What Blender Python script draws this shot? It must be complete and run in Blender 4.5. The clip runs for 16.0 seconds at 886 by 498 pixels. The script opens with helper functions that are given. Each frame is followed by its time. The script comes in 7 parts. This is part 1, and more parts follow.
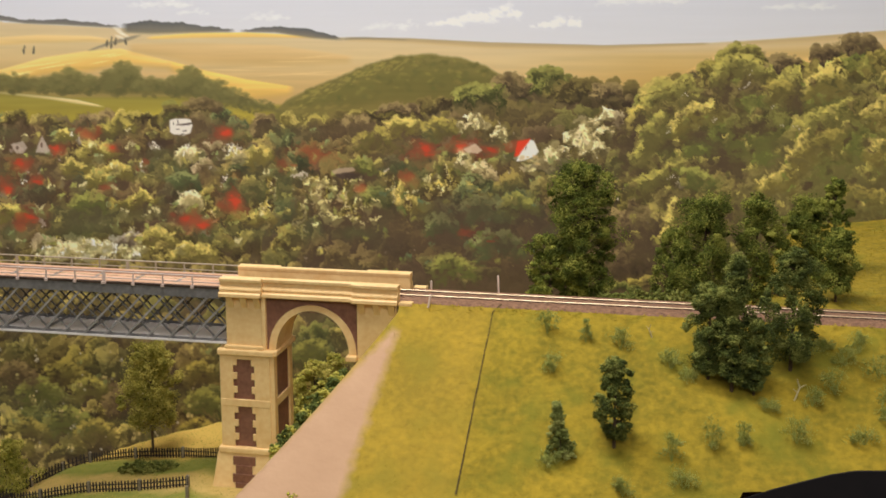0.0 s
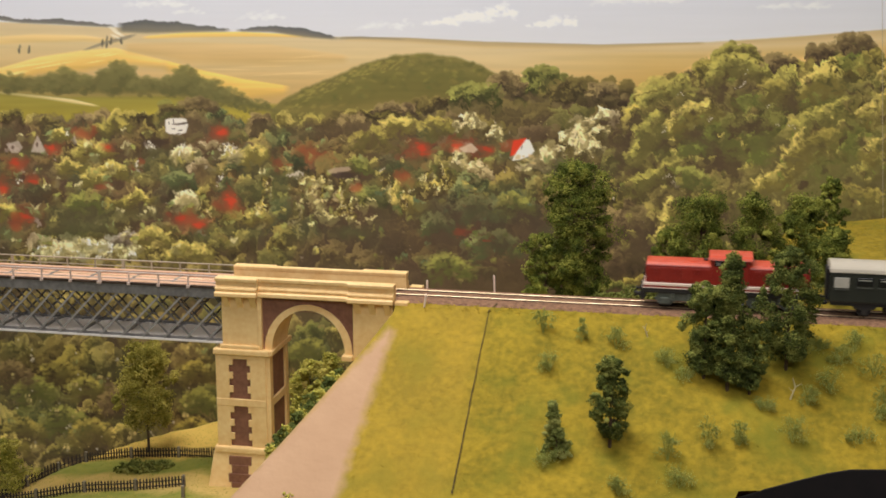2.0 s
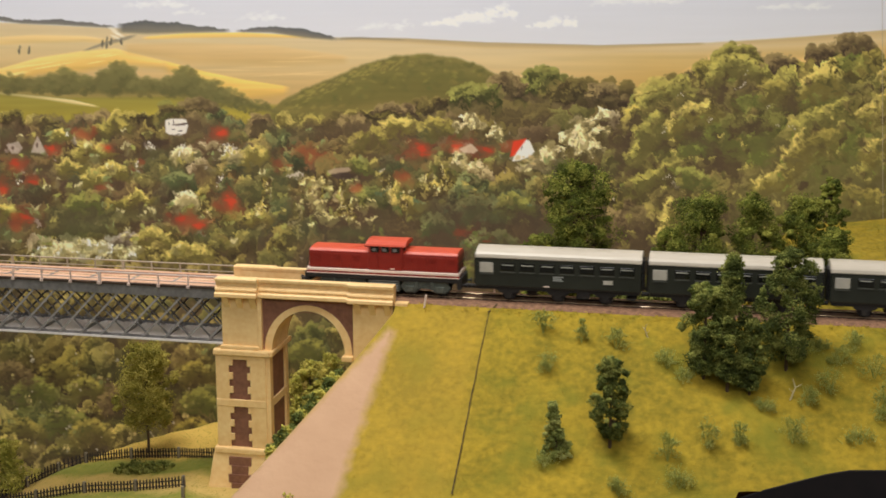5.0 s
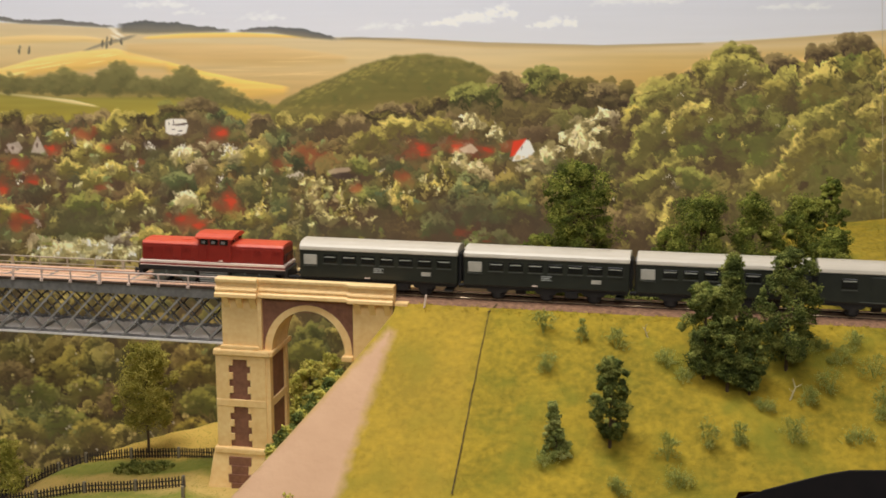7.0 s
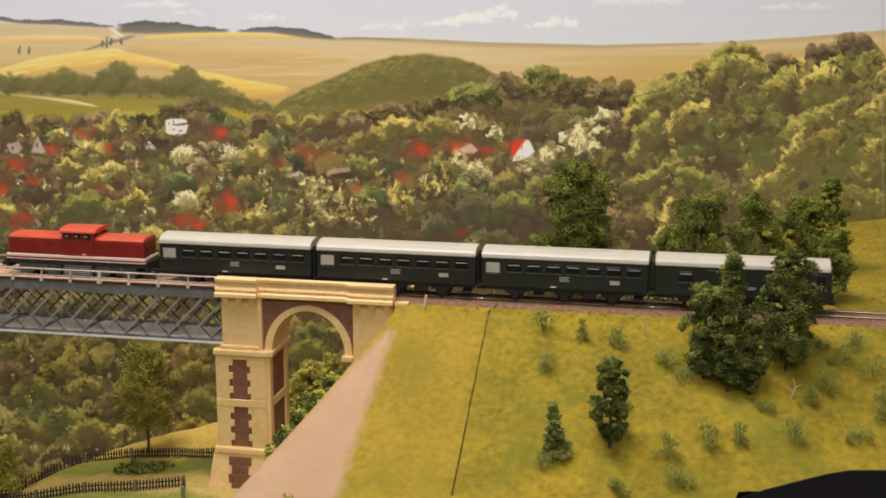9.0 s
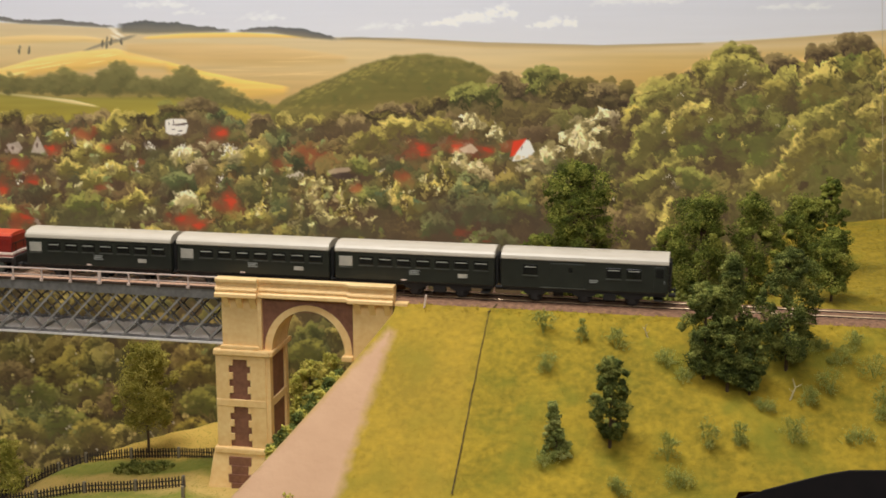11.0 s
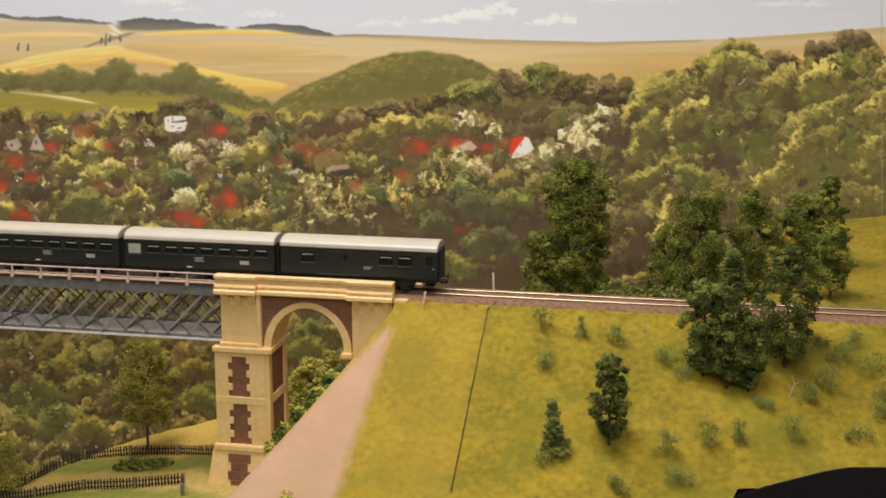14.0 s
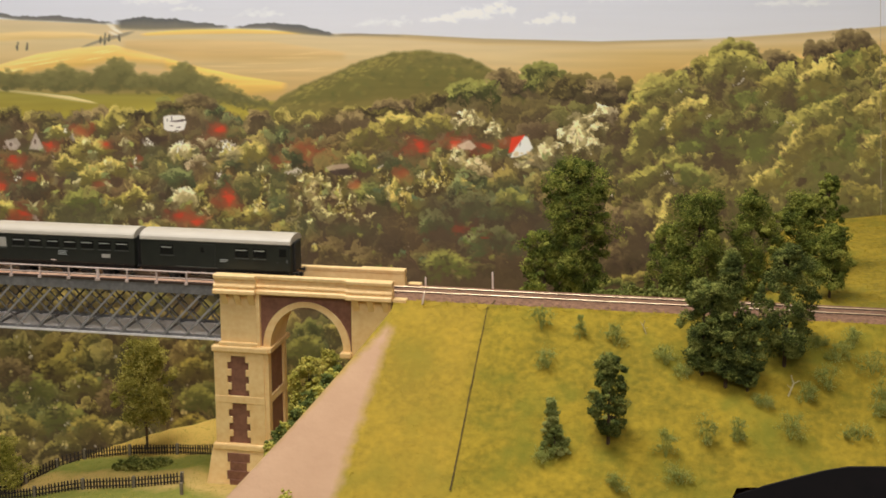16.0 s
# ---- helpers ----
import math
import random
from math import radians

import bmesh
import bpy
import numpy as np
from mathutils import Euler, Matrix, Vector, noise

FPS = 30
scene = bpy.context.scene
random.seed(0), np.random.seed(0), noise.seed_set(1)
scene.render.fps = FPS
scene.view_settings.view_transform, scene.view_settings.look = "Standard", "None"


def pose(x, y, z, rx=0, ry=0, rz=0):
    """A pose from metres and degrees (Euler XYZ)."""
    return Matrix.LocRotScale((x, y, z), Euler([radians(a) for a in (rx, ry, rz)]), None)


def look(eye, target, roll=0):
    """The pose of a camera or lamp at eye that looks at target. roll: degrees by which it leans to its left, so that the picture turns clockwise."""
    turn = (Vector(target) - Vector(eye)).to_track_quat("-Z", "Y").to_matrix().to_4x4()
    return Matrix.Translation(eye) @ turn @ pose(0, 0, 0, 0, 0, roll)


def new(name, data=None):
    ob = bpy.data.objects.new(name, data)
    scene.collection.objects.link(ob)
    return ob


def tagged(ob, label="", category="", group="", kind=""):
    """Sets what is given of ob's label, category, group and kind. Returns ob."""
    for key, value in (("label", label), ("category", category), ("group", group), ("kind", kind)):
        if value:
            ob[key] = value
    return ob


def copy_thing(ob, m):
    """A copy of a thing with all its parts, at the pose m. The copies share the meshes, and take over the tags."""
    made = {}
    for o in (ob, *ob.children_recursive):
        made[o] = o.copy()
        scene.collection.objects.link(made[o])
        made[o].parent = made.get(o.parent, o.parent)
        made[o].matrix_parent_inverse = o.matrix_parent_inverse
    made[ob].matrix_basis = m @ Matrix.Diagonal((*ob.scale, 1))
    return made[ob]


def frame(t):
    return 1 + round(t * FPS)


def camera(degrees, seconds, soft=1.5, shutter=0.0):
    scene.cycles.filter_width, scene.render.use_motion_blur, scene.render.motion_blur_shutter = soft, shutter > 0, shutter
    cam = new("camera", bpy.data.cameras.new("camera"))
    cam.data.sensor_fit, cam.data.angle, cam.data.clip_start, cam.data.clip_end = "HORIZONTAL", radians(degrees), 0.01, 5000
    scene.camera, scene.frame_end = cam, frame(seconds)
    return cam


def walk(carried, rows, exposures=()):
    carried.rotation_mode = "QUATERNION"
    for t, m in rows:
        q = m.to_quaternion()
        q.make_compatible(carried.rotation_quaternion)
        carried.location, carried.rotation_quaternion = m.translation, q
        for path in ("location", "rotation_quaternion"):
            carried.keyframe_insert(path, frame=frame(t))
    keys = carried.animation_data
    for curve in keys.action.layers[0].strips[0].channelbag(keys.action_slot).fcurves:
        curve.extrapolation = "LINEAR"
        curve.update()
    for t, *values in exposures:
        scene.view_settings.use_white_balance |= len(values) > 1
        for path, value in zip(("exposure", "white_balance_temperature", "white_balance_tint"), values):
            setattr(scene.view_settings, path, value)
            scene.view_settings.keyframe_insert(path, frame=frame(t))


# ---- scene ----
# A model railway in 1:160: a diesel train crosses a viaduct in front of a painted backdrop.
# x runs along the track, y away from the viewer, z up from just above the rails.
cam = camera(36, 16.0, soft=1.75, shutter=0.6)
EYE = (0.0715, -0.6729, 0.1715)


def view(t, turn, dip):
    return (t, pose(*EYE, 77.70 - dip, 0, 11.5225 + turn))


walk(cam, [
    view(0.0, 0.178, 0.0), view(0.5, 0.060, 0.040), view(1.0, 0.0, 0.070), view(1.5, 0.0, 0.040),
    view(2.5, 0.0, 0.018), view(3.0, 0.0, 0.0), view(4.0, 0.0, 0.0), view(12.5, 0.0, 0.0),
    view(13.0, 0.0, 0.036), view(13.5, -0.004, 0.072), view(14.0, -0.036, 0.120), view(14.5, -0.040, 0.137),
    view(15.0, -0.040, 0.132), view(15.5, -0.048, 0.142), view(16.0, -0.071, 0.150)])

# ---- light: an exhibition hall with a lamp strip over the layout ----
world = bpy.data.worlds.new("hall_air")
world.use_nodes = True
world.node_tree.nodes["Background"].inputs[0].default_value = (1.0, 0.93, 0.85, 1)
world.node_tree.nodes["Background"].inputs[1].default_value = 0.15
scene.world = world


def area_lamp(name, eye, target, sx, sy, watts, colour):
    data = bpy.data.lights.new(name, "AREA")
    data.shape, data.size, data.size_y, data.energy, data.color = "RECTANGLE", sx, sy, watts, colour
    ob = new(name, data)
    ob.matrix_world = look(eye, target)
    return ob


area_lamp("lamp_strip_light", (-0.21, -0.14, 0.74), (-0.10, 0.0, -0.02), 0.80, 0.14, 8.0, (1.0, 0.96, 0.90))
area_lamp("hall_light", (0.35, -1.7, 1.10), (-0.02, 0.1, 0.0), 1.2, 0.6, 11.5, (1.0, 0.98, 0.97))
scene.view_settings.exposure = 0.0


# ---- materials ----
def lin(c):
    return tuple((v / 255 / 12.92 if v <= 10 else ((v / 255 + 0.055) / 1.055) ** 2.4) for v in c) + (1.0,)


def material(name, dark, light, scale, rough=0.6, metal=0.0, bump=0.0, fine=6.0, coat=0.0, per_piece=0.0, patches=None):
    """Two colours mixed by noise at two scales, with fine relief."""
    m = bpy.data.materials.new(name)
    m.use_nodes = True
    nt = m.node_tree
    b = nt.nodes["Principled BSDF"]
    tc = nt.nodes.new("ShaderNodeTexCoord")
    n1, n2 = nt.nodes.new("ShaderNodeTexNoise"), nt.nodes.new("ShaderNodeTexNoise")
    n1.inputs["Scale"].default_value, n2.inputs["Scale"].default_value = scale, scale * fine
    n1.inputs["Detail"].default_value, n2.inputs["Detail"].default_value = 4, 5
    for n in (n1, n2):
        nt.links.new(tc.outputs["Object"], n.inputs["Vector"])
    add = nt.nodes.new("ShaderNodeMath")
    add.operation = "ADD"
    nt.links.new(n1.outputs["Fac"], add.inputs[0])
    nt.links.new(n2.outputs["Fac"], add.inputs[1])
    last = add
    if per_piece:
        info, mul, more = nt.nodes.new("ShaderNodeObjectInfo"), nt.nodes.new("ShaderNodeMath"), nt.nodes.new("ShaderNodeMath")
        mul.operation, more.operation = "MULTIPLY_ADD", "ADD"
        mul.inputs[1].default_value, mul.inputs[2].default_value = per_piece, -per_piece / 2
        nt.links.new(info.outputs["Random"], mul.inputs[0])
        nt.links.new(add.outputs[0], more.inputs[0])
        nt.links.new(mul.outputs[0], more.inputs[1])
        last = more
    ramp = nt.nodes.new("ShaderNodeMapRange")
    ramp.inputs["From Min"].default_value, ramp.inputs["From Max"].default_value = 0.7, 1.3
    nt.links.new(last.outputs[0], ramp.inputs["Value"])
    mix = nt.nodes.new("ShaderNodeMix")
    mix.data_type = "RGBA"
    mix.inputs["A"].default_value, mix.inputs["B"].default_value = lin(dark), lin(light)
    nt.links.new(ramp.outputs[0], mix.inputs["Factor"])
    out = mix.outputs["Result"]
    if patches:   # broad patches of another tone
        n3, r3, m3 = nt.nodes.new("ShaderNodeTexNoise"), nt.nodes.new("ShaderNodeMapRange"), nt.nodes.new("ShaderNodeMix")
        n3.inputs["Scale"].default_value, n3.inputs["Detail"].default_value = scale * 1.6, 6
        nt.links.new(tc.outputs["Object"], n3.inputs["Vector"])
        r3.inputs["From Min"].default_value, r3.inputs["From Max"].default_value, r3.inputs["To Max"].default_value = 0.48, 0.68, 0.75
        nt.links.new(n3.outputs["Fac"], r3.inputs["Value"])
        m3.data_type = "RGBA"
        nt.links.new(r3.outputs[0], m3.inputs["Factor"])
        nt.links.new(out, m3.inputs["A"])
        m3.inputs["B"].default_value = lin(patches)
        out = m3.outputs["Result"]
    nt.links.new(out, b.inputs["Base Color"])
    b.inputs["Roughness"].default_value, b.inputs["Metallic"].default_value = rough, metal
    b.inputs["Coat Weight"].default_value = coat
    if bump:
        bp = nt.nodes.new("ShaderNodeBump")
        bp.inputs["Strength"].default_value, bp.inputs["Distance"].default_value = bump, 0.0006
        nt.links.new(n2.outputs["Fac"], bp.inputs["Height"])
        nt.links.new(bp.outputs["Normal"], b.inputs["Normal"])
    return m


CREAM = material("cream_plastic_stone", (231, 189, 127), (244, 212, 153), 60, 0.5, bump=0.15)
BROWN = material("brown_brick_plastic", (116, 77, 60), (142, 98, 77), 90, 0.7, bump=0.3)
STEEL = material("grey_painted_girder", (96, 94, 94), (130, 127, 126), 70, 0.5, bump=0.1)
# the girder grey again, with light on the near bars painted in
LIT_STEEL = material("girder_grey_with_painted_light", (132, 129, 128), (160, 156, 154), 70, 0.5, bump=0.1)
PALE_STEEL = material("pale_pinkish_grey_handrail", (190, 168, 158), (216, 196, 186), 70, 0.45)
# paler grey that paints light onto the near flange and bottom plate
FLANGE = material("flange_grey_with_painted_light", (212, 206, 204), (230, 224, 220), 70, 0.45)
DECK = material("pinkish_deck_planking", (196, 150, 122), (222, 184, 156), 60, 0.75, bump=0.3, per_piece=0.3)
FAR_RAILING = material("grey_tan_handrail", (150, 138, 120), (174, 162, 142), 70, 0.5)
RAIL = material("worn_rail_steel", (206, 180, 146), (232, 212, 180), 90, 0.40, metal=0.85)
# rail rust; the same brown also stands in for shadow at the deck edge
RUST_AND_SHADOW = material("brown_rail_rust_and_deck_shadow", (44, 32, 26), (72, 54, 42), 60, 0.7)
SLEEPER = material("dark_brown_sleeper", (104, 76, 60), (134, 100, 78), 120, 0.8, bump=0.3, per_piece=0.3)
BALLAST = material("brown_ballast", (98, 70, 53), (154, 115, 88), 300, 0.9, bump=0.9, fine=3)
TURF = material("yellow_green_static_grass", (116, 104, 19), (171, 144, 36), 24, 0.95, bump=0.5, fine=12, patches=(112, 112, 25))
MEADOW = material("valley_meadow_turf", (124, 122, 44), (206, 172, 92), 16, 0.95, bump=0.6, fine=16)
LOCO_RED = material("signal_red_loco_paint", (128, 34, 26), (146, 42, 32), 40, 0.38, coat=0.15)
# loco red made lighter and more orange, light from above painted in
TOP_LIT_RED = material("loco_red_with_painted_top_light", (186, 66, 42), (204, 82, 54), 40, 0.42)
WHITE = material("off_white_lining", (224, 200, 186), (236, 216, 202), 60, 0.5)
BOGIE = material("grey_bogie_frames", (62, 67, 61), (90, 95, 86), 120, 0.6, bump=0.2)
BLACK = material("black_underframe", (22, 20, 20), (38, 36, 34), 80, 0.6)
GREEN = material("bottle_green_coach_paint", (32, 35, 29), (42, 45, 38), 30, 0.42, coat=0.1)
ROOF = material("pale_grey_coach_roof", (182, 173, 158), (194, 185, 170), 12, 0.36)
GLASS = material("dark_window_glazing", (20, 21, 19), (30, 31, 28), 50, 0.10)
VENT = material("bright_vent_frame", (168, 168, 158), (190, 190, 178), 60, 0.4)
MILK = material("milky_white_window", (168, 164, 154), (188, 184, 172), 50, 0.35)
SILL = material("dull_grey_window_sill", (66, 68, 62), (84, 86, 78), 50, 0.5)
CAB_GLINT = material("painted_cab_glass_reflection", (96, 90, 88), (126, 120, 116), 50, 0.4)
GREYTEXT = material("pale_lettering_grey", (140, 144, 140), (164, 168, 164), 50, 0.5)
FENCE = material("dark_weathered_fence_wood", (36, 30, 28), (62, 52, 46), 90, 0.8, per_piece=0.4)
POST = material("grey_fence_post", (110, 100, 84), (150, 138, 116), 90, 0.8)
FASCIA = material("black_felt_front_board", (12, 8, 10), (24, 16, 18), 20, 0.95)
BASE = material("plywood_frame", (120, 92, 62), (150, 118, 84), 12, 0.8)
PLASTER = material("hall_wall_paint", (190, 184, 174), (206, 200, 190), 2, 0.9)
HALLFLOOR = material("grey_hall_floor", (96, 92, 88), (120, 116, 110), 2, 0.7)
BARK = material("dark_tree_bark", (62, 49, 34), (98, 78, 54), 200, 0.9, bump=0.5)


# ---- mesh helpers ----
def thing(name, at, label, category, group="", kind=""):
    ob = new(name)
    ob.matrix_world = Matrix.Translation(at)
    return tagged(ob, label, category, group, kind)


def mesh_object(name, bm, mat, smooth=False):
    me = bpy.data.meshes.new(name)
    bmesh.ops.recalc_face_normals(bm, faces=bm.faces)
    bm.to_mesh(me)
    bm.free()
    me.materials.append(mat)
    if smooth:
        me.shade_smooth()
    return new(name, me)


def part(name, bm, mat, parent, label="", smooth=False):
    ob = mesh_object(name, bm, mat, smooth)
    ob.parent = parent
    return tagged(ob, label)


def box(bm, x0, x1, y0, y1, z0, z1, bevel=0.0, taper=0.0):
    """A box; taper narrows its top in x and y by that much on each side."""
    vs = []
    for z, k in ((z0, 0.0), (z1, taper)):
        vs += [bm.verts.new(p) for p in ((x0 + k, y0 + k, z), (x1 - k, y0 + k, z), (x1 - k, y1 - k, z), (x0 + k, y1 - k, z))]
    fs = [(3, 2, 1, 0), (4, 5, 6, 7), (0, 1, 5, 4), (1, 2, 6, 5), (2, 3, 7, 6), (3, 0, 4, 7)]
    faces = [bm.faces.new([vs[i] for i in f]) for f in fs]
    if bevel:
        edges = list({e for f in faces for e in f.edges})
        bmesh.ops.bevel(bm, geom=edges, offset=bevel, segments=2, affect="EDGES", profile=0.5)
    return bm


def boxed(*a, **k):
    return box(bmesh.new(), *a, **k)


def prism(profile, x0, x1, axis="x"):
    """Extrudes a closed outline of (y, z) along x, or of (x, z) along y."""
    bm = bmesh.new()
    put = (lambda s, p: (s, p[0], p[1])) if axis == "x" else (lambda s, p: (p[0], s, p[1]))
    a = [bm.verts.new(put(x0, p)) for p in profile]
    b = [bm.verts.new(put(x1, p)) for p in profile]
    n = len(profile)
    bm.faces.new(a)
    bm.faces.new(b[::-1])
    for i in range(n):
        bm.faces.new((a[i], b[i], b[(i + 1) % n], a[(i + 1) % n]))
    return bm


def cyl(bm, p, q, r0, r1=None, n=8):
    p, q = Vector(p), Vector(q)
    m = Matrix.Translation((p + q) / 2) @ (q - p).to_track_quat("Z", "Y").to_matrix().to_4x4()
    bmesh.ops.create_cone(bm, cap_ends=True, segments=n, radius1=r0, radius2=r0 if r1 is None else r1, depth=(q - p).length, matrix=m)
    return bm


def grid_sheet(name, xs, ys, height, mat, smooth=True):
    verts = [(x, y, height(x, y)) for y in ys for x in xs]
    nx = len(xs)
    faces = [(j * nx + i, j * nx + i + 1, (j + 1) * nx + i + 1, (j + 1) * nx + i) for j in range(len(ys) - 1) for i in range(nx - 1)]
    me = bpy.data.meshes.new(name)
    me.from_pydata(verts, [], faces)
    me.materials.append(mat)
    if smooth:
        me.shade_smooth()
    return new(name, me)


# ---- terrain ----
RAIL_TOP = -0.002
SLOPE_Y, SLOPE_Z, SLOPE_TAN = -0.0205, -0.0052, 0.6106


def rough(x, y, size, amount):
    return amount * noise.noise((x / size, y / size, 3.7))


def smoothstep(a, b, v):
    t = min(1.0, max(0.0, (v - a) / (b - a)))
    return t * t * (3 - 2 * t)


def bank_edge(y):
    """The left rim of the embankment beside the viaduct."""
    d = max(0.0, -0.024 - y)
    return -0.0865 - 0.44 * d - 0.65 * d * d


def bank_z(x, y):
    """Front slope of the embankment."""
    z = SLOPE_Z + (y - SLOPE_Y) * SLOPE_TAN
    if x > -0.085:
        z += (rough(x, y, 0.03, 0.0016) + rough(x, y, 0.008, 0.0005)) * smoothstep(0.0, 0.014, SLOPE_Y - y)
    return min(z, -0.0034)


def valley_z(x, y):
    z = -0.109 - 0.25 * max(0.0, -0.20 - x) + rough(x, y, 0.05, 0.002)
    crest = float(np.interp(x, (-0.40, -0.36, -0.334, -0.291, -0.26, -0.23, -0.20), (-0.06, -0.012, 0.0227, 0.0744, 0.090, 0.096, 0.10)))
    return z - 0.9 * max(0.0, y - crest)


def back_z(x, y):
    """Ground behind the track: falls away, but rises to a hillside at the far right."""
    hill = smoothstep(0.06, 0.125, x)
    low = -0.006 - 0.45 * max(0.0, y - 0.018)
    high = -0.006 + 0.03 * max(0.0, y - 0.02) + 0.06 * max(0.0, x - 0.125) * smoothstep(0.05, 0.20, y)
    return low * (1 - hill) + high * hill + rough(x, y, 0.03, 0.0015)


def lerp_list(a, b, n):
    return [a + (b - a) * i / n for i in range(n + 1)]


valley = grid_sheet("valley_ground", lerp_list(-0.75, -0.07, 130), lerp_list(-0.20, 0.30, 100), valley_z, MEADOW)
tagged(valley, "mown yellow and green meadow in the valley below the bridge", "ground", kind="structure")
hillside = grid_sheet("hillside_ground", lerp_list(-0.09, 0.72, 150), lerp_list(0.0125, 0.33, 60), back_z, TURF)
tagged(hillside, "yellow-green grass ground behind the track rising to a hillside", "ground", kind="structure")


def node(nt, kind, op=None, **inputs):
    n = nt.nodes.new(kind)
    if op:
        n.operation = op
    for k, v in inputs.items():
        n.inputs[int(k[1:])].default_value = v
    return n


def bank_material():
    """Turf that gives way, with a ragged soft edge, to the bare tan sheet beside the viaduct."""
    m = TURF.copy()
    m.name = "bank_turf_and_bare_sheet"
    nt = m.node_tree
    b = nt.nodes["Principled BSDF"]
    turf = b.inputs["Base Color"].links[0].from_socket
    tc = node(nt, "ShaderNodeTexCoord")
    xyz = node(nt, "ShaderNodeSeparateXYZ")
    # the module left of the joint was strewn with a more golden grass
    side = node(nt, "ShaderNodeMapRange")
    side.inputs["From Min"].default_value, side.inputs["From Max"].default_value = -0.034, -0.044
    side.inputs["To Max"].default_value = 0.26
    nt.links.new(xyz.outputs["X"], side.inputs["Value"])
    gold = node(nt, "ShaderNodeMix")
    gold.data_type = "RGBA"
    gold.inputs["B"].default_value = lin((196, 156, 58))
    nt.links.new(side.outputs[0], gold.inputs["Factor"])
    nt.links.new(turf, gold.inputs["A"])
    turf = gold.outputs["Result"]
    nz = node(nt, "ShaderNodeTexNoise")
    nz.inputs["Scale"].default_value, nz.inputs["Detail"].default_value = 160, 6
    tone = node(nt, "ShaderNodeTexNoise")
    tone.inputs["Scale"].default_value, tone.inputs["Detail"].default_value = 45, 8
    for n in (xyz, nz, tone):
        nt.links.new(tc.outputs["Object"], n.inputs[0])
    # distance left of the line x = -0.0845 + 0.06 (y + 0.04)
    k = node(nt, "ShaderNodeMath", "MULTIPLY_ADD", i1=0.06, i2=-0.0821)
    nt.links.new(xyz.outputs["Y"], k.inputs[0])
    d = node(nt, "ShaderNodeMath", "SUBTRACT")
    nt.links.new(k.outputs[0], d.inputs[0])
    nt.links.new(xyz.outputs["X"], d.inputs[1])
    # distance below the grassy top: y < -0.034 - 0.35 (x + 0.0865)
    k2 = node(nt, "ShaderNodeMath", "MULTIPLY_ADD", i1=-0.35, i2=-0.0643)
    nt.links.new(xyz.outputs["X"], k2.inputs[0])
    d2 = node(nt, "ShaderNodeMath", "SUBTRACT")
    nt.links.new(k2.outputs[0], d2.inputs[0])
    nt.links.new(xyz.outputs["Y"], d2.inputs[1])
    both = node(nt, "ShaderNodeMath", "MINIMUM")
    nt.links.new(d.outputs[0], both.inputs[0])
    nt.links.new(d2.outputs[0], both.inputs[1])
    # a strip of grass stays along the rim below the parapet: x + 0.0673 - 0.575 y > 0
    k3 = node(nt, "ShaderNodeMath", "MULTIPLY_ADD", i1=-0.575, i2=0.06725)
    nt.links.new(xyz.outputs["Y"], k3.inputs[0])
    d3 = node(nt, "ShaderNodeMath", "ADD")
    nt.links.new(k3.outputs[0], d3.inputs[0])
    nt.links.new(xyz.outputs["X"], d3.inputs[1])
    all3 = node(nt, "ShaderNodeMath", "MINIMUM")
    nt.links.new(both.outputs[0], all3.inputs[0])
    nt.links.new(d3.outputs[0], all3.inputs[1])
    both = all3
    rag = node(nt, "ShaderNodeMath", "MULTIPLY_ADD", i1=0.006, i2=-0.003)
    nt.links.new(nz.outputs["Fac"], rag.inputs[0])
    tot = node(nt, "ShaderNodeMath", "ADD")
    nt.links.new(both.outputs[0], tot.inputs[0])
    nt.links.new(rag.outputs[0], tot.inputs[1])
    edge = node(nt, "ShaderNodeMapRange")
    edge.inputs["From Min"].default_value, edge.inputs["From Max"].default_value = -0.0028, 0.0030
    nt.links.new(tot.outputs[0], edge.inputs["Value"])
    tan = node(nt, "ShaderNodeMix")
    tan.data_type = "RGBA"
    tan.inputs["A"].default_value, tan.inputs["B"].default_value = lin((172, 136, 106)), lin((198, 162, 130))
    nt.links.new(tone.outputs["Fac"], tan.inputs["Factor"])
    mix = node(nt, "ShaderNodeMix")
    mix.data_type = "RGBA"
    nt.links.new(edge.outputs[0], mix.inputs["Factor"])
    nt.links.new(turf, mix.inputs["A"])
    nt.links.new(tan.outputs["Result"], mix.inputs["B"])
    nt.links.new(mix.outputs["Result"], b.inputs["Base Color"])
    return m


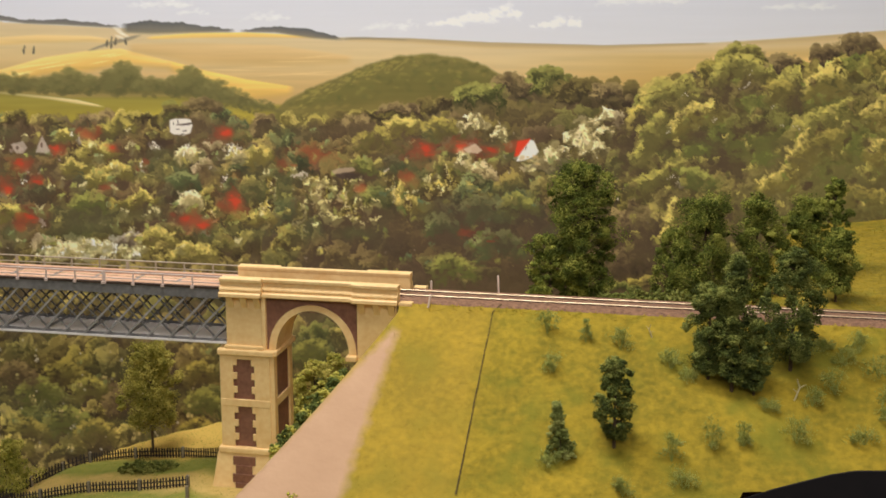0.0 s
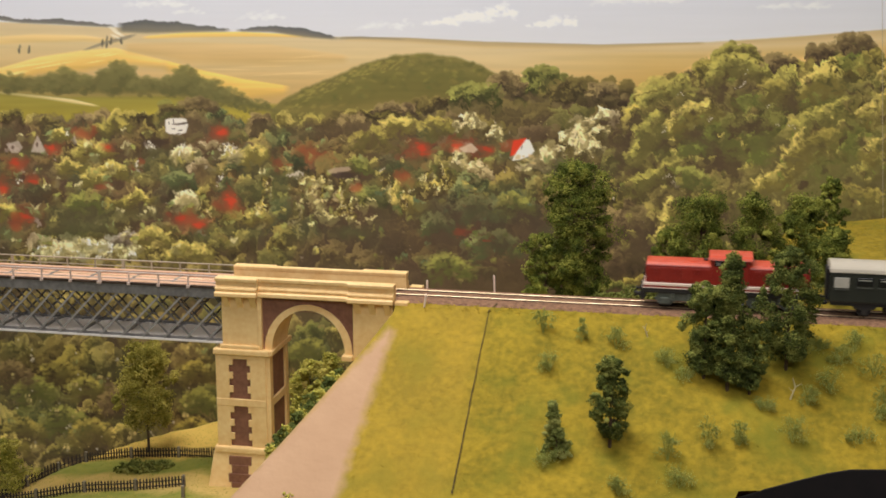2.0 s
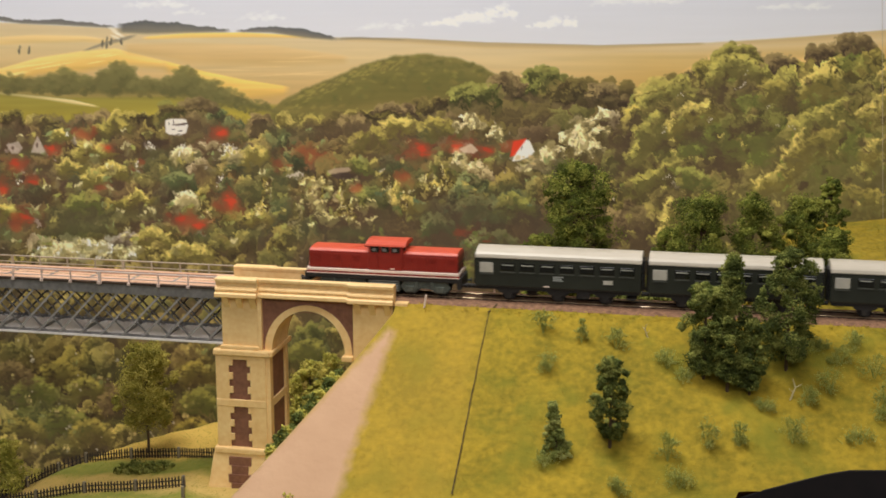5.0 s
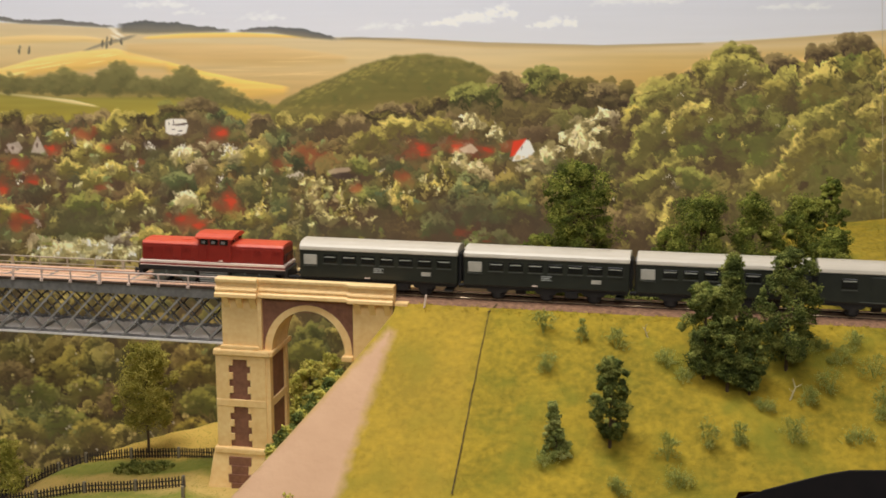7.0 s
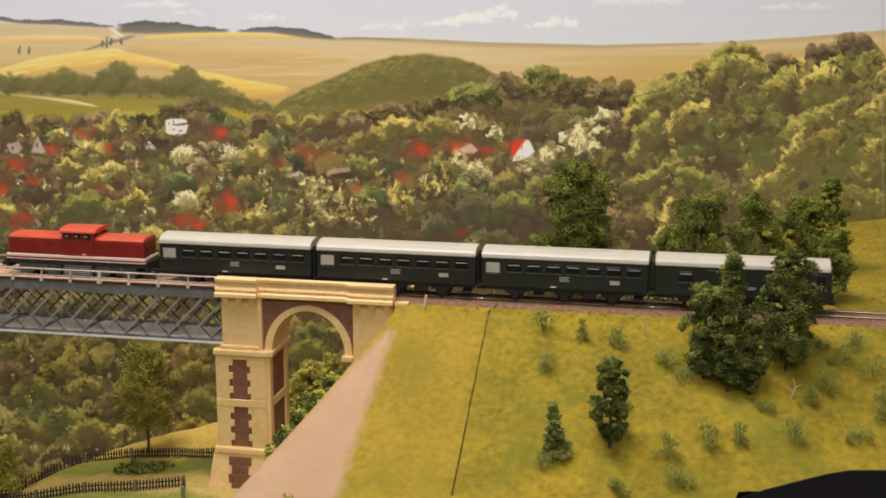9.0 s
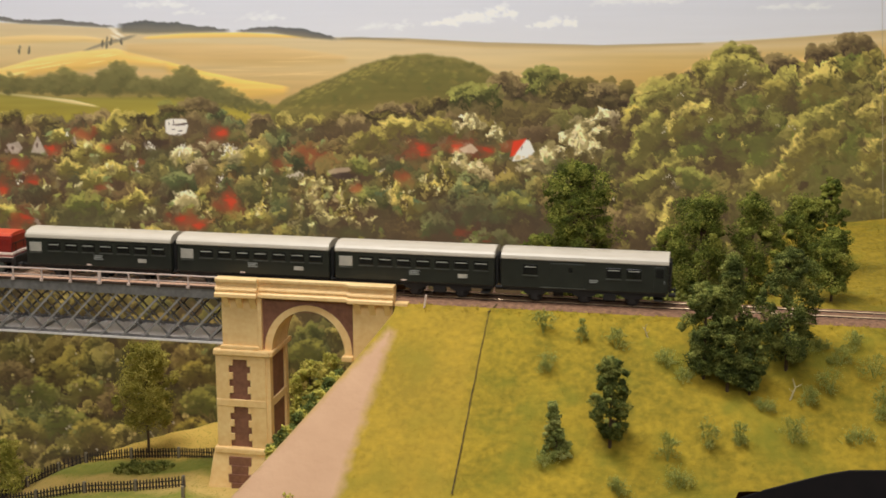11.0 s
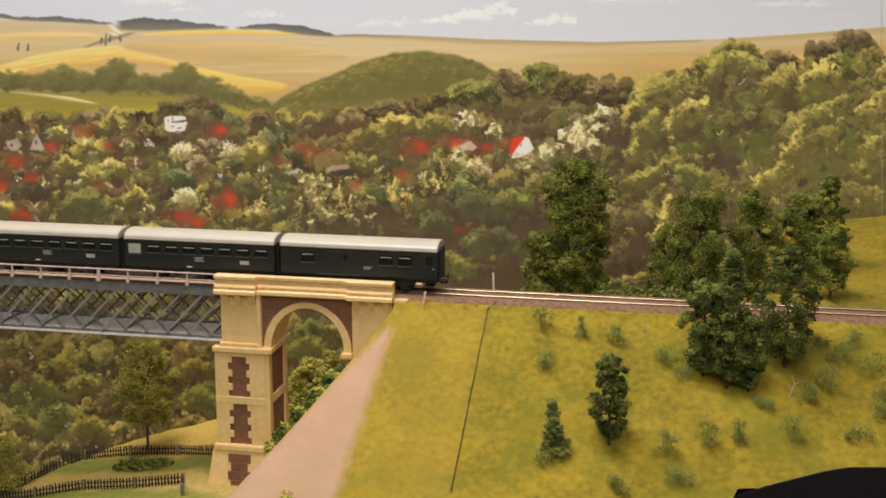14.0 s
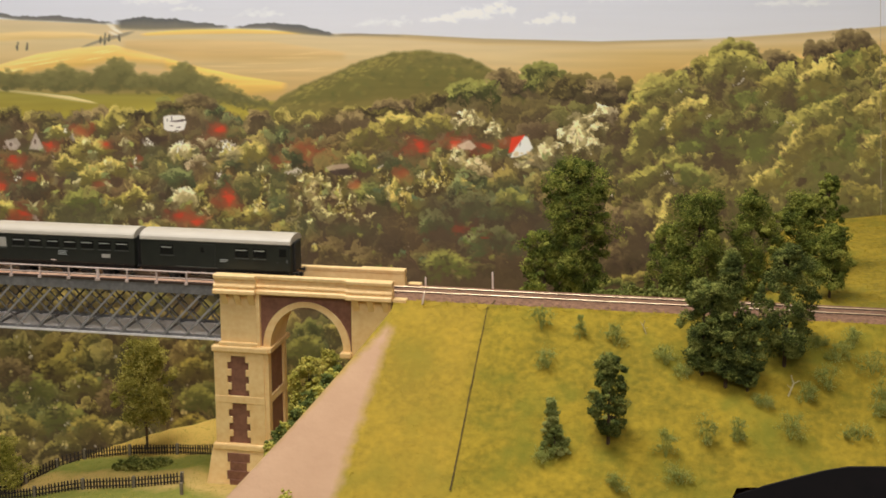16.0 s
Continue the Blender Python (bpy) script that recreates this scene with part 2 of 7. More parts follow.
def meadow_material():
    """Mown strips: green plot, worn yellow path, green verge, golden field beyond the fence."""
    m = MEADOW.copy()
    nt = m.node_tree
    b = nt.nodes["Principled BSDF"]
    base = b.inputs["Base Color"].links[0].from_socket
    tc, xyz, nz = node(nt, "ShaderNodeTexCoord"), node(nt, "ShaderNodeSeparateXYZ"), node(nt, "ShaderNodeTexNoise")
    nz.inputs["Scale"].default_value, nz.inputs["Detail"].default_value = 40, 5
    for n in (xyz, nz):
        nt.links.new(tc.outputs["Object"], n.inputs[0])
    k = node(nt, "ShaderNodeMath", "MULTIPLY_ADD", i1=0.35, i2=0.07)
    nt.links.new(xyz.outputs["X"], k.inputs[0])
    s = node(nt, "ShaderNodeMath", "ADD")
    nt.links.new(k.outputs[0], s.inputs[0])
    nt.links.new(xyz.outputs["Y"], s.inputs[1])
    w = node(nt, "ShaderNodeMath", "MULTIPLY_ADD", i1=0.022, i2=-0.011)
    nt.links.new(nz.outputs["Fac"], w.inputs[0])
    t = node(nt, "ShaderNodeMath", "ADD")
    nt.links.new(s.outputs[0], t.inputs[0])
    nt.links.new(w.outputs[0], t.inputs[1])
    f = node(nt, "ShaderNodeMapRange")
    f.inputs["From Min"].default_value, f.inputs["From Max"].default_value = -0.05, 0.05
    nt.links.new(t.outputs[0], f.inputs["Value"])
    ramp = node(nt, "ShaderNodeValToRGB")
    e = ramp.color_ramp.elements
    e[0].position, e[0].color = 0.16, lin((112, 122, 42))
    e[1].position, e[1].color = 0.74, lin((214, 176, 84))
    for pos, c in ((0.24, (194, 164, 98)), (0.42, (188, 158, 88)), (0.50, (108, 122, 38)), (0.66, (116, 126, 42))):
        e.new(pos).color = lin(c)
    nt.links.new(f.outputs[0], ramp.inputs["Fac"])
    mix = node(nt, "ShaderNodeMix")
    mix.data_type = "RGBA"
    mix.inputs["Factor"].default_value = 0.78
    nt.links.new(base, mix.inputs["A"])
    nt.links.new(ramp.outputs["Color"], mix.inputs["B"])
    nt.links.new(mix.outputs["Result"], b.inputs["Base Color"])
    return m


valley.data.materials[0] = meadow_material()


def build_bank():
    """Front slope as rows across the bank, with the rim following the viaduct side."""
    rows, cols = 70, 220
    verts, faces = [], []
    ys = lerp_list(-0.0178, -0.150, rows)
    for y in ys:
        e = bank_edge(y)
        xs = [e, e + 0.0004] + [e + (0.72 - e) * ((i / cols) ** 1.35) for i in range(2, cols + 1)]
        for x in xs:
            verts.append((x, y, bank_z(x, y)))
        verts.append((e - 0.004, y + 0.006, -0.112))
    n = cols + 2
    for j in range(rows):
        for i in range(cols):
            if ys[j] < -0.1030 and verts[j * n + i][0] > 0.0840:
                continue      # the front board ends the slope here
            faces.append((j * n + i, (j + 1) * n + i, (j + 1) * n + i + 1, j * n + i + 1))
        faces.append((j * n, j * n + cols + 1, (j + 1) * n + cols + 1, (j + 1) * n))
    me = bpy.data.meshes.new("embankment_slope")
    me.from_pydata(verts, [], faces)
    me.materials.append(bank_material())
    me.shade_smooth()
    return tagged(new("embankment_slope", me), "yellow-green grassed railway embankment with a bare tan strip", "embankment", kind="structure")


bank = build_bank()
# top of the bank under the ballast
bed = mesh_object("track_bed", prism([(SLOPE_Y, -0.0052), (-0.0125, -0.0029), (0.0115, -0.0029), (0.018, -0.0062), (0.018, -0.11), (SLOPE_Y, -0.11)], -0.0862, 0.72), BALLAST)
tagged(bed, "brown ballast shoulder on the embankment top", "track bed", kind="structure")
# the gap where two layout modules meet
joint = bmesh.new()
# its upper end cuts through the ballast shoulder
vs = [joint.verts.new(p) for p in ((-0.0388, -0.0214, -0.0049), (-0.0380, -0.0214, -0.0049), (-0.0346, -0.0126, -0.0026), (-0.0352, -0.0126, -0.0026))]
joint.faces.new(vs)
for i in range(180):
    y0 = -0.0212 - i * 0.00053
    w = 0.00014 + 0.00030 * abs(noise.noise((i * 0.55, 2, 8))) + i * 0.0000010
    o = 0.00016 * noise.noise((i * 0.06, 5, 1)) + 0.00022 * noise.noise((i * 0.5, 3, 4))
    z0, z1 = (SLOPE_Z + (y - SLOPE_Y) * SLOPE_TAN + (rough(-0.038, y, 0.03, 0.0016) + 0.0003) * smoothstep(0.0, 0.014, SLOPE_Y - y) + 0.0004 for y in (y0, y0 - 0.00055))
    vs = [joint.verts.new(p) for p in ((-0.038 - w + o, y0, z0), (-0.038 + w + o, y0, z0), (-0.038 + w + o, y0 - 0.00055, z1), (-0.038 - w + o, y0 - 0.00055, z1))]
    joint.faces.new(vs)
joint = mesh_object("module_joint", joint, material("dark_joint_gap", (52, 43, 20), (96, 80, 36), 400, 0.95))
tagged(joint, "dark narrow gap between two layout modules", "joint", kind="structure")

# ---- table, front board and hall ----
front = mesh_object("front_board", prism([(0.045, -0.30), (0.045, -0.0850), (0.056, -0.0765), (0.068, -0.0690), (0.0806, -0.0624), (0.097, -0.0551), (0.1111, -0.0499), (0.1227, -0.0458), (0.1319, -0.0434), (0.1458, -0.0423), (0.1615, -0.0430), (0.178, -0.0450), (0.215, -0.048), (0.75, -0.050), (0.75, -0.30)], -0.1052, -0.1040, "y"), FASCIA)
tagged(front, "black curved front board of the layout", "fascia", kind="structure")
table = mesh_object("layout_frame", boxed(-0.76, 0.76, -0.148, 0.36, -0.36, -0.26, bevel=0.004), BASE)
tagged(table, "plywood frame under the model railway", "table frame", kind="structure")
for nm, b in (("floor", (-1.3, 1.3, -2.1, 0.8, -0.95, -0.9)), ("wall_north", (-1.3, 1.3, 0.8, 0.9, -0.9, 1.4)), ("wall_south", (-1.3, 1.3, -2.2, -2.1, -0.9, 1.4)),
              ("wall_west", (-1.4, -1.3, -2.1, 0.8, -0.9, 1.4)), ("wall_east", (1.3, 1.4, -2.1, 0.8, -0.9, 1.4)), ("ceiling", (-1.3, 1.3, -2.1, 0.8, 1.4, 1.5))):
    tagged(mesh_object(nm, boxed(*b), HALLFLOOR if nm == "floor" else PLASTER), "plain painted exhibition hall surface", nm.split("_")[0], kind="structure")
for sx in (-0.7, 0.7):
    for sy in (-0.12, 0.3):
        leg = mesh_object("table_leg", boxed(sx - 0.02, sx + 0.02, sy - 0.02, sy + 0.02, -0.9, -0.36, bevel=0.002), BASE)
        leg.parent = table
        leg.matrix_parent_inverse = table.matrix_world.inverted()


# ---- viaduct end pier with arch ----
PIER = (-0.17, -0.003, -0.108)
viaduct = thing("viaduct_pier", PIER, "cream stone viaduct pier with arch and brown brick panels", "bridge pier")
OFF = Matrix.Translation((-PIER[0], -PIER[1], -PIER[2]))


def vpart(name, bm, mat, parent=None, label="", smooth=False):
    bm.transform(OFF)
    return part(name, bm, mat, parent or viaduct, label, smooth)


YF, YB = -0.0178, 0.0128  # front and back of the pier shaft


def build_viaduct():
    # lower leg: brown core, cream corner strips, quoins
    vpart("leg_core", boxed(-0.1844, -0.1560, YF + 0.0006, YB - 0.0006, -0.0900, -0.0360), BROWN, label="brown brick panel core")
    x_out0, x_out1, xw0, xw1, xn0, xn1 = -0.1848, -0.1572, -0.1776, -0.1658, -0.1755, -0.1675
    for y0, y1 in ((YF - 0.0008, YF + 0.0004), (YB - 0.0004, YB + 0.0008)):
        vpart("corner_strip", boxed(x_out0, xw0, y0, y1, -0.0885, -0.0365, bevel=0.0003), CREAM)
        vpart("corner_strip", boxed(xw1, x_out1, y0, y1, -0.0885, -0.0365, bevel=0.0003), CREAM)
        vpart("belt_course", boxed(x_out0 - 0.0002, x_out1 + 0.0002, y0 - 0.0002, y1 + 0.0002, -0.0648, -0.0608, bevel=0.0003), CREAM)
        for top, n in ((-0.0385, 6), (-0.0648, 6)):
            for i in range(n):
                if i % 2 == 0:
                    z1 = top - i * 0.0038
                    vpart("quoin", boxed(xw0 - 0.0002, xn0, y0 + 0.0001, y1, z1 - 0.0037, z1, bevel=0.0002), CREAM)
                    vpart("quoin", boxed(xn1, xw1 + 0.0002, y0 + 0.0001, y1, z1 - 0.0037, z1, bevel=0.0002), CREAM)
        vpart("head_strip", boxed(xw0 - 0.0002, xw1 + 0.0002, y0 + 0.0002, y1 - 0.0002, -0.0388, -0.0365, bevel=0.0002), CREAM)
    # corner pilaster under the arch and the outer side strips
    for y0, y1 in ((YF - 0.0002, YF + 0.0048), (YB - 0.0048, YB + 0.0002)):
        vpart("arch_pilaster", boxed(-0.1574, -0.1548, y0, y1, -0.0885, -0.0365, bevel=0.0004), CREAM)
        vpart("side_strip", boxed(-0.1852, -0.1842, y0, y1, -0.0885, -0.0365, bevel=0.0003), CREAM)
    vpart("side_belt", boxed(-0.1562, -0.1549, YF + 0.004, YB - 0.004, -0.0648, -0.0608), CREAM)
    vpart("leg_cap", boxed(-0.1859, -0.1544, YF - 0.0020, YB + 0.0020, -0.0366, -0.0332, bevel=0.0008), CREAM)
    vpart("leg_band", boxed(-0.1866, -0.1545, YF - 0.0024, YB + 0.0024, -0.0912, -0.0874, bevel=0.0009), CREAM)
    vpart("plinth", boxed(-0.1902, -0.1530, YF - 0.0045, YB + 0.0045, -0.1120, -0.0908, taper=0.0030), CREAM)
    for i in range(4):
        z1 = -0.0925 - i * 0.0047
        wide = 0.0 if i % 2 else 0.0016
        y0 = YF - 0.0045 + 0.0030 * (z1 - 0.0047 + 0.1120) / 0.0212 - 0.0003
        vpart("plinth_panel", boxed(-0.1768 - wide, -0.1676 + wide, y0, YF, z1 - 0.0047, z1), BROWN)
    # upper blocks either side of the arch
    vpart("upper_block", boxed(-0.1812, -0.1606, YF + 0.0010, YB - 0.0010, -0.0333, -0.0040, bevel=0.0004), CREAM)
    vpart("upper_foot", boxed(-0.1819, -0.1604, YF - 0.0010, YB + 0.0010, -0.0333, -0.0312, bevel=0.0004), CREAM)
    vpart("abutment_block", boxed(-0.1098, -0.0885, YF + 0.0010, YB - 0.0010, -0.0700, -0.0040, bevel=0.0004), CREAM)
    vpart("pilaster", boxed(-0.1614, -0.1590, YF + 0.0002, YF + 0.004, -0.0333, -0.0040, bevel=0.0004), CREAM)
    for x in (-0.1780, -0.1706, -0.1632, -0.1068, -0.0990, -0.0910):
        for y0, y1 in ((YF - 0.0028, YF + 0.0011), (YB - 0.0011, YB + 0.0028)):
            vpart("corbel", prism([(y0 if y0 < 0 else y1, -0.0042), (y1 if y0 < 0 else y0, -0.0042), (y1 if y0 < 0 else y0, -0.0112)], x - 0.0016, x + 0.0016), CREAM)
    # spandrel wall with the arch cut through it, and the arch ring
    cx, spring, rx, rz = -0.1343, -0.0335, 0.0198, 0.0226
    n = 28
    arc = [(cx - rx * math.cos(math.pi * i / n), spring + rz * math.sin(math.pi * i / n)) for i in range(n + 1)]
    soffit = [(cx - (rx + 0.0012) * math.cos(math.pi * i / n), spring + (rz + 0.0012) * math.sin(math.pi * i / n)) for i in range(n + 1)]
    wall = [(-0.1600, spring)] + soffit + [(-0.1096, spring), (-0.1096, -0.0040), (-0.1600, -0.0040)]
    vpart("spandrel_wall", prism(wall, YF + 0.0026, YB - 0.0026, "y"), BROWN, label="brown spandrel wall")
    rox, roz = rx + 0.0040, rz + 0.0030
    outer = [(cx - rox * math.cos(math.pi * i / n), spring + roz * math.sin(math.pi * i / n)) for i in range(n + 1)]
    for y0, y1 in ((YF + 0.0018, -0.0026), (-0.0024, YB - 0.0018)):
        bm = bmesh.new()
        f = [bm.verts.new((p[0], y0, p[1])) for p in arc]
        g = [bm.verts.new((p[0], y0, p[1])) for p in outer]
        f2 = [bm.verts.new((p[0], y1, p[1])) for p in arc]
        g2 = [bm.verts.new((p[0], y1, p[1])) for p in outer]
        for i in range(n):
            for a, b in ((f, g), (g, g2), (g2, f2), (f2, f)):
                bm.faces.new((a[i], a[i + 1], b[i + 1], b[i]))
        for i in (0, n):
            bm.faces.new((f[i], g[i], g2[i], f2[i]))
        vpart("arch_ring", bm, CREAM)
    vpart("impost", boxed(-0.1588, -0.1530, YF - 0.0012, YB + 0.0012, -0.0362, -0.0333, bevel=0.0005), CREAM)
    vpart("impost", boxed(-0.1157, -0.1098, YF - 0.0012, YB + 0.0012, -0.0364, -0.0335, bevel=0.0005), CREAM)
    # parapets: three runs on each side, moulded
    for side in (-1, 1):
        for x0, x1, out in ((-0.1832, -0.1604, 0.0004), (-0.1604, -0.1116, -0.0022), (-0.1116, -0.0874, 0.0004)):
            f = (-YF if side < 0 else YB) + out + (0.0012 if side < 0 else 0.0012)
            i = (-YF if side < 0 else YB) - 0.0036
            outline = [(i, -0.0045), (f + 0.0018, -0.0045), (f + 0.0021, -0.0041), (f + 0.0020, -0.0026), (f + 0.0014, -0.0021), (f + 0.0002, -0.0019), (f + 0.0002, -0.0010),
                       (f + 0.0008, -0.0007), (f + 0.0006, 0.0000), (f - 0.0004, 0.0006), (f - 0.0010, 0.0010), (f - 0.0010, 0.0031), (f + 0.0004, 0.0035), (f + 0.0005, 0.0050),
                       (f + 0.0001, 0.0054), (i - 0.0001, 0.0054), (i - 0.0004, 0.0049), (i - 0.0002, 0.0034), (i, 0.0030)]
            vpart("parapet", prism([(side * a, z) for a, z in outline], x0, x1), CREAM, smooth=False)
        vpart("end_sill", boxed(-0.0870, -0.0800, side * 0.0172 - 0.0024, side * 0.0172 + 0.0024, -0.0052, -0.0030, bevel=0.0004), CREAM)
    vpart("deck_slab", boxed(-0.1812, -0.0862, -0.0150, 0.0100, -0.0120, -0.0032), BALLAST, label="ballasted deck of the viaduct")


build_viaduct()


# ---- lattice girder bridge ----
BX0, BX1 = -0.66, -0.1812
bridge = thing("lattice_girder_bridge", (-0.42, -0.002, -0.031), "grey steel lattice girder railway bridge resting on the pier", "railway bridge")
BOFF = Matrix.Translation((0.42, 0.002, 0.031))


def bpart(name, bm, mat, parent=None, label=""):
    bm.transform(BOFF)
    return part(name, bm, mat, parent or bridge, label)


GY = (-0.0150, 0.0112)
for gy in GY:
    s = -1 if gy < 0 else 1
    bpart("top_chord", boxed(BX0, BX1, gy - 0.0018, gy + 0.0006, -0.0066, -0.0012), STEEL)
    bpart("top_flange", boxed(BX0, BX1, gy - 0.0020, gy + 0.0010, -0.0012, -0.0008), STEEL)
    bpart("bottom_chord", boxed(BX0, BX1, gy - 0.0005, gy + 0.0005, -0.0302, -0.0290 if s < 0 else -0.0284), STEEL)
    bpart("bottom_flange", boxed(BX0, BX1, gy - 0.0018, gy + 0.0018, -0.0312, -0.0303), FLANGE if s < 0 else STEEL, label="near bottom flange, light painted into its pale grey" if s < 0 else "")
    step, run = 0.0121, 0.0265
    k = int((BX1 - BX0) / step)
    for i in range(-3, k + 1):
        x = -0.1878 - i * step
        for lean in (1, -1):
            xa, xb = (x - run, x) if lean > 0 else (x, x - run)
            za, zb = -0.0300, -0.0030
            # keep the bar inside the girder's length
            def cut(xq):
                return (za + (zb - za) * (xq - xa) / (xb - xa))
            if max(xa, xb) > BX1:
                if min(xa, xb) > BX1 - 0.003:
                    continue
                if lean > 0:
                    xb, zb = BX1, cut(BX1)
                else:
                    xa, za = BX1, cut(BX1)
            if min(xa, xb) < BX0:
                continue
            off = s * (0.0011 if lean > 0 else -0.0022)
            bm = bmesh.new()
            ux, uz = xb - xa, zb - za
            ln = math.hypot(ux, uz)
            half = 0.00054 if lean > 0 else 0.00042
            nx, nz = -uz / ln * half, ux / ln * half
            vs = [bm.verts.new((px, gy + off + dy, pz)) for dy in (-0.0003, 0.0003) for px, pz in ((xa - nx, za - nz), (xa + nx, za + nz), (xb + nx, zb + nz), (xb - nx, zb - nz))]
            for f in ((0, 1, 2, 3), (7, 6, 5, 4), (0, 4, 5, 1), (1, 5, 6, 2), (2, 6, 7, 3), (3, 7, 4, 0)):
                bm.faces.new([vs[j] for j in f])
            # near diagonals take the grey that has light painted in
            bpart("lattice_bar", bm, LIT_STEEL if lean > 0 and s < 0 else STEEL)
for i in range(20):
    x = -0.1898 - i * 0.0242
    bpart("cross_beam", boxed(x - 0.0008, x + 0.0008, GY[0], GY[1], -0.0062, -0.0022), STEEL)
    bpart("bottom_tie", boxed(x - 0.0008, x + 0.0008, GY[0] + 0.003, GY[1] - 0.002, -0.0298, -0.0288), STEEL)
bpart("bottom_plate", boxed(BX0, BX1, GY[0] + 0.0006, GY[1] - 0.0006, -0.0302, -0.0296), FLANGE, label="plate between the bottom chords, light painted into its pale grey")
bpart("deck_plate", boxed(BX0, BX1, -0.0149, 0.0128, -0.0034, -0.0026 + 0.0002), DECK, label="pinkish brown bridge deck")
# dark strip added for the shadow band between deck and top chord
bpart("deck_shadow_strip", boxed(BX0, BX1, -0.0173, -0.0150, -0.0014, -0.0004), RUST_AND_SHADOW, label="dark brown strip in place of the shadow below the deck edge")
for y0 in (-0.0148, -0.0129, 0.0093, 0.0111):
    bpart("walkway_plank", boxed(BX0, BX1, y0, y0 + 0.0016, -0.0023, -0.0004), DECK)


def bridge_railing(y, label, mat, top):
    r = thing("bridge_railing", (-0.42, y, -0.002), label, "railing", "bridge railings")
    def rp(name, bm, lbl=""):
        bm.transform(Matrix.Translation((0.42, -y, 0.002)))
        return part(name, bm, mat, r, lbl)
    bm = bmesh.new()
    rp("top_rail", cyl(bm, (BX0, y, top), (BX1 + 0.002, y, top), 0.00042))
    bm = bmesh.new()
    rp("mid_rail", cyl(bm, (BX0, y, top - 0.0034), (BX1 + 0.002, y, top - 0.0034), 0.00032))
    i = 0
    x = -0.1990
    while x > BX0:
        w = 0.0008 if i % 4 == 3 else 0.00035
        bm = box(bmesh.new(), x - w, x + w, y - 0.0004, y + 0.0004, -0.0008, top - 0.0002)
        box(bm, x - w - 0.0005, x + w + 0.0005, y - 0.0012, y + 0.0004, -0.0016, -0.0003)
        rp("post", bm)
        x -= 0.0167
        i += 1


bridge_railing(-0.0168, "pale grey handrail along the near bridge side", PALE_STEEL, 0.0051)
bridge_railing(0.0130, "grey-tan handrail along the far bridge side", FAR_RAILING, 0.0044)


# ---- track ----
track = thing("railway_track", (0.0, 0.0, -0.0044), "single railway track with worn steel rails and dark sleepers", "railway track")
for y in (-0.0049, 0.0049):
    head = [(y - 0.00038, 0.0021), (y - 0.00038, 0.00224), (y - 0.00024, 0.00238), (y + 0.00012, 0.00242), (y + 0.00036, 0.0023), (y + 0.00036, 0.0021)]
    bm = prism(head, -0.66, 0.72)
    part("rail", bm, RAIL, track, "polished steel rail head")
    bm = box(bmesh.new(), -0.66, 0.72, y - 0.0005, y + 0.0005, 0.0010, 0.0016)
    box(bm, -0.66, 0.72, y - 0.00028, y + 0.00028, 0.0015, 0.0021)
    part("rail_foot", bm, RUST_AND_SHADOW, track)
sleeper_mesh = None
for i in range(290):
    x = -0.656 + i * 0.00474
    if sleeper_mesh is None:
        ob = part("sleeper", boxed(-0.0008, 0.0008, -0.0082, 0.0082, 0.0001, 0.0013, taper=0.0001), SLEEPER, track)
        sleeper_mesh = ob.data
    else:
        ob = new("sleeper", sleeper_mesh)
        ob.parent = track
    ob.location = (x, 0, 0.0004)


# ---- train ----
LOCO_GAP = 0.0893   # from the loco's nose to the first coach's front end
PITCH = 0.0870
R_WHEEL = 0.0031
wheels = []         # (wheelset, x of its axle)


def wheelset(parent, x):
    bm = bmesh.new()
    for s in (-1, 1):
        cyl(bm, (0, s * 0.0046, 0), (0, s * 0.0056, 0), R_WHEEL, n=20)
        cyl(bm, (0, s * 0.0041, 0), (0, s * 0.0046, 0), R_WHEEL + 0.0005, n=20)
        for k in range(6):
            a = math.pi * k / 3
            box(bm, 0.0016 * math.cos(a) - 0.0004, 0.0016 * math.cos(a) + 0.0004, s * 0.0058 - 0.0002, s * 0.0058 + 0.0002, 0.0016 * math.sin(a) - 0.0004, 0.0016 * math.sin(a) + 0.0004)
    cyl(bm, (0, -0.0046, 0), (0, 0.0046, 0), 0.0008, n=8)
    w = part("wheelset", bm, BLACK, parent, "dark steel wheelset")
    w.location = (x, 0, RAIL_TOP + R_WHEEL)
    wheels.append((w, x))


def buffers(parent, x, out):
    for y in (-0.0055, 0.0055):
        bm = cyl(bmesh.new(), (x, y, 0.0046), (x + out * 0.0026, y, 0.0046), 0.0006)
        cyl(bm, (x + out * 0.0026, y, 0.0046), (x + out * 0.0031, y, 0.0046), 0.0014, n=12)
        part("buffer", bm, BLACK, parent)
    bm = box(bmesh.new(), min(x, x + out * 0.0036), max(x, x + out * 0.0036), -0.0011, 0.0011, 0.0022, 0.0040)
    part("coupler", bm, BLACK, parent)


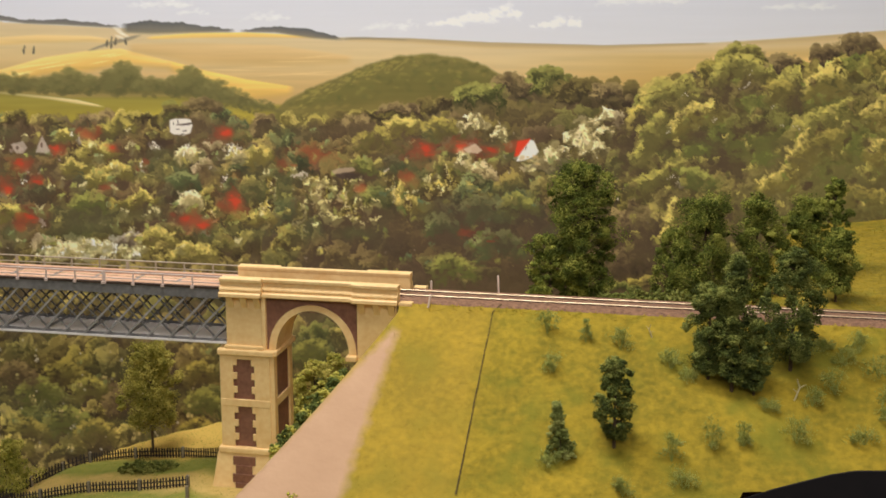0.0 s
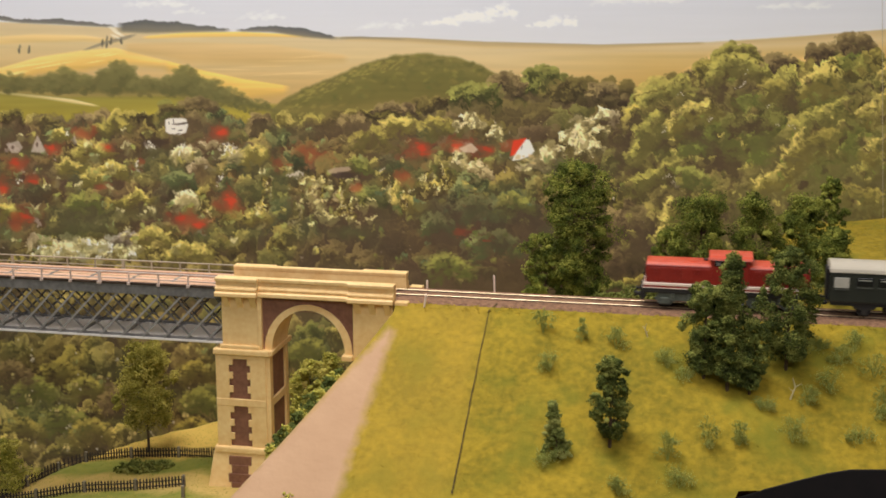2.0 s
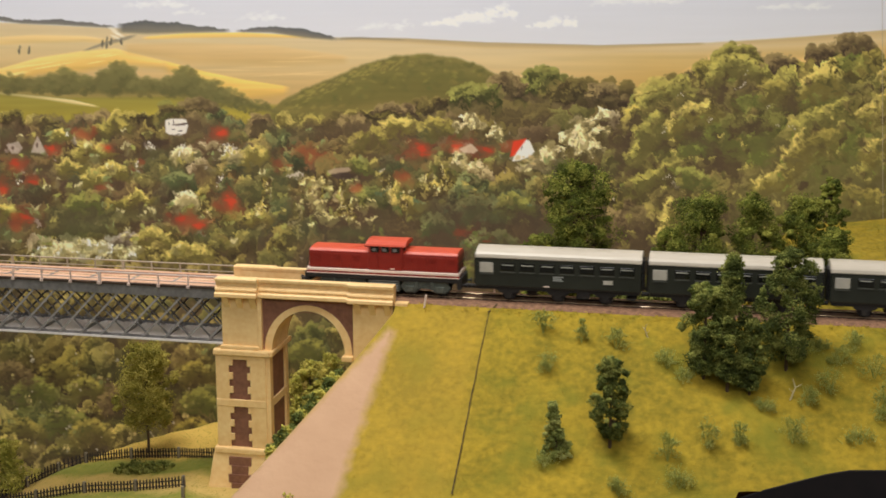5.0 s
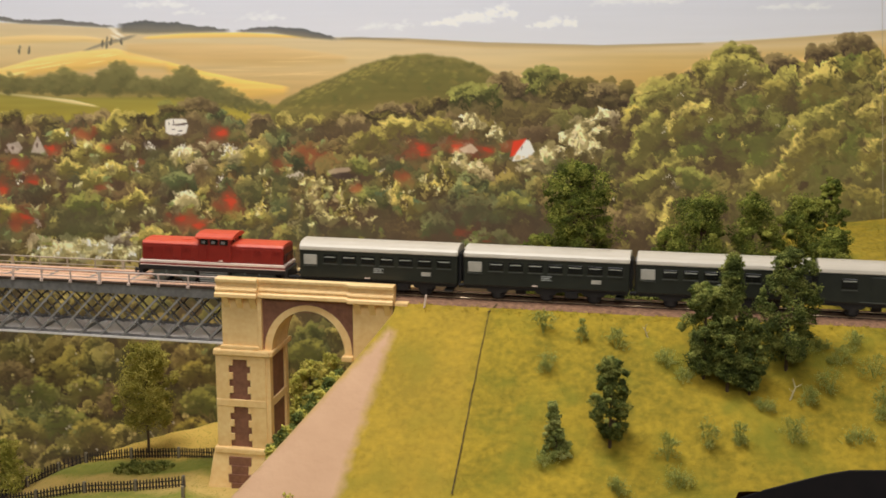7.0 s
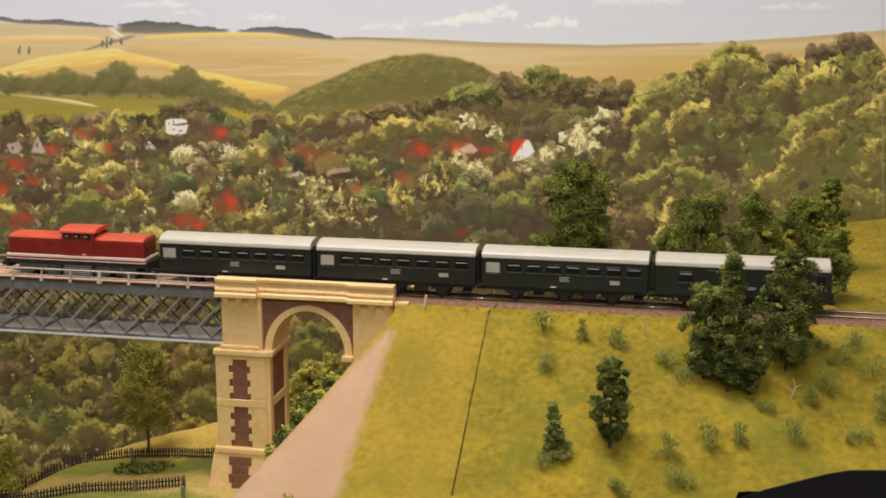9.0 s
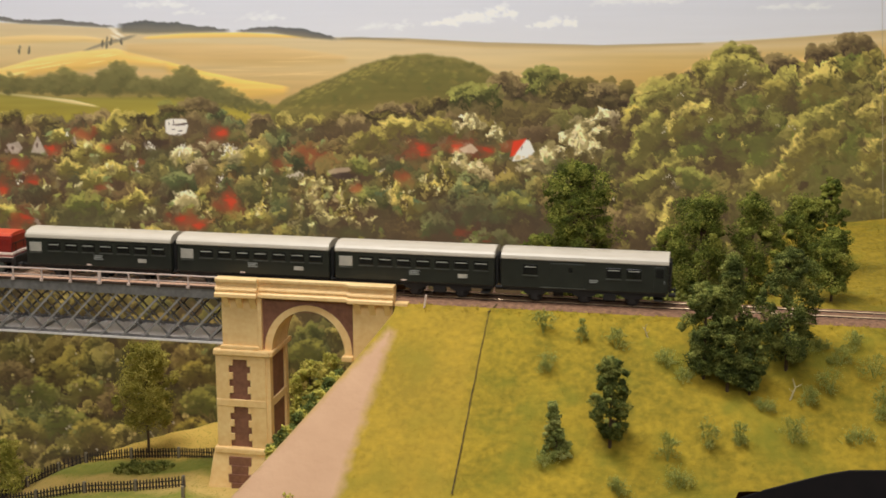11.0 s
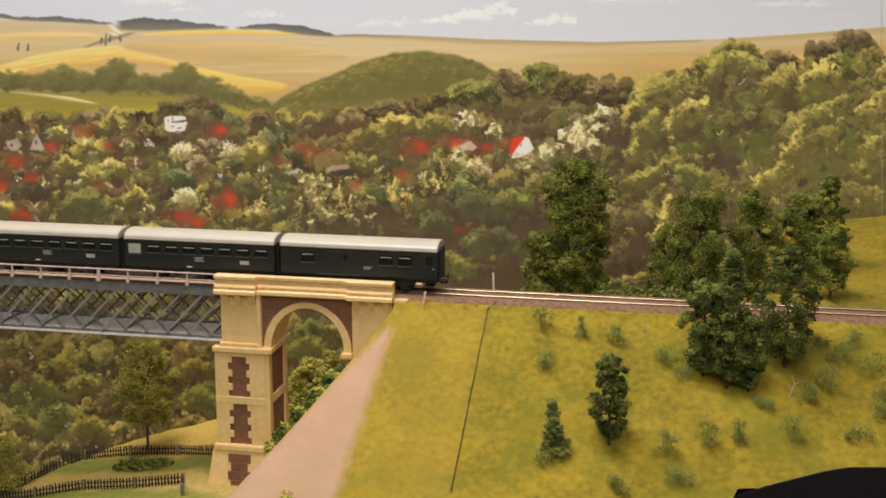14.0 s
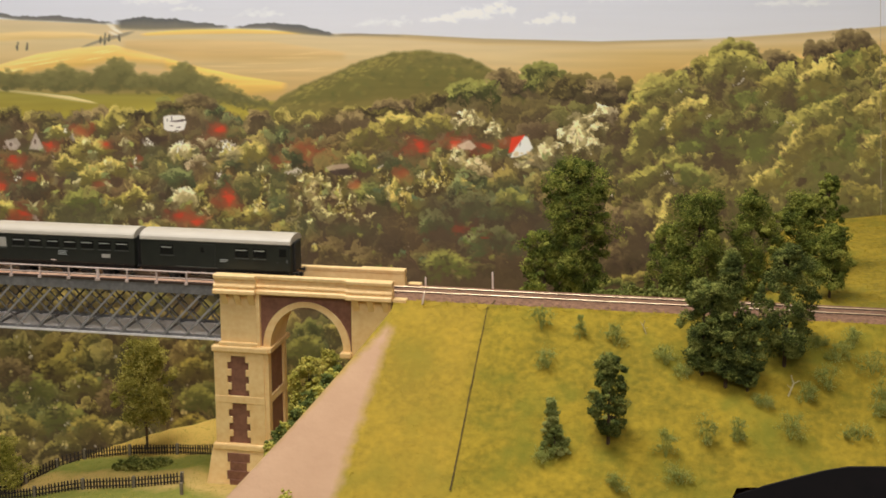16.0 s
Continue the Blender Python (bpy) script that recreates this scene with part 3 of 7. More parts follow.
def build_loco():
    """Centre-cab diesel; nose at x = 0, tail at 0.081."""
    lo = thing("diesel_locomotive", (0, 0, 0), "red centre-cab diesel locomotive with white stripe and grey bogies", "locomotive")
    L = 0.0810
    # running frame and lining
    part("frame", boxed(0.0, L, -0.0090, 0.0090, 0.0058, 0.0084, bevel=0.0004), BLACK, lo)
    part("white_stripe", boxed(0.0, L, -0.0092, 0.0092, 0.0096, 0.0111, bevel=0.0003), WHITE, lo, "off-white lining stripe")
    part("sole_line", boxed(0.0002, L - 0.0002, -0.0091, 0.0091, 0.0087, 0.0097), LOCO_RED, lo)
    part("lower_line", boxed(0.0, L, -0.0092, 0.0092, 0.0083, 0.0088, bevel=0.0001), WHITE, lo, "thin off-white lower line")
    # hoods and cab
    def hood(x0, x1):
        w, z0, z1 = 0.0084, 0.0110, 0.0207
        body = boxed(x0, x1, -w, w, z0, z1 - 0.0004, bevel=0.0006)
        h = part("hood", body, LOCO_RED, lo)
        prof = [(-w + 0.0002, z1 - 0.0006), (-w + 0.0012, z1 + 0.0004), (-0.003, z1 + 0.0009), (0.003, z1 + 0.0009), (w - 0.0012, z1 + 0.0004), (w - 0.0002, z1 - 0.0006)]
        part("hood_roof", prism(prof, x0 + 0.0004, x1 - 0.0004), TOP_LIT_RED, lo, "hood top, light from above painted in as a lighter orange-red")
        n = int((x1 - x0) / 0.0052)
        for s in (-1, 1):
            for i in range(n):
                xa = x0 + 0.0022 + i * 0.0052
                part("hood_door", boxed(xa, xa + 0.0046, s * w - 0.00018, s * w + 0.00018, 0.0124, 0.0188, bevel=0.0001), LOCO_RED, h)
                if i % 2 == 0:
                    bm = bmesh.new()
                    for k in range(5):
                        box(bm, xa + 0.0007, xa + 0.0039, s * (w + 0.0002) - 0.0001, s * (w + 0.0002) + 0.0001, 0.0160 + k * 0.0005, 0.01625 + k * 0.0005)
                    part("louvre", bm, LOCO_RED, h)
        return h
    hood(0.0012, 0.0335)
    hood(0.0512, L - 0.0008)
    cab = part("cab", boxed(0.0332, 0.0514, -0.0090, 0.0090, 0.0110, 0.0242, bevel=0.0005), LOCO_RED, lo)
    roof = [(-0.0096, 0.0238), (-0.0092, 0.0247), (-0.0070, 0.0256), (-0.0025, 0.0262), (0.0025, 0.0262), (0.0070, 0.0256), (0.0092, 0.0247), (0.0096, 0.0238)]
    part("cab_roof", prism(roof, 0.0318, 0.0528), TOP_LIT_RED, lo, "overhanging cab roof, light from above painted in as a lighter orange-red")
    for s in (-1, 1):
        for xa, xb in ((0.0346, 0.0390), (0.0400, 0.0444), (0.0454, 0.0500)):
            part("cab_window", boxed(xa, xb, s * 0.0091 - 0.0002, s * 0.0091 + 0.0002, 0.0206, 0.0236, bevel=0.0002), GLASS, cab, "dark cab window")
            # pale plate on each pane imitates a reflection in the glass
            part("painted_window_glint", boxed(xa + 0.0008, xb - 0.0016, s * 0.00925 - 0.0002, s * 0.00925 + 0.0002, 0.0212, 0.0227), CAB_GLINT, cab, "pale patch painted as a reflection in the cab glass")
        bm = bmesh.new()
        box(bm, 0.0380, 0.0384, s * 0.0094 - 0.0002, s * 0.0094 + 0.0002, 0.0112, 0.0202)
        part("handrail", bm, LOCO_RED, cab)
        part("number_plate", boxed(0.0448, 0.0470, s * 0.0092 - 0.0001, s * 0.0092 + 0.0001, 0.0118, 0.0124), WHITE, cab, "white bar in place of the loco number")
    for x, o in ((0.0330, -1), (0.0516, 1)):
        for y in (-0.0052, 0.0030):
            part("end_window", boxed(min(x, x + o * 0.0002), max(x, x + o * 0.0002), y, y + 0.0030, 0.0214, 0.0236), GLASS, cab)
    # exhaust and roof details
    part("exhaust", boxed(0.0292, 0.0312, -0.0016, 0.0016, 0.0214, 0.0224, bevel=0.0002), BLACK, lo)
    part("roof_fan", cyl(bmesh.new(), (0.0245, 0, 0.0213), (0.0245, 0, 0.0218), 0.0040, n=20), TOP_LIT_RED, lo)
    # bogies, tank
    for x0 in (0.0060, 0.0500):
        bm = bmesh.new()
        for s in (-1, 1):
            prof = [(x0, 0.0030), (x0 + 0.0022, 0.0062), (x0 + 0.0240, 0.0062), (x0 + 0.0262, 0.0030), (x0 + 0.0236, 0.0000), (x0 + 0.0185, 0.0000), (x0 + 0.0160, 0.0022), (x0 + 0.0102, 0.0022), (x0 + 0.0077, 0.0000), (x0 + 0.0026, 0.0000)]
            b2 = prism(prof, s * 0.0068, s * 0.0082, "y")
            tmp = bpy.data.meshes.new("tmp")
            b2.to_mesh(tmp)
            b2.free()
            bm.from_mesh(tmp)
            bpy.data.meshes.remove(tmp)
            for xa in (x0 + 0.0030, x0 + 0.0190):
                box(bm, xa, xa + 0.0042, s * 0.0085 - 0.0006, s * 0.0085 + 0.0006, 0.0004, 0.0036, bevel=0.0003)
            for xa in (x0 + 0.0085, x0 + 0.0165):
                cyl(bm, (xa, s * 0.0084, 0.0020), (xa, s * 0.0084, 0.0060), 0.0009, n=8)
        part("bogie_frame", bm, BOGIE, lo, "light grey bogie side frames")
        for xa in (x0 + 0.0050, x0 + 0.0212):
            wheelset(lo, xa)
    bm = boxed(0.0326, 0.0496, -0.0080, 0.0080, -0.0002, 0.0062, bevel=0.0006)
    part("fuel_tank", bm, BOGIE, lo, "grey ribbed tank between the bogies")
    for k in range(5):
        part("tank_rib", boxed(0.0334, 0.0488, -0.0084, -0.0079, 0.0004 + k * 0.0012, 0.0009 + k * 0.0012), GREYTEXT, lo)
    for x0 in (-0.0012, L - 0.0014):
        part("buffer_beam", boxed(x0, x0 + 0.0026, -0.0086, 0.0086, 0.0030, 0.0090, bevel=0.0003), BLACK, lo)
        for y in (-0.0084, 0.0084):
            part("step", boxed(x0 + 0.0004, x0 + 0.0020, y - 0.0004, y + 0.0002, 0.0022, 0.0072), BLACK, lo)
    for y in (-0.0055, 0.0055):
        part("headlight", cyl(bmesh.new(), (0.0006, y, 0.0124), (0.0013, y, 0.0124), 0.0010, n=12), WHITE, lo)
    for xa in (0.0004, L - 0.0004):
        bm = bmesh.new()
        for y in (-0.0088, -0.0044, 0.0044, 0.0088):
            cyl(bm, (xa, y, 0.0108), (xa, y, 0.0161), 0.0002, n=6)
        cyl(bm, (xa, -0.0089, 0.0160), (xa, 0.0089, 0.0160), 0.0002, n=6)
        part("end_railing", bm, BLACK, lo)
    buffers(lo, -0.0008, -1)
    buffers(lo, L + 0.0008, 1)
    return lo


CL = 0.0836
HALF = 0.0093


def coach_roof(parent):
    prof = [(-HALF - 0.0003, 0.0203)]
    for i in range(13):
        a = math.pi * i / 12
        prof.append((-(HALF + 0.0003) * math.cos(a), 0.0208 + 0.0040 * math.sin(a) ** 0.8))
    prof.append((HALF + 0.0003, 0.0203))
    bm = prism(prof, 0.0, CL)
    r = part("roof", bm, ROOF, parent, "pale grey rounded roof")
    for s in (-1, 1):
        part("rain_strip", boxed(0, CL, s * (HALF + 0.0002) - 0.0002, s * (HALF + 0.0002) + 0.0002, 0.0206, 0.0209), ROOF, r)
    for x in (0.012, 0.027, 0.042, 0.057, 0.072):
        part("roof_vent", boxed(x - 0.0013, x + 0.0013, -0.0009, 0.0009, 0.0245, 0.0250, bevel=0.0002), ROOF, r)
    return r


def coach_base(name, label, group):
    c = thing(name, (0, 0, 0), label, "railway coach", group)
    part("body", boxed(0, CL, -HALF, HALF, 0.0056, 0.0206, bevel=0.0005), GREEN, c)
    coach_roof(c)
    part("underframe", boxed(0.001, CL - 0.001, -0.0080, 0.0080, 0.0038, 0.0058), BLACK, c)
    part("sole_bar", boxed(0.0006, CL - 0.0006, -0.0088, 0.0088, 0.0050, 0.0060), BLACK, c)
    for x in (0.0170, 0.0420, 0.0660):
        bm = bmesh.new()
        for s in (-1, 1):
            prof = [(x - 0.0062, 0.0042), (x + 0.0062, 0.0042), (x + 0.0050, 0.0026), (x + 0.0016, 0.0018), (x + 0.0016, -0.0004), (x - 0.0016, -0.0004), (x - 0.0016, 0.0018), (x - 0.0050, 0.0026)]
            b2 = prism(prof, s * 0.0068, s * 0.0080, "y")
            tmp = bpy.data.meshes.new("tmp")
            b2.to_mesh(tmp)
            b2.free()
            bm.from_mesh(tmp)
            bpy.data.meshes.remove(tmp)
        part("axle_guard", bm, BLACK, c)
        wheelset(c, x)
    part("battery_box", boxed(0.0515, 0.0580, -0.0082, -0.0040, 0.0008, 0.0042, bevel=0.0003), BLACK, c)
    part("brake_cylinder", cyl(bmesh.new(), (0.026, -0.003, 0.0022), (0.031, -0.003, 0.0022), 0.0018, n=12), BLACK, c)
    part("axle_tread", boxed(0.0765, 0.0812, -0.0092, 0.0092, 0.0016, 0.0024), BLACK, c)
    # rubber gangways at both ends
    for x in (-0.0013, CL):
        bm = box(bmesh.new(), x, x + 0.0013, -0.0052, 0.0052, 0.0056, 0.0212, bevel=0.0004)
        part("gangway", bm, BLACK, c, "black rubber gangway bellows")
    buffers(c, 0.0, -1)
    buffers(c, CL, 1)
    return c


def side_window(c, x0, x1, s, glass, z0=0.0140, z1=0.0182):
    y = s * HALF
    w = part("window", boxed(x0, x1, y - 0.00025, y + 0.00025, z0, z1, bevel=0.0002), glass, c)
    if glass is GLASS:
        part("vent_bar", boxed(x0 + 0.0008, x1 - 0.0008, y + s * 0.0002 - 0.0002, y + s * 0.0002 + 0.0002, z1 - 0.0014, z1 - 0.0010), VENT, w, "bright sliding vent frame")
    part("window_sill", boxed(x0 - 0.0001, x1 + 0.0001, y + s * 0.0002 - 0.0003, y + s * 0.0002 + 0.0003, z0 - 0.0009, z0 - 0.0005), SILL, w)


def lettering(c, x, s, z, n, w):
    y = s * (HALF + 0.0001)
    for k in range(n):
        part("lettering_bar", boxed(x, x + w * (1 - 0.15 * (k % 2)), y - 0.00012, y + 0.00012, z - k * 0.0009, z - k * 0.0009 + 0.0005), GREYTEXT, c)


def door(c, x0, x1, s):
    y = s * HALF
    d = part("door", boxed(x0, x1, y - 0.0002, y + 0.0002, 0.0062, 0.0192, bevel=0.0002), GREEN, c)
    part("door_window", boxed(x0 + 0.0009, x1 - 0.0009, y - 0.0003, y + 0.0003, 0.0138, 0.0180), GLASS, d)
    part("door_handle", boxed(x1 - 0.0007, x1 - 0.0003, y + s * 0.0003 - 0.0002, y + s * 0.0003 + 0.0002, 0.0110, 0.0124), GREYTEXT, d)


def build_coach():
    c = coach_base("passenger_coach", "dark green three-axle passenger coach with pale grey roof", "passenger coaches of the train")
    for s in (-1, 1):
        side_window(c, 0.0022, 0.0092, s, MILK, 0.0128, 0.0180)
        for x in (0.0128, 0.0228, 0.0328, 0.0428, 0.0528, 0.0628, 0.0728):
            side_window(c, x, x + 0.0074, s, GLASS)
        lettering(c, 0.0395, s, 0.0116, 3, 0.0052)
        part("class_plate", boxed(0.0648, 0.0696, s * (HALF + 0.0001) - 0.0002, s * (HALF + 0.0001) + 0.0002, 0.0092, 0.0112), MILK, c, "white destination plate")
        part("white_mark", boxed(0.0350, 0.0378, s * (HALF + 0.0001) - 0.00012, s * (HALF + 0.0001) + 0.00012, 0.0064, 0.0070), WHITE, c)
    return c


def build_baggage():
    c = coach_base("baggage_coach", "dark green three-axle baggage coach with pale grey roof", "")
    for s in (-1, 1):
        for x in (0.0112, 0.0530, 0.0630):
            side_window(c, x, x + 0.0074, s, GLASS, 0.0128, 0.0178)
        y = s * HALF
        d = part("sliding_door", boxed(0.0250, 0.0420, y - 0.0002, y + 0.0002, 0.0064, 0.0190, bevel=0.0002), GREEN, c)
        part("door_window", boxed(0.0340, 0.0362, y - 0.0003, y + 0.0003, 0.0146, 0.0172), GLASS, d)
        part("door_rail", boxed(0.0200, 0.0430, y + s * 0.0002 - 0.0002, y + s * 0.0002 + 0.0002, 0.0062, 0.0066), SILL, d)
        lettering(c, 0.0448, s, 0.0108, 2, 0.0042)
        door(c, 0.0766, 0.0822, s)
    return c


loco = build_loco()
coaches = [build_coach()]
for i in range(2):
    c = copy_thing(coaches[0], Matrix.Identity(4))
    coaches.append(c)
    wheels += [(w, w.location.x) for w in c.children if w.name.startswith("wheelset")]
coaches.append(build_baggage())


def motions():
    """The train rolls to the left, a little slower once it is on the bridge. Rows: seconds, x of the first coach's front end."""
    rows = [(0.0, 0.2545), (0.5, 0.2224), (1.0, 0.1902), (1.5, 0.1582), (2.0, 0.1266), (2.5, 0.0955), (3.0, 0.0648), (3.5, 0.0350), (4.0, 0.0057),
            (4.5, -0.0218), (5.25, -0.0602), (6.0, -0.0964), (6.5, -0.1188), (7.0, -0.1399), (7.5, -0.1603), (8.0, -0.1800), (8.5, -0.1989), (9.0, -0.2177),
            (10.0, -0.2560), (11.5, -0.3143), (12.0, -0.3338), (12.5, -0.3532), (13.0, -0.3725), (13.5, -0.3918), (14.0, -0.4110), (14.5, -0.4300), (15.0, -0.4492), (15.5, -0.4687), (16.0, -0.4886)]
    walk(loco, [(t, pose(x - LOCO_GAP, 0, 0)) for t, x in rows])
    for k, c in enumerate(coaches):
        walk(c, [(t, pose(x + k * PITCH, 0, 0)) for t, x in rows])
    ts, xs = [t for t, x in rows], [x for t, x in rows]
    for w, x in wheels:
        turns = []
        for i in range(161):
            s = float(np.interp(i / 10, ts, xs))
            turns.append((i / 10, pose(x, 0, RAIL_TOP + R_WHEEL, 0, math.degrees(s / R_WHEEL), 0)))
        walk(w, turns)


# ---- painted backdrop ----
BOARD_C, BOARD_R, BOARD_N = Vector((-0.1003, 0.1698, 0)), Vector((0.97985, 0.19975, 0)), Vector((0.19975, -0.97985, 0))


def on_board(u, v, d=0.0):
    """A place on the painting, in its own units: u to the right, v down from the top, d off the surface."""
    z = 0.1423 - 3.4445e-4 * v - 3.342e-8 * v * v
    w = 3.5081e-4 + 3.30e-8 * v
    return BOARD_C + BOARD_R * ((u - 784) * w) + BOARD_N * d + Vector((0, 0, z))


bm = bmesh.new()
vs = [bm.verts.new(BOARD_C + BOARD_R * x + BOARD_N * d + Vector((0, 0, z))) for d in (-0.006, 0.0) for x, z in ((-0.6, -0.27), (0.62, -0.27), (0.62, 0.34), (-0.6, 0.34))]
for f in ((3, 2, 1, 0), (4, 5, 6, 7), (0, 1, 5, 4), (1, 2, 6, 5), (2, 3, 7, 6), (3, 0, 4, 7)):
    bm.faces.new([vs[i] for i in f])
SKY = material("painted_sky", (222, 225, 230), (232, 233, 236), 3, 0.9)
backdrop = tagged(mesh_object("backdrop", bm, SKY), "painted landscape backdrop board with grey sky", "backdrop", kind="structure")


# ---- the painting on the board, built up in brush strokes on a fine canvas ----
rng = np.random.default_rng(7)
U0, V0, CELL = -80.0, -90.0, 1.6      # canvas origin and cell, in the board's units
CW, CH = int(1730 / CELL), int(990 / CELL)
canvas = np.zeros((CH, CW, 3))
CU = U0 + (np.arange(CW) + 0.5) * CELL
CV = V0 + (np.arange(CH) + 0.5) * CELL


def rgb(c):
    return np.array(c, float)


def vnoise(su, sv):
    """Smooth random field over the canvas, with features of su by sv units."""
    nu, nv = int(CW * CELL / su) + 3, int(CH * CELL / sv) + 3
    g = rng.uniform(-1, 1, (nv, nu))
    x, y = (CU - U0) / su, (CV - V0) / sv
    i, j = x.astype(int), y.astype(int)
    fx, fy = x - i, y - j
    fx, fy = fx * fx * (3 - 2 * fx), (fy * fy * (3 - 2 * fy))[:, None]
    top = g[j][:, i] * (1 - fx) + g[j][:, i + 1] * fx
    low = g[j + 1][:, i] * (1 - fx) + g[j + 1][:, i + 1] * fx
    return top * (1 - fy) + low * fy


STREAK = 0.6 * vnoise(220, 6) + 0.4 * vnoise(60, 3.5)
MOTTLE = 0.5 * vnoise(90, 60) + 0.3 * vnoise(30, 22) + 0.2 * vnoise(9, 7)
BRUSH = vnoise(7, 4)


def band(top, bottom, colours, streak=0.0, feather=(1.5, 1.5), opacity=1.0, wobble=0.0, mottle=0.0, ends=14.0):
    """A field between two lines across the board, shaded from its upper to its lower edge, with soft edges."""
    tu, tv = np.array(top, float).T
    bu, bv = np.array(bottom, float).T
    lo, hi = max(tu[0], bu[0]), min(tu[-1], bu[-1])
    a, b = np.interp(CU, tu, tv), np.interp(CU, bu, bv)
    if wobble:
        a = a + wobble * (np.interp(CU, np.arange(U0, 1800, 9), rng.uniform(-1, 1, len(np.arange(U0, 1800, 9)))) + 0.6 * np.interp(CU, np.arange(U0, 1800, 4), rng.uniform(-1, 1, len(np.arange(U0, 1800, 4)))))
    k = np.clip((CV[:, None] - a[None, :]) / np.maximum(b - a, 0.1)[None, :], 0, 1)
    alpha = np.clip((CV[:, None] - a[None, :]) / feather[0] + 0.5, 0, 1) * np.clip((b[None, :] - CV[:, None]) / feather[1] + 0.5, 0, 1)
    side = np.clip((CU - lo) / ends + (1 if lo <= U0 else 0), 0, 1) * np.clip((hi - CU) / ends + (1 if hi >= 1640 else 0), 0, 1)
    alpha = alpha * side[None, :] * opacity
    stops = np.array([rgb(c) for c in colours])
    ks = np.linspace(0, 1, len(stops))
    rows = np.where(alpha.max(1) > 0)[0]
    if len(rows) == 0:
        return
    r = slice(rows[0], rows[-1] + 1)
    col = np.stack([np.interp(k[r], ks, stops[:, i]) for i in range(3)], 2) * (1 + streak * STREAK[r] + mottle * MOTTLE[r])[:, :, None]
    canvas[r] += (col - canvas[r]) * alpha[r][:, :, None]


def stamp(u, v, ru, rv, ang, colour, opacity=1.0, hard=0.6, grain=0.0):
    """One touch of the brush: an ellipse, hard from 0 (airbrush) to 1 (dry edge)."""
    R = max(ru, rv) * 1.05 + CELL
    i0, i1 = int((u - R - U0) / CELL), int((u + R - U0) / CELL) + 2
    j0, j1 = int((v - R - V0) / CELL), int((v + R - V0) / CELL) + 2
    i0, j0, i1, j1 = max(i0, 0), max(j0, 0), min(i1, CW), min(j1, CH)
    if i0 >= i1 or j0 >= j1:
        return
    x, y = CU[i0:i1][None, :] - u, CV[j0:j1][:, None] - v
    c, s = math.cos(ang), math.sin(ang)
    q = np.sqrt(((x * c + y * s) / ru) ** 2 + ((y * c - x * s) / rv) ** 2)
    if grain:
        q = q * (1 + grain * BRUSH[j0:j1, i0:i1])
    soft = max(1.0 - hard, 0.8 * CELL / max(min(ru, rv), 0.5))
    al = np.clip((1.0 + 0.25 * soft - q) / soft, 0, 1)
    al = (al * al * (3 - 2 * al) * opacity)[:, :, None]
    w = canvas[j0:j1, i0:i1]
    w += (colour - w) * al


def shape(points, colour, opacity=0.95):
    """A flat painted polygon with softened edges (points in order, convex or nearly so)."""
    p = np.array(points, float)
    i0, i1 = int((p[:, 0].min() - U0) / CELL) - 1, int((p[:, 0].max() - U0) / CELL) + 2
    j0, j1 = int((p[:, 1].min() - V0) / CELL) - 1, int((p[:, 1].max() - V0) / CELL) + 2
    i0, j0, i1, j1 = max(i0, 0), max(j0, 0), min(i1, CW), min(j1, CH)
    if i0 >= i1 or j0 >= j1:
        return
    x, y = np.meshgrid(CU[i0:i1], CV[j0:j1])
    cover = np.zeros(x.shape)
    for dx in (-0.5, 0, 0.5):
        for dy in (-0.5, 0, 0.5):
            inside = np.zeros(x.shape, bool)
            px, py = x + dx * CELL, y + dy * CELL
            for (xa, ya), (xb, yb) in zip(p, np.roll(p, -1, 0)):
                cross = ((ya > py) != (yb > py)) & (px < (xb - xa) * (py - ya) / ((yb - ya) or 1e-9) + xa)
                inside ^= cross
            cover += inside / 9.0
    w = canvas[j0:j1, i0:i1]
    w += (rgb(colour) - w) * (cover * opacity)[:, :, None]


def vary(c, spread=0.1):
    return rgb(c) * rng.uniform(1 - spread, 1 + spread) * rng.uniform(0.96, 1.04, 3)


# sky and clouds
band([(U0, -400), (1800, -400)], [(U0, 120), (1800, 120)], [(182, 188, 204), (190, 195, 209), (199, 202, 214), (212, 212, 217)], 0.006)


def cloud(u, v, w, h, bright):
    for i in range(int(10 + w / 2)):
        x = rng.uniform(-1, 1)
        y = -abs(rng.normal(0, 0.5)) * (1 - x * x)
        stamp(u + x * w, v + y * h, rng.uniform(0.12, 0.32) * w, rng.uniform(0.2, 0.45) * h, rng.uniform(-0.4, 0.1), rgb(bright) * rng.uniform(0.97, 1.01), 0.30, 0.2, 0.5)


for u, v, w, h in ((275, 10, 48, 12), (335, 24, 26, 8), (465, 34, 40, 10), (675, 50, 36, 12), (712, 46, 20, 8), (1130, 4, 80, 9), (1405, 14, 60, 10)):
    cloud(u, v, w, h, (222, 224, 227))
for u, v, w, h in ((780, 44, 32, 9), (830, 38, 44, 16), (880, 28, 34, 18), (955, 48, 22, 9), (990, 44, 30, 16)):
    cloud(u, v, w, h, (236, 237, 238))
    cloud(u + w * 0.1, v - h * 0.25, w * 0.6, h * 0.6, (246, 246, 246))

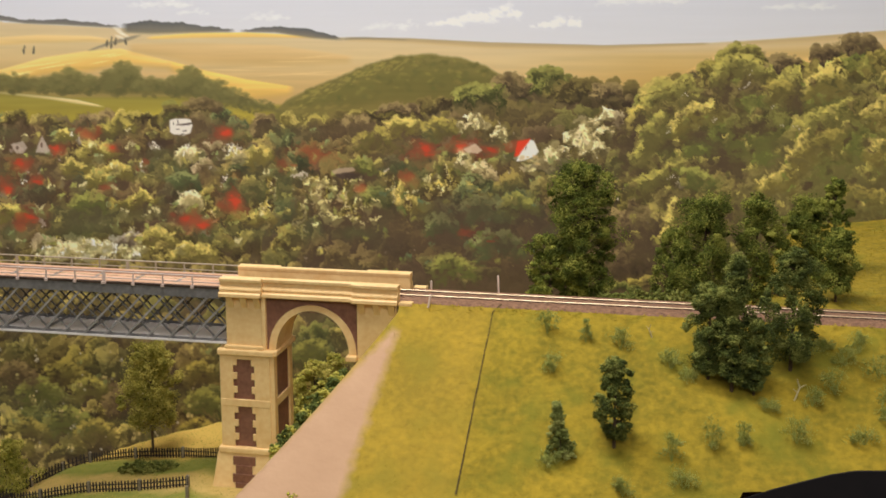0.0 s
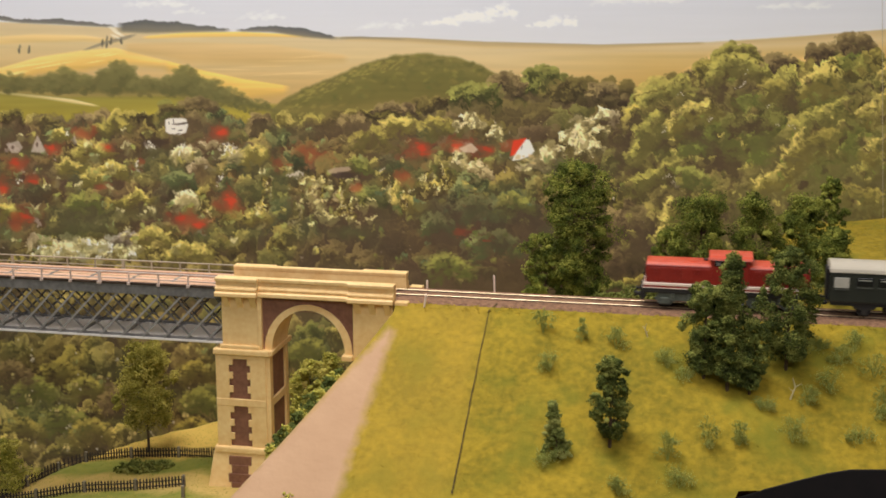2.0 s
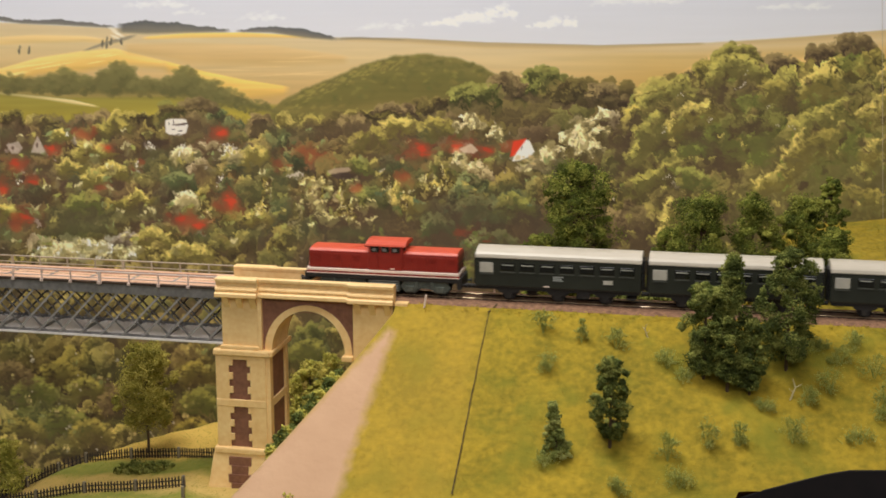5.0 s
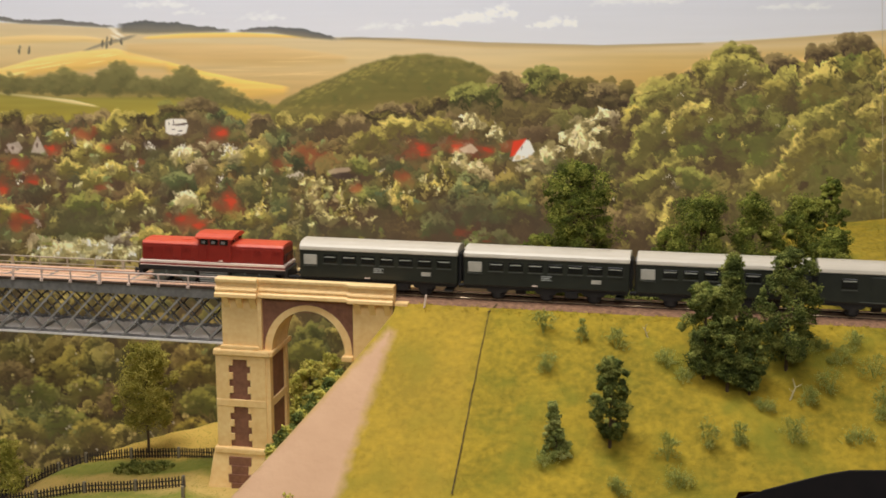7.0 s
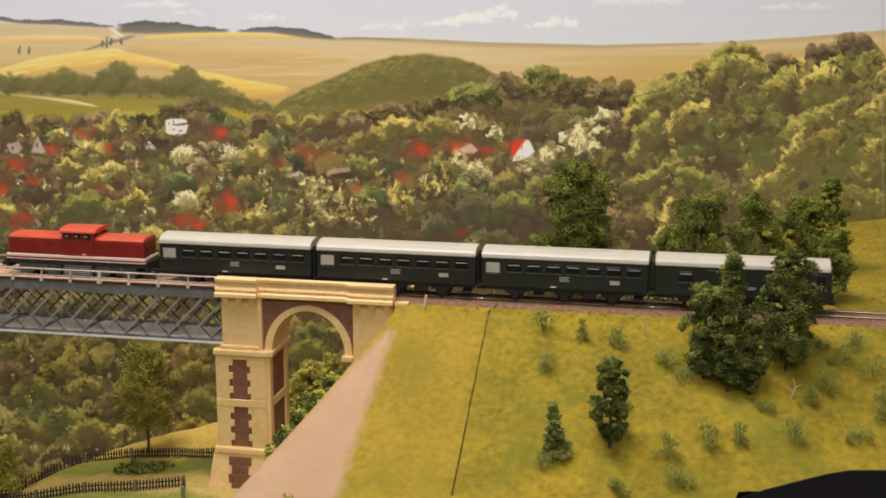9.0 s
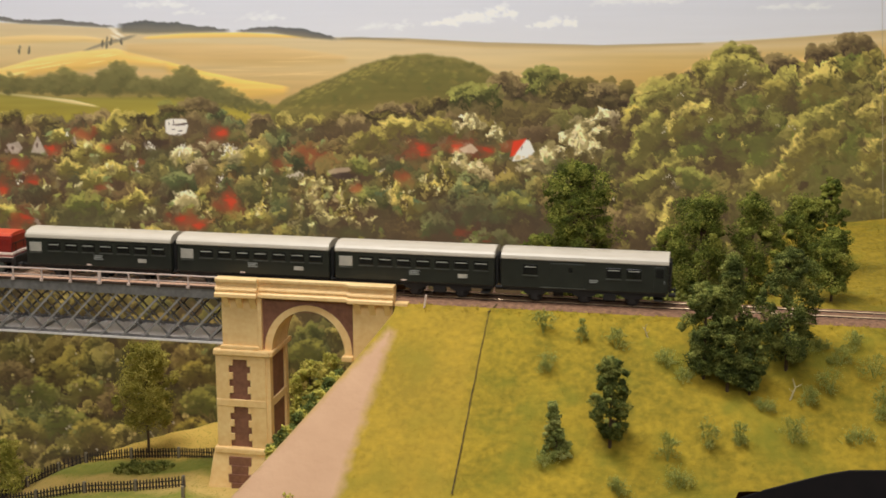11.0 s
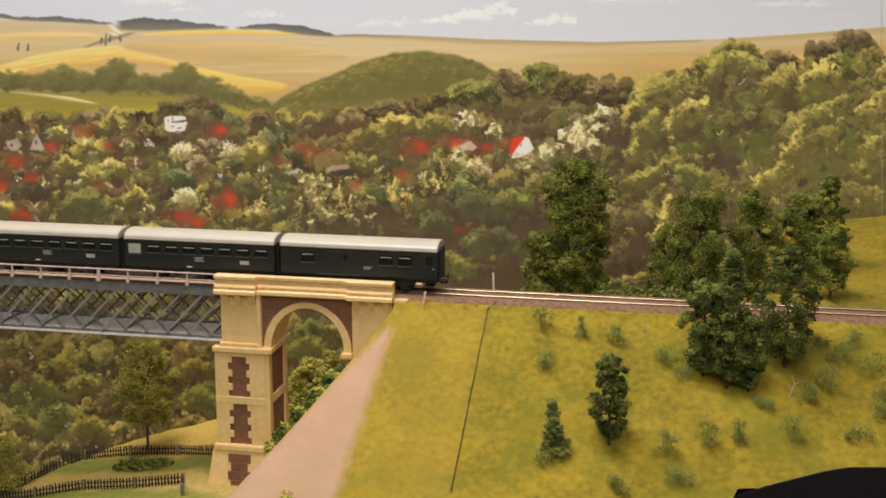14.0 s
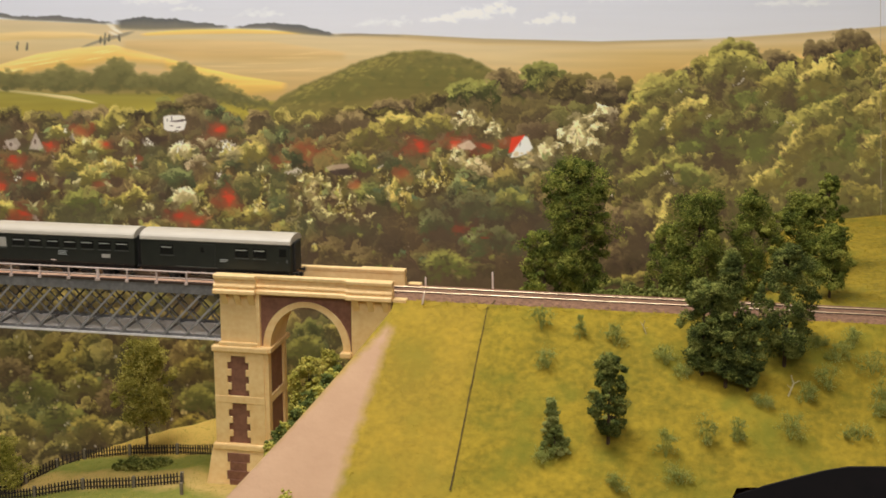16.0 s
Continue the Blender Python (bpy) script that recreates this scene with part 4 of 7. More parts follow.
# far golden fields
band([(U0, 20), (0, 40), (210, 50), (400, 58), (600, 67), (720, 69), (860, 76), (1060, 81), (1250, 76), (1420, 65), (1568, 54), (1800, 40)],
     [(U0, 260), (500, 260), (1100, 240), (1800, 220)], [(204, 184, 146), (208, 184, 136), (200, 170, 116), (190, 158, 102), (180, 148, 92), (170, 138, 84)], 0.035, (3, 3))
band([(900, 88), (1200, 92), (1568, 76), (1800, 66)], [(900, 195), (1200, 170), (1568, 130), (1800, 130)], [(200, 170, 108), (196, 160, 90), (178, 144, 76)], 0.02, (20, 10), 0.7, ends=260.0)
band([(600, 66), (720, 68), (860, 75), (1060, 80), (1250, 76)], [(600, 72), (720, 76), (860, 86), (1060, 89), (1250, 80)], [(160, 138, 104), (196, 170, 118)], 0.03, (2, 6), 0.75)
band([(1300, 74), (1420, 66), (1568, 53), (1800, 38)], [(1300, 80), (1420, 76), (1568, 66), (1800, 54)], [(176, 152, 108), (200, 172, 116)], 0.03, (2, 6), 0.6)
band([(U0, 70), (60, 62), (150, 64), (215, 74)], [(U0, 84), (60, 76), (150, 74), (215, 78)], [(232, 204, 142), (212, 180, 114)], 0.04, (4, 6), 0.8)
band([(U0, 140), (0, 122), (70, 102), (150, 90), (205, 86), (300, 110)], [(U0, 170), (0, 152), (70, 132), (150, 126), (205, 114), (300, 120)], [(246, 214, 132), (232, 194, 108), (208, 168, 88)], 0.05, (3, 12), 0.9)
for i in range(10):   # raked light streaks on the knoll
    u = rng.uniform(0, 250)
    stamp(u, 134 - 0.16 * u + rng.uniform(-10, 14), rng.uniform(16, 40), 1.6, -0.18, rgb((250, 222, 146)), 0.55, 0.2)
band([(250, 66), (330, 59), (430, 57), (560, 64)], [(250, 70), (330, 67), (430, 66), (560, 67)], [(250, 212, 118), (224, 186, 100)], 0.03, (2, 3), 0.9)
band([(215, 78), (330, 76), (480, 80), (620, 100)], [(215, 92), (330, 112), (480, 116), (620, 110)], [(214, 184, 128), (202, 168, 112), (192, 158, 100)], 0.04, (5, 14), 0.7)
band([(285, 106), (360, 126), (430, 141), (515, 154)], [(285, 120), (360, 158), (430, 180), (515, 168)], [(248, 208, 112), (226, 186, 98), (198, 160, 88)], 0.05, (2, 16), 0.9)
for i in range(9):
    u = rng.uniform(370, 620)
    stamp(u, rng.uniform(96, 140), rng.uniform(30, 70), 1.5, rng.uniform(-0.12, 0.02), rgb((226, 200, 142)), 0.4, 0.1)
# far dark woods on the skyline
band([(U0, 24), (0, 29), (40, 36), (100, 34), (150, 40), (206, 47)], [(U0, 36), (0, 37), (40, 42), (100, 44), (150, 47), (206, 50)], [(96, 95, 94), (124, 118, 106)], 0.05, (2, 3), 0.95, 1.6)
band([(205, 42), (260, 37), (330, 42), (384, 50), (410, 55)], [(205, 58), (260, 60), (330, 58), (384, 57), (410, 57)], [(84, 85, 86), (128, 122, 104)], 0.05, (2, 5), 0.95, 2.0)
band([(416, 55), (480, 47), (540, 52), (600, 69)], [(416, 57), (480, 58), (540, 67), (600, 72)], [(82, 84, 86), (130, 122, 106)], 0.05, (2, 4), 0.95, 1.6)
band([(590, 68), (640, 66), (720, 70)], [(590, 72), (640, 70), (720, 72)], [(126, 118, 104), (150, 136, 112)], 0.05, (2, 3), 0.7)
band([(145, 90), (185, 75), (215, 67), (245, 60)], [(145, 93), (185, 81), (215, 74), (245, 64)], [(128, 122, 108), (156, 142, 116)], 0.05, (2, 3), 0.85)
for u, v in ((200, 52), (206, 58), (212, 62), (205, 66)):
    stamp(u, v, 11, 3, 0.4, rgb((232, 226, 210)), 0.6, 0.2)
for u, v, h in ((35, 90, 8), (52, 90, 9), (182, 76, 9), (190, 74, 12), (197, 77, 8), (215, 76, 5)):
    for i in range(5):
        stamp(u + rng.normal(0, 0.8), v + rng.uniform(-h, h) * 0.8, 2.0, 4.0, 0, rgb((100, 94, 80)), 0.7, 0.4)

# green meadows at the foot of the hills
band([(U0, 160), (0, 164), (120, 172), (300, 170), (430, 182), (540, 190)], [(U0, 290), (0, 270), (300, 250), (540, 240)], [(150, 140, 66), (152, 138, 60), (130, 118, 54), (110, 98, 50)], 0.06, (6, 8))
band([(U0, 158), (0, 163), (80, 171), (130, 177), (180, 189)], [(U0, 163), (0, 167), (80, 176), (130, 184), (180, 191)], [(236, 218, 168), (212, 192, 128)], 0.03, (2, 3), 0.9)


def painted_wood(u, v, w, h, dark, light, n):
    """A soft airbrushed wood or hedge, lit from above."""
    for i in range(n):
        a, r = rng.uniform(0, 6.28), math.sqrt(rng.uniform(0, 1))
        x, y = math.cos(a) * r, math.sin(a) * r
        f = min(1.0, max(0.0, 0.45 - 0.6 * y - 0.15 * x + rng.normal(0, 0.2)))
        s = rng.uniform(0.16, 0.34) * min(w, h)
        stamp(u + x * w * 0.86, v + y * h * 0.86, s * 1.2, s * 0.85, rng.uniform(-0.5, 0.5), rgb(dark) * (1 - f) + rgb(light) * f, 0.55, 0.35, 0.3)


# round green hill
band([(470, 206), (500, 178), (540, 157), (590, 138), (640, 115), (700, 99), (750, 96), (810, 103), (850, 116), (900, 146)],
     [(470, 240), (500, 240), (640, 240), (700, 240), (810, 240), (900, 230)], [(124, 114, 66), (112, 106, 58), (110, 102, 56), (122, 110, 60), (138, 120, 66)], 0.04, (5, 8), 1.0, 1.0, 0.05)
for i in range(240):
    u = rng.uniform(505, 870)
    t = float(np.interp(u, [500, 540, 590, 640, 700, 750, 810, 850, 885], [176, 155, 138, 113, 98, 95, 102, 116, 138]))
    k = rng.uniform(0, 1) ** 1.4
    lit = rng.uniform() < 0.45 - (u - 500) / 900
    stamp(u, t + 5 + k * 58, rng.uniform(4, 10), rng.uniform(2.5, 5), rng.uniform(-0.7, 0.3), vary((148, 136, 70) if lit else (98, 96, 54), 0.05), 0.32, 0.15, 0.5)
band([(U0, 140), (0, 132), (40, 140), (90, 134), (130, 128), (165, 140), (206, 116), (245, 138), (290, 140), (330, 124), (370, 146), (410, 164), (460, 186), (500, 196)],
     [(U0, 176), (0, 166), (120, 170), (300, 172), (400, 190), (500, 204)], [(108, 104, 62), (96, 92, 56), (120, 112, 60)], 0.03, (8, 14), 0.9, 2.0, 0.12)
for i in range(14):
    stamp(rng.uniform(430, 900), rng.uniform(186, 206), rng.uniform(30, 60), rng.uniform(8, 14), -0.1, rgb((140, 126, 72)), 0.3, 0.0)
for u, v, w, h in ((-50, 150, 50, 22), (20, 148, 36, 20), (75, 152, 28, 16), (112, 146, 34, 26), (150, 152, 24, 20), (206, 138, 40, 32), (255, 154, 34, 20), (300, 154, 26, 20), (332, 144, 36, 28), (370, 162, 38, 22), (405, 174, 38, 18), (445, 188, 36, 14)):
    painted_wood(u, v, w, h, (94, 90, 55), (126, 120, 72), int(16 + w * h / 20))
PAL = {
    "d": ((74, 63, 43), (94, 83, 51), (126, 112, 64)),
    "o": ((76, 64, 43), (106, 98, 53), (170, 154, 80)),
    "y": ((82, 70, 44), (122, 112, 58), (204, 184, 102)),
    "c": ((120, 108, 72), (180, 164, 114), (230, 214, 166)),
    "w": ((124, 116, 94), (188, 180, 154), (238, 230, 210)),
    "b": ((68, 66, 46), (90, 96, 60), (134, 136, 86)),
    "g": ((70, 70, 40), (104, 104, 56), (152, 148, 78)),
    "n": ((78, 65, 48), (106, 90, 62), (150, 130, 86)),
    "h": ((80, 68, 45), (110, 105, 57), (180, 168, 88)),
}



def dome(u, v, w, h, dark, mid, light, opacity=0.95, lobes=5, body=1.0):
    """A leafy dome: lumpy upper edge catching the light, fading softly downwards into its own shade."""
    cx = np.linspace(-0.8, 0.8, lobes) * w + rng.normal(0, 0.12 * w, lobes)
    R = rng.uniform(0.75, 1.25, lobes) * w / lobes * 1.55 + 1.5
    cy = -h * np.sqrt(np.clip(1 - (cx / w) ** 2, 0.02, 1)) * rng.uniform(0.75, 1.05, lobes) + R * 0.8
    i0, i1 = int((u - w * 1.35 - U0) / CELL), int((u + w * 1.35 - U0) / CELL) + 1
    j0, j1 = int((v - h * 1.4 - V0) / CELL), int((v + h * 1.5 - V0) / CELL) + 1
    i0, j0, i1, j1 = max(i0, 0), max(j0, 0), min(i1, CW), min(j1, CH)
    if i0 >= i1 - 1 or j0 >= j1 - 1:
        return
    x = CU[i0:i1] - u
    y = (CV[j0:j1] - v)[:, None]
    q = R[:, None] ** 2 - (x[None, :] - cx[:, None]) ** 2
    top = np.where(q > 0, cy[:, None] - np.sqrt(np.maximum(q, 0)), 1e3).min(0)[None, :]
    grain = BRUSH[j0:j1, i0:i1]
    big = MOTTLE[j0:j1, i0:i1]
    d = (y - top + grain * 1.6) / (h * 1.7)
    tone = d + 0.10 * grain + 0.22 * big + 0.13 * x[None, :] / w
    ks = np.array([-0.1, 0.05, 0.17, 0.40, 0.75])
    stops = np.array([light * 1.02, light, light * 0.45 + mid * 0.55, mid * 0.65 + dark * 0.35, dark])
    col = np.stack([np.interp(tone, ks, stops[:, k]) for k in range(3)], 2)
    al = np.clip((y - top + grain * 1.5) / 2.2, 0, 1) * np.clip((0.95 * body - d) / (0.45 * body), 0, 1) * np.clip((1.25 - np.abs(x[None, :]) / w + 0.1 * grain) / 0.3, 0, 1)
    wv = canvas[j0:j1, i0:i1]
    wv += (col - wv) * (al * opacity)[:, :, None]


def leaf_strokes(u, v, w, h, mid, light, n, size=1.0):
    for i in range(n):
        t = rng.uniform(-3.2, -0.3)
        r = rng.uniform(0.55, 1.02)
        s = rng.uniform(1.1, 2.5) * size
        g = min(1.0, max(0.0, rng.uniform(0.3, 1.1) - 0.35 * max(0.0, math.cos(t))))
        stamp(u + math.cos(t) * w * r, v + math.sin(t) * h * r, s * 1.4, s * 0.85, rng.uniform(-0.9, 0.5), (mid * (1 - g) + light * g) * rng.uniform(0.93, 1.07), 0.6, 0.55, 0.5)


def painted_tree(u, v, w, h, key, contrast=1.0, fine=1.0):
    """A tree as a stack of leafy domes, lit from above and the left."""
    dark, mid, light = rgb(PAL[key][0]) * 0.88, rgb(PAL[key][1]) * rng.uniform(0.94, 1.06), rgb(PAL[key][2]) * rng.uniform(0.94, 1.06)
    light = mid * (1 - contrast) + light * contrast
    dome(u, v, w, h, dark, mid, light, 0.92, max(3, int(2 + w / 8)))
    for i in range(max(1, int(w * h / 260))):
        x, y = rng.uniform(-0.65, 0.55), rng.uniform(-0.35, 0.55)
        f = min(1.0, max(0.15, 0.75 - 0.55 * y - 0.4 * x)) * contrast
        k = rng.uniform(0.28, 0.5)
        dome(u + x * w, v + y * h, w * k, h * k * 1.1, dark, dark * 0.35 + mid * 0.65, mid * (1 - f) + light * f, 0.75, 3 + int(w * k / 8))
    leaf_strokes(u, v - h * 0.05, w * 0.9, h * 0.92, mid, light, int(3 + w * 0.35 * contrast))
    for j in range(int(1 + w * h / 420)):
        stamp(u + rng.uniform(-0.7, 0.8) * w, v + rng.uniform(0.0, 0.9) * h, rng.uniform(1.2, 2.6), rng.uniform(2.0, 5), rng.uniform(-0.5, 0.5), dark * rng.uniform(0.72, 0.92), 0.4, 0.45, 0.5)


rims = []   # lit crown edges, touched up once the paint has been dragged


def painted_crown(u, v, w, h, key):
    """A large billowing crown of several overlapping domes."""
    rims.append((u, v, w, h, key))
    dark, mid, light = rgb(PAL[key][0]) * 0.86, rgb(PAL[key][1]) * rng.uniform(0.95, 1.05), rgb(PAL[key][2])
    dome(u, v, w * 1.05, h * 1.05, dark, mid * 0.94, light * 0.94, 0.95, int(4 + w / 9))
    parts = sorted((rng.uniform(-0.55, 0.75), rng.uniform(-0.75, 0.65)) for i in range(int(3 + w * h / 330)))
    for y, x in parts:
        f = min(1.0, max(0.10, 0.72 - 0.50 * y - 0.55 * x + rng.normal(0, 0.15)))
        k = rng.uniform(0.30, 0.55)
        lt = mid * (1 - f) + light * f
        dome(u + x * w, v + y * h, w * k, h * k * 1.05, dark, dark * 0.4 + mid * 0.6, lt, 0.85, int(3 + w * k / 8))
        leaf_strokes(u + x * w, v + y * h, w * k * 0.92, h * k * 0.95, mid, lt * 1.03, int(2 + 9 * f))
    leaf_strokes(u, v, w, h, mid, light, int(w * 0.4))
    for j in range(int(2 + w * h / 260)):
        stamp(u + rng.uniform(-0.7, 0.9) * w, v + rng.uniform(-0.2, 0.9) * h, rng.uniform(1.4, 3.2), rng.uniform(2.0, 5), rng.uniform(-0.6, 0.6), dark * rng.uniform(0.7, 0.9), 0.4, 0.4, 0.5)


def painted_tall(u, v, w, h, key):
    """A narrow tree in upward strokes, cream on its lit side."""
    dark, mid, light = (rgb(c) for c in PAL[key])
    for c, n, s, o in ((dark, 10, 0.7, 0.5), (mid, int(w * h / 16), 0.30, 0.55), (light * 0.94, int(w * h / 14), 0.20, 0.6), (rgb((222, 206, 148)), int(w * h / 26), 0.16, 0.7)):
        for i in range(n):
            y = rng.uniform(-1, 1)
            x = rng.uniform(-1, 1) * min(1, 0.3 + 0.4 * (y + 1))
            if s < 0.25:
                x = x * 0.8 - 0.2
            r = max(1.3, w * s * rng.uniform(0.6, 1.2))
            stamp(u + x * w * 0.9, v + y * h * 0.9, r, r * 1.6, rng.uniform(-0.2, 0.6), c * rng.uniform(0.9, 1.08), o, 0.5, 0.4)


def painted_roof(u, v, w, h, lean=0.0):
    """A smeared red roof half lost among the trees."""
    w, h = w * 1.15, h * 1.2
    stamp(u, v + 2, w * 1.5 + 6, h * 1.5 + 5, 0, rgb((158, 78, 52)), 0.30, 0.0, 0.4)
    for i in range(int(8 + w * h / 14)):
        x, y = rng.uniform(-0.85, 0.85), rng.uniform(-0.85, 0.85)
        stamp(u + x * w + y * lean, v + y * h, rng.uniform(4, 8), rng.uniform(2.6, 5), rng.uniform(-0.5, 0.5), rgb((186, 66, 44)) * rng.uniform(0.75, 1.08), 0.30, 0.05, 0.5)


def painted_house(u, v, w, h, roof_left=0.0, windows=2):
    """A pale gable, with a red roof side running off to the left where roof_left is given."""
    if roof_left:
        shape([(u - w - roof_left, v + h * 0.1), (u - roof_left * 0.8, v - h), (u + 3, v - h * 1.02), (u - w * 0.8 + 2, v + h * 0.3)], (208, 66, 40))
    w, h = w * 0.85, h * 0.85
    shape([(u - w, v + h), (u - w * 1.05, v + h * 0.1), (u - w * 0.1, v - h), (u + w, v - h * 0.05), (u + w * 0.9, v + h * 0.9)], (216, 202, 186), 0.85)
    for i in range(windows):
        stamp(u - w * 0.4 + i * w * 0.7, v + h * 0.3, 1.4, 2.2, 0, rgb((96, 82, 74)), 0.7, 0.6)
    for i in range(9):
        stamp(u + rng.uniform(-w, w) * 1.1, v + h + rng.uniform(-2.5, 3), rng.uniform(2.5, 5), rng.uniform(1.6, 3), rng.uniform(-0.5, 0.5), vary((104, 96, 58), 0.15), 0.6, 0.4, 0.4)


# brown-olive ground colour of the woods
band([(U0, 200), (0, 208), (200, 208), (350, 198), (470, 216), (620, 214), (700, 198), (830, 164), (900, 146), (960, 142), (1050, 164), (1100, 182), (1180, 154), (1260, 104), (1310, 99), (1380, 124), (1440, 109), (1490, 92), (1540, 99), (1568, 124), (1800, 90)],
     [(U0, 1100), (1800, 1100)], [(108, 96, 62), (104, 90, 60), (98, 84, 58), (92, 78, 56), (88, 74, 54)], 0.03, (8, 2), 1.0, 3.0, 0.16)

items = []


def trees_at(rows):
    for u, v, w, h, key in rows:
        if u > 1080 and v < 440:
            w, h = w * 0.84, h * (1.55 if v > 145 else 1.2)
        if u < 1000 and 225 < v < 480 and w > 12 and key != "c":
            w, h = w * 0.80, h * 1.40
        if v > 560:
            w, h = w * 0.72, h * 0.95
        big = h >= 22 and w >= 30 and u > 800
        items.append((v + h * 0.5, painted_crown if big else painted_tree, (u, v, w, h, key)))


def fill(u0, u1, v0, v1, du, dv, w, h, keys, contrast=1.0):
    v = v0
    while v < v1:
        u = u0 + rng.uniform(0, du)
        while u < u1:
            k = rng.uniform(0.7, 1.35)
            key = keys[int(rng.integers(0, len(keys)))]
            items.append((v + h * 0.5, painted_tree, (u, v + rng.uniform(-dv, dv) * 0.5, w * k, h * k, key, contrast)))
            u += du * rng.uniform(0.7, 1.3)
        v += dv


def paint_items():
    for v, fn, args in sorted(items, key=lambda it: it[0]):
        fn(*args)
    items.clear()


fill(-80, 540, 226, 440, 44, 31, 22, 29, "oyngnbogyb", 1.0)
fill(520, 900, 216, 300, 42, 24, 27, 23, "doonooy", 0.85)
fill(520, 1000, 300, 500, 46, 34, 27, 34, "dnoobogy", 0.85)
fill(880, 1120, 172, 300, 54, 30, 40, 26, "dndog", 0.8)
fill(1110, 1640, 172, 430, 62, 46, 36, 42, "odgohdgy", 0.95)
fill(1000, 1640, 400, 540, 60, 30, 40, 24, "nddon", 0.5)
fill(-80, 660, 450, 900, 46, 36, 28, 32, "oyoygnygyo", 1.0)
paint_items()
FOREST_TOP = [(U0, 212), (0, 216), (200, 216), (350, 206), (470, 224), (620, 222), (700, 208), (830, 176), (900, 158), (960, 154), (1050, 176), (1100, 196), (1180, 166), (1260, 118), (1310, 112), (1380, 134), (1440, 120), (1490, 104), (1540, 110), (1568, 134), (1800, 110)]
band(FOREST_TOP, [(U0, 1100), (1800, 1100)], [(108, 94, 62), (102, 86, 60), (96, 80, 57), (98, 82, 58), (100, 84, 58)], 0.0, (14, 2), 0.40, 3.0, 0.22)
for i in range(60):   # thin brown glazes that set the woods back
    stamp(rng.uniform(-60, 1640), rng.uniform(220, 560), rng.uniform(20, 60), rng.uniform(10, 30), 0, rgb((98, 82, 62)), 0.22, 0.0, 0.3)
# skyline trees and the large crowns of the wooded slope
trees_at([(235, 214, 46, 20, "o"), (350, 190, 34, 18, "n"), (300, 200, 30, 16, "d"), (20, 214, 30, 18, "o"), (90, 230, 24, 14, "o"), (185, 235, 26, 14, "y")])
trees_at([(640, 214, 36, 16, "d"), (700, 196, 36, 16, "n"), (760, 186, 40, 16, "d"), (840, 172, 50, 26, "g"), (895, 150, 34, 22, "n"), (962, 142, 40, 26, "g"), (1020, 162, 50, 26, "d"), (1070, 170, 34, 22, "n")])
trees_at([(1192, 165, 40, 22, "d"), (1302, 112, 50, 30, "h"), (1304, 94, 42, 14, "n"), (1260, 135, 40, 28, "o"), (1375, 118, 40, 20, "n"), (1450, 98, 30, 20, "n"), (1505, 88, 50, 26, "n"), (1475, 135, 42, 26, "y"), (1545, 125, 40, 30, "o")])
trees_at([(1160, 170, 40, 22, "y"), (1130, 225, 34, 26, "o"), (1180, 225, 40, 26, "y"), (1230, 195, 44, 26, "y"), (1330, 160, 50, 30, "h"), (1390, 165, 40, 28, "h"), (1270, 250, 50, 36, "g"), (1350, 230, 56, 40, "g")])
trees_at([(1150, 320, 44, 28, "h"), (1215, 310, 50, 32, "h"), (1110, 350, 36, 26, "o"), (1180, 385, 40, 34, "y"), (1270, 345, 40, 26, "y"), (1340, 330, 36, 24, "y"), (1400, 290, 50, 40, "y"), (1440, 240, 44, 34, "y"), (1480, 200, 44, 30, "y")])
trees_at([(1530, 190, 44, 30, "y"), (1500, 265, 44, 36, "g"), (1550, 280, 40, 36, "y"), (1450, 320, 44, 34, "h"), (1530, 350, 46, 34, "y"), (1400, 370, 44, 30, "h"), (1556, 400, 34, 26, "o"), (1600, 200, 60, 60, "y"), (1640, 320, 60, 60, "h")])
# lighter crowns among the village and the middle woods
trees_at([(220, 262, 34, 12, "y"), (165, 290, 26, 11, "y"), (130, 262, 22, 10, "y"), (265, 240, 28, 16, "o"), (185, 312, 24, 12, "y"), (340, 285, 24, 16, "b"), (425, 285, 26, 18, "b"), (250, 340, 34, 16, "y"), (335, 330, 24, 14, "b"), (440, 290, 30, 18, "y")])
trees_at([(190, 352, 28, 16, "y"), (240, 350, 20, 34, "y"), (90, 345, 26, 16, "o"), (20, 370, 24, 18, "y"), (140, 370, 30, 16, "o"), (405, 340, 20, 16, "b"), (465, 330, 18, 34, "y"), (430, 385, 26, 18, "o"), (520, 285, 30, 22, "b"), (500, 250, 30, 20, "b")])
trees_at([(690, 290, 34, 18, "b"), (840, 330, 36, 22, "b"), (910, 370, 50, 26, "b"), (790, 390, 40, 22, "b"), (850, 300, 26, 22, "c"), (780, 315, 24, 26, "y"), (705, 360, 16, 28, "y"), (870, 400, 30, 20, "b"), (770, 470, 36, 18, "g"), (845, 488, 40, 18, "g"), (655, 470, 30, 14, "y"), (590, 455, 34, 22, "y")])
trees_at([(300, 420, 40, 16, "y"), (285, 450, 40, 18, "y"), (340, 455, 30, 12, "y"), (40, 470, 30, 14, "o"), (395, 440, 30, 22, "o"), (440, 430, 26, 22, "o")])
trees_at([(640, 420, 30, 22, "d"), (700, 440, 34, 22, "d"), (1060, 470, 40, 30, "n"), (1120, 420, 44, 40, "n"), (1140, 500, 36, 16, "o"), (1090, 510, 40, 12, "g")])
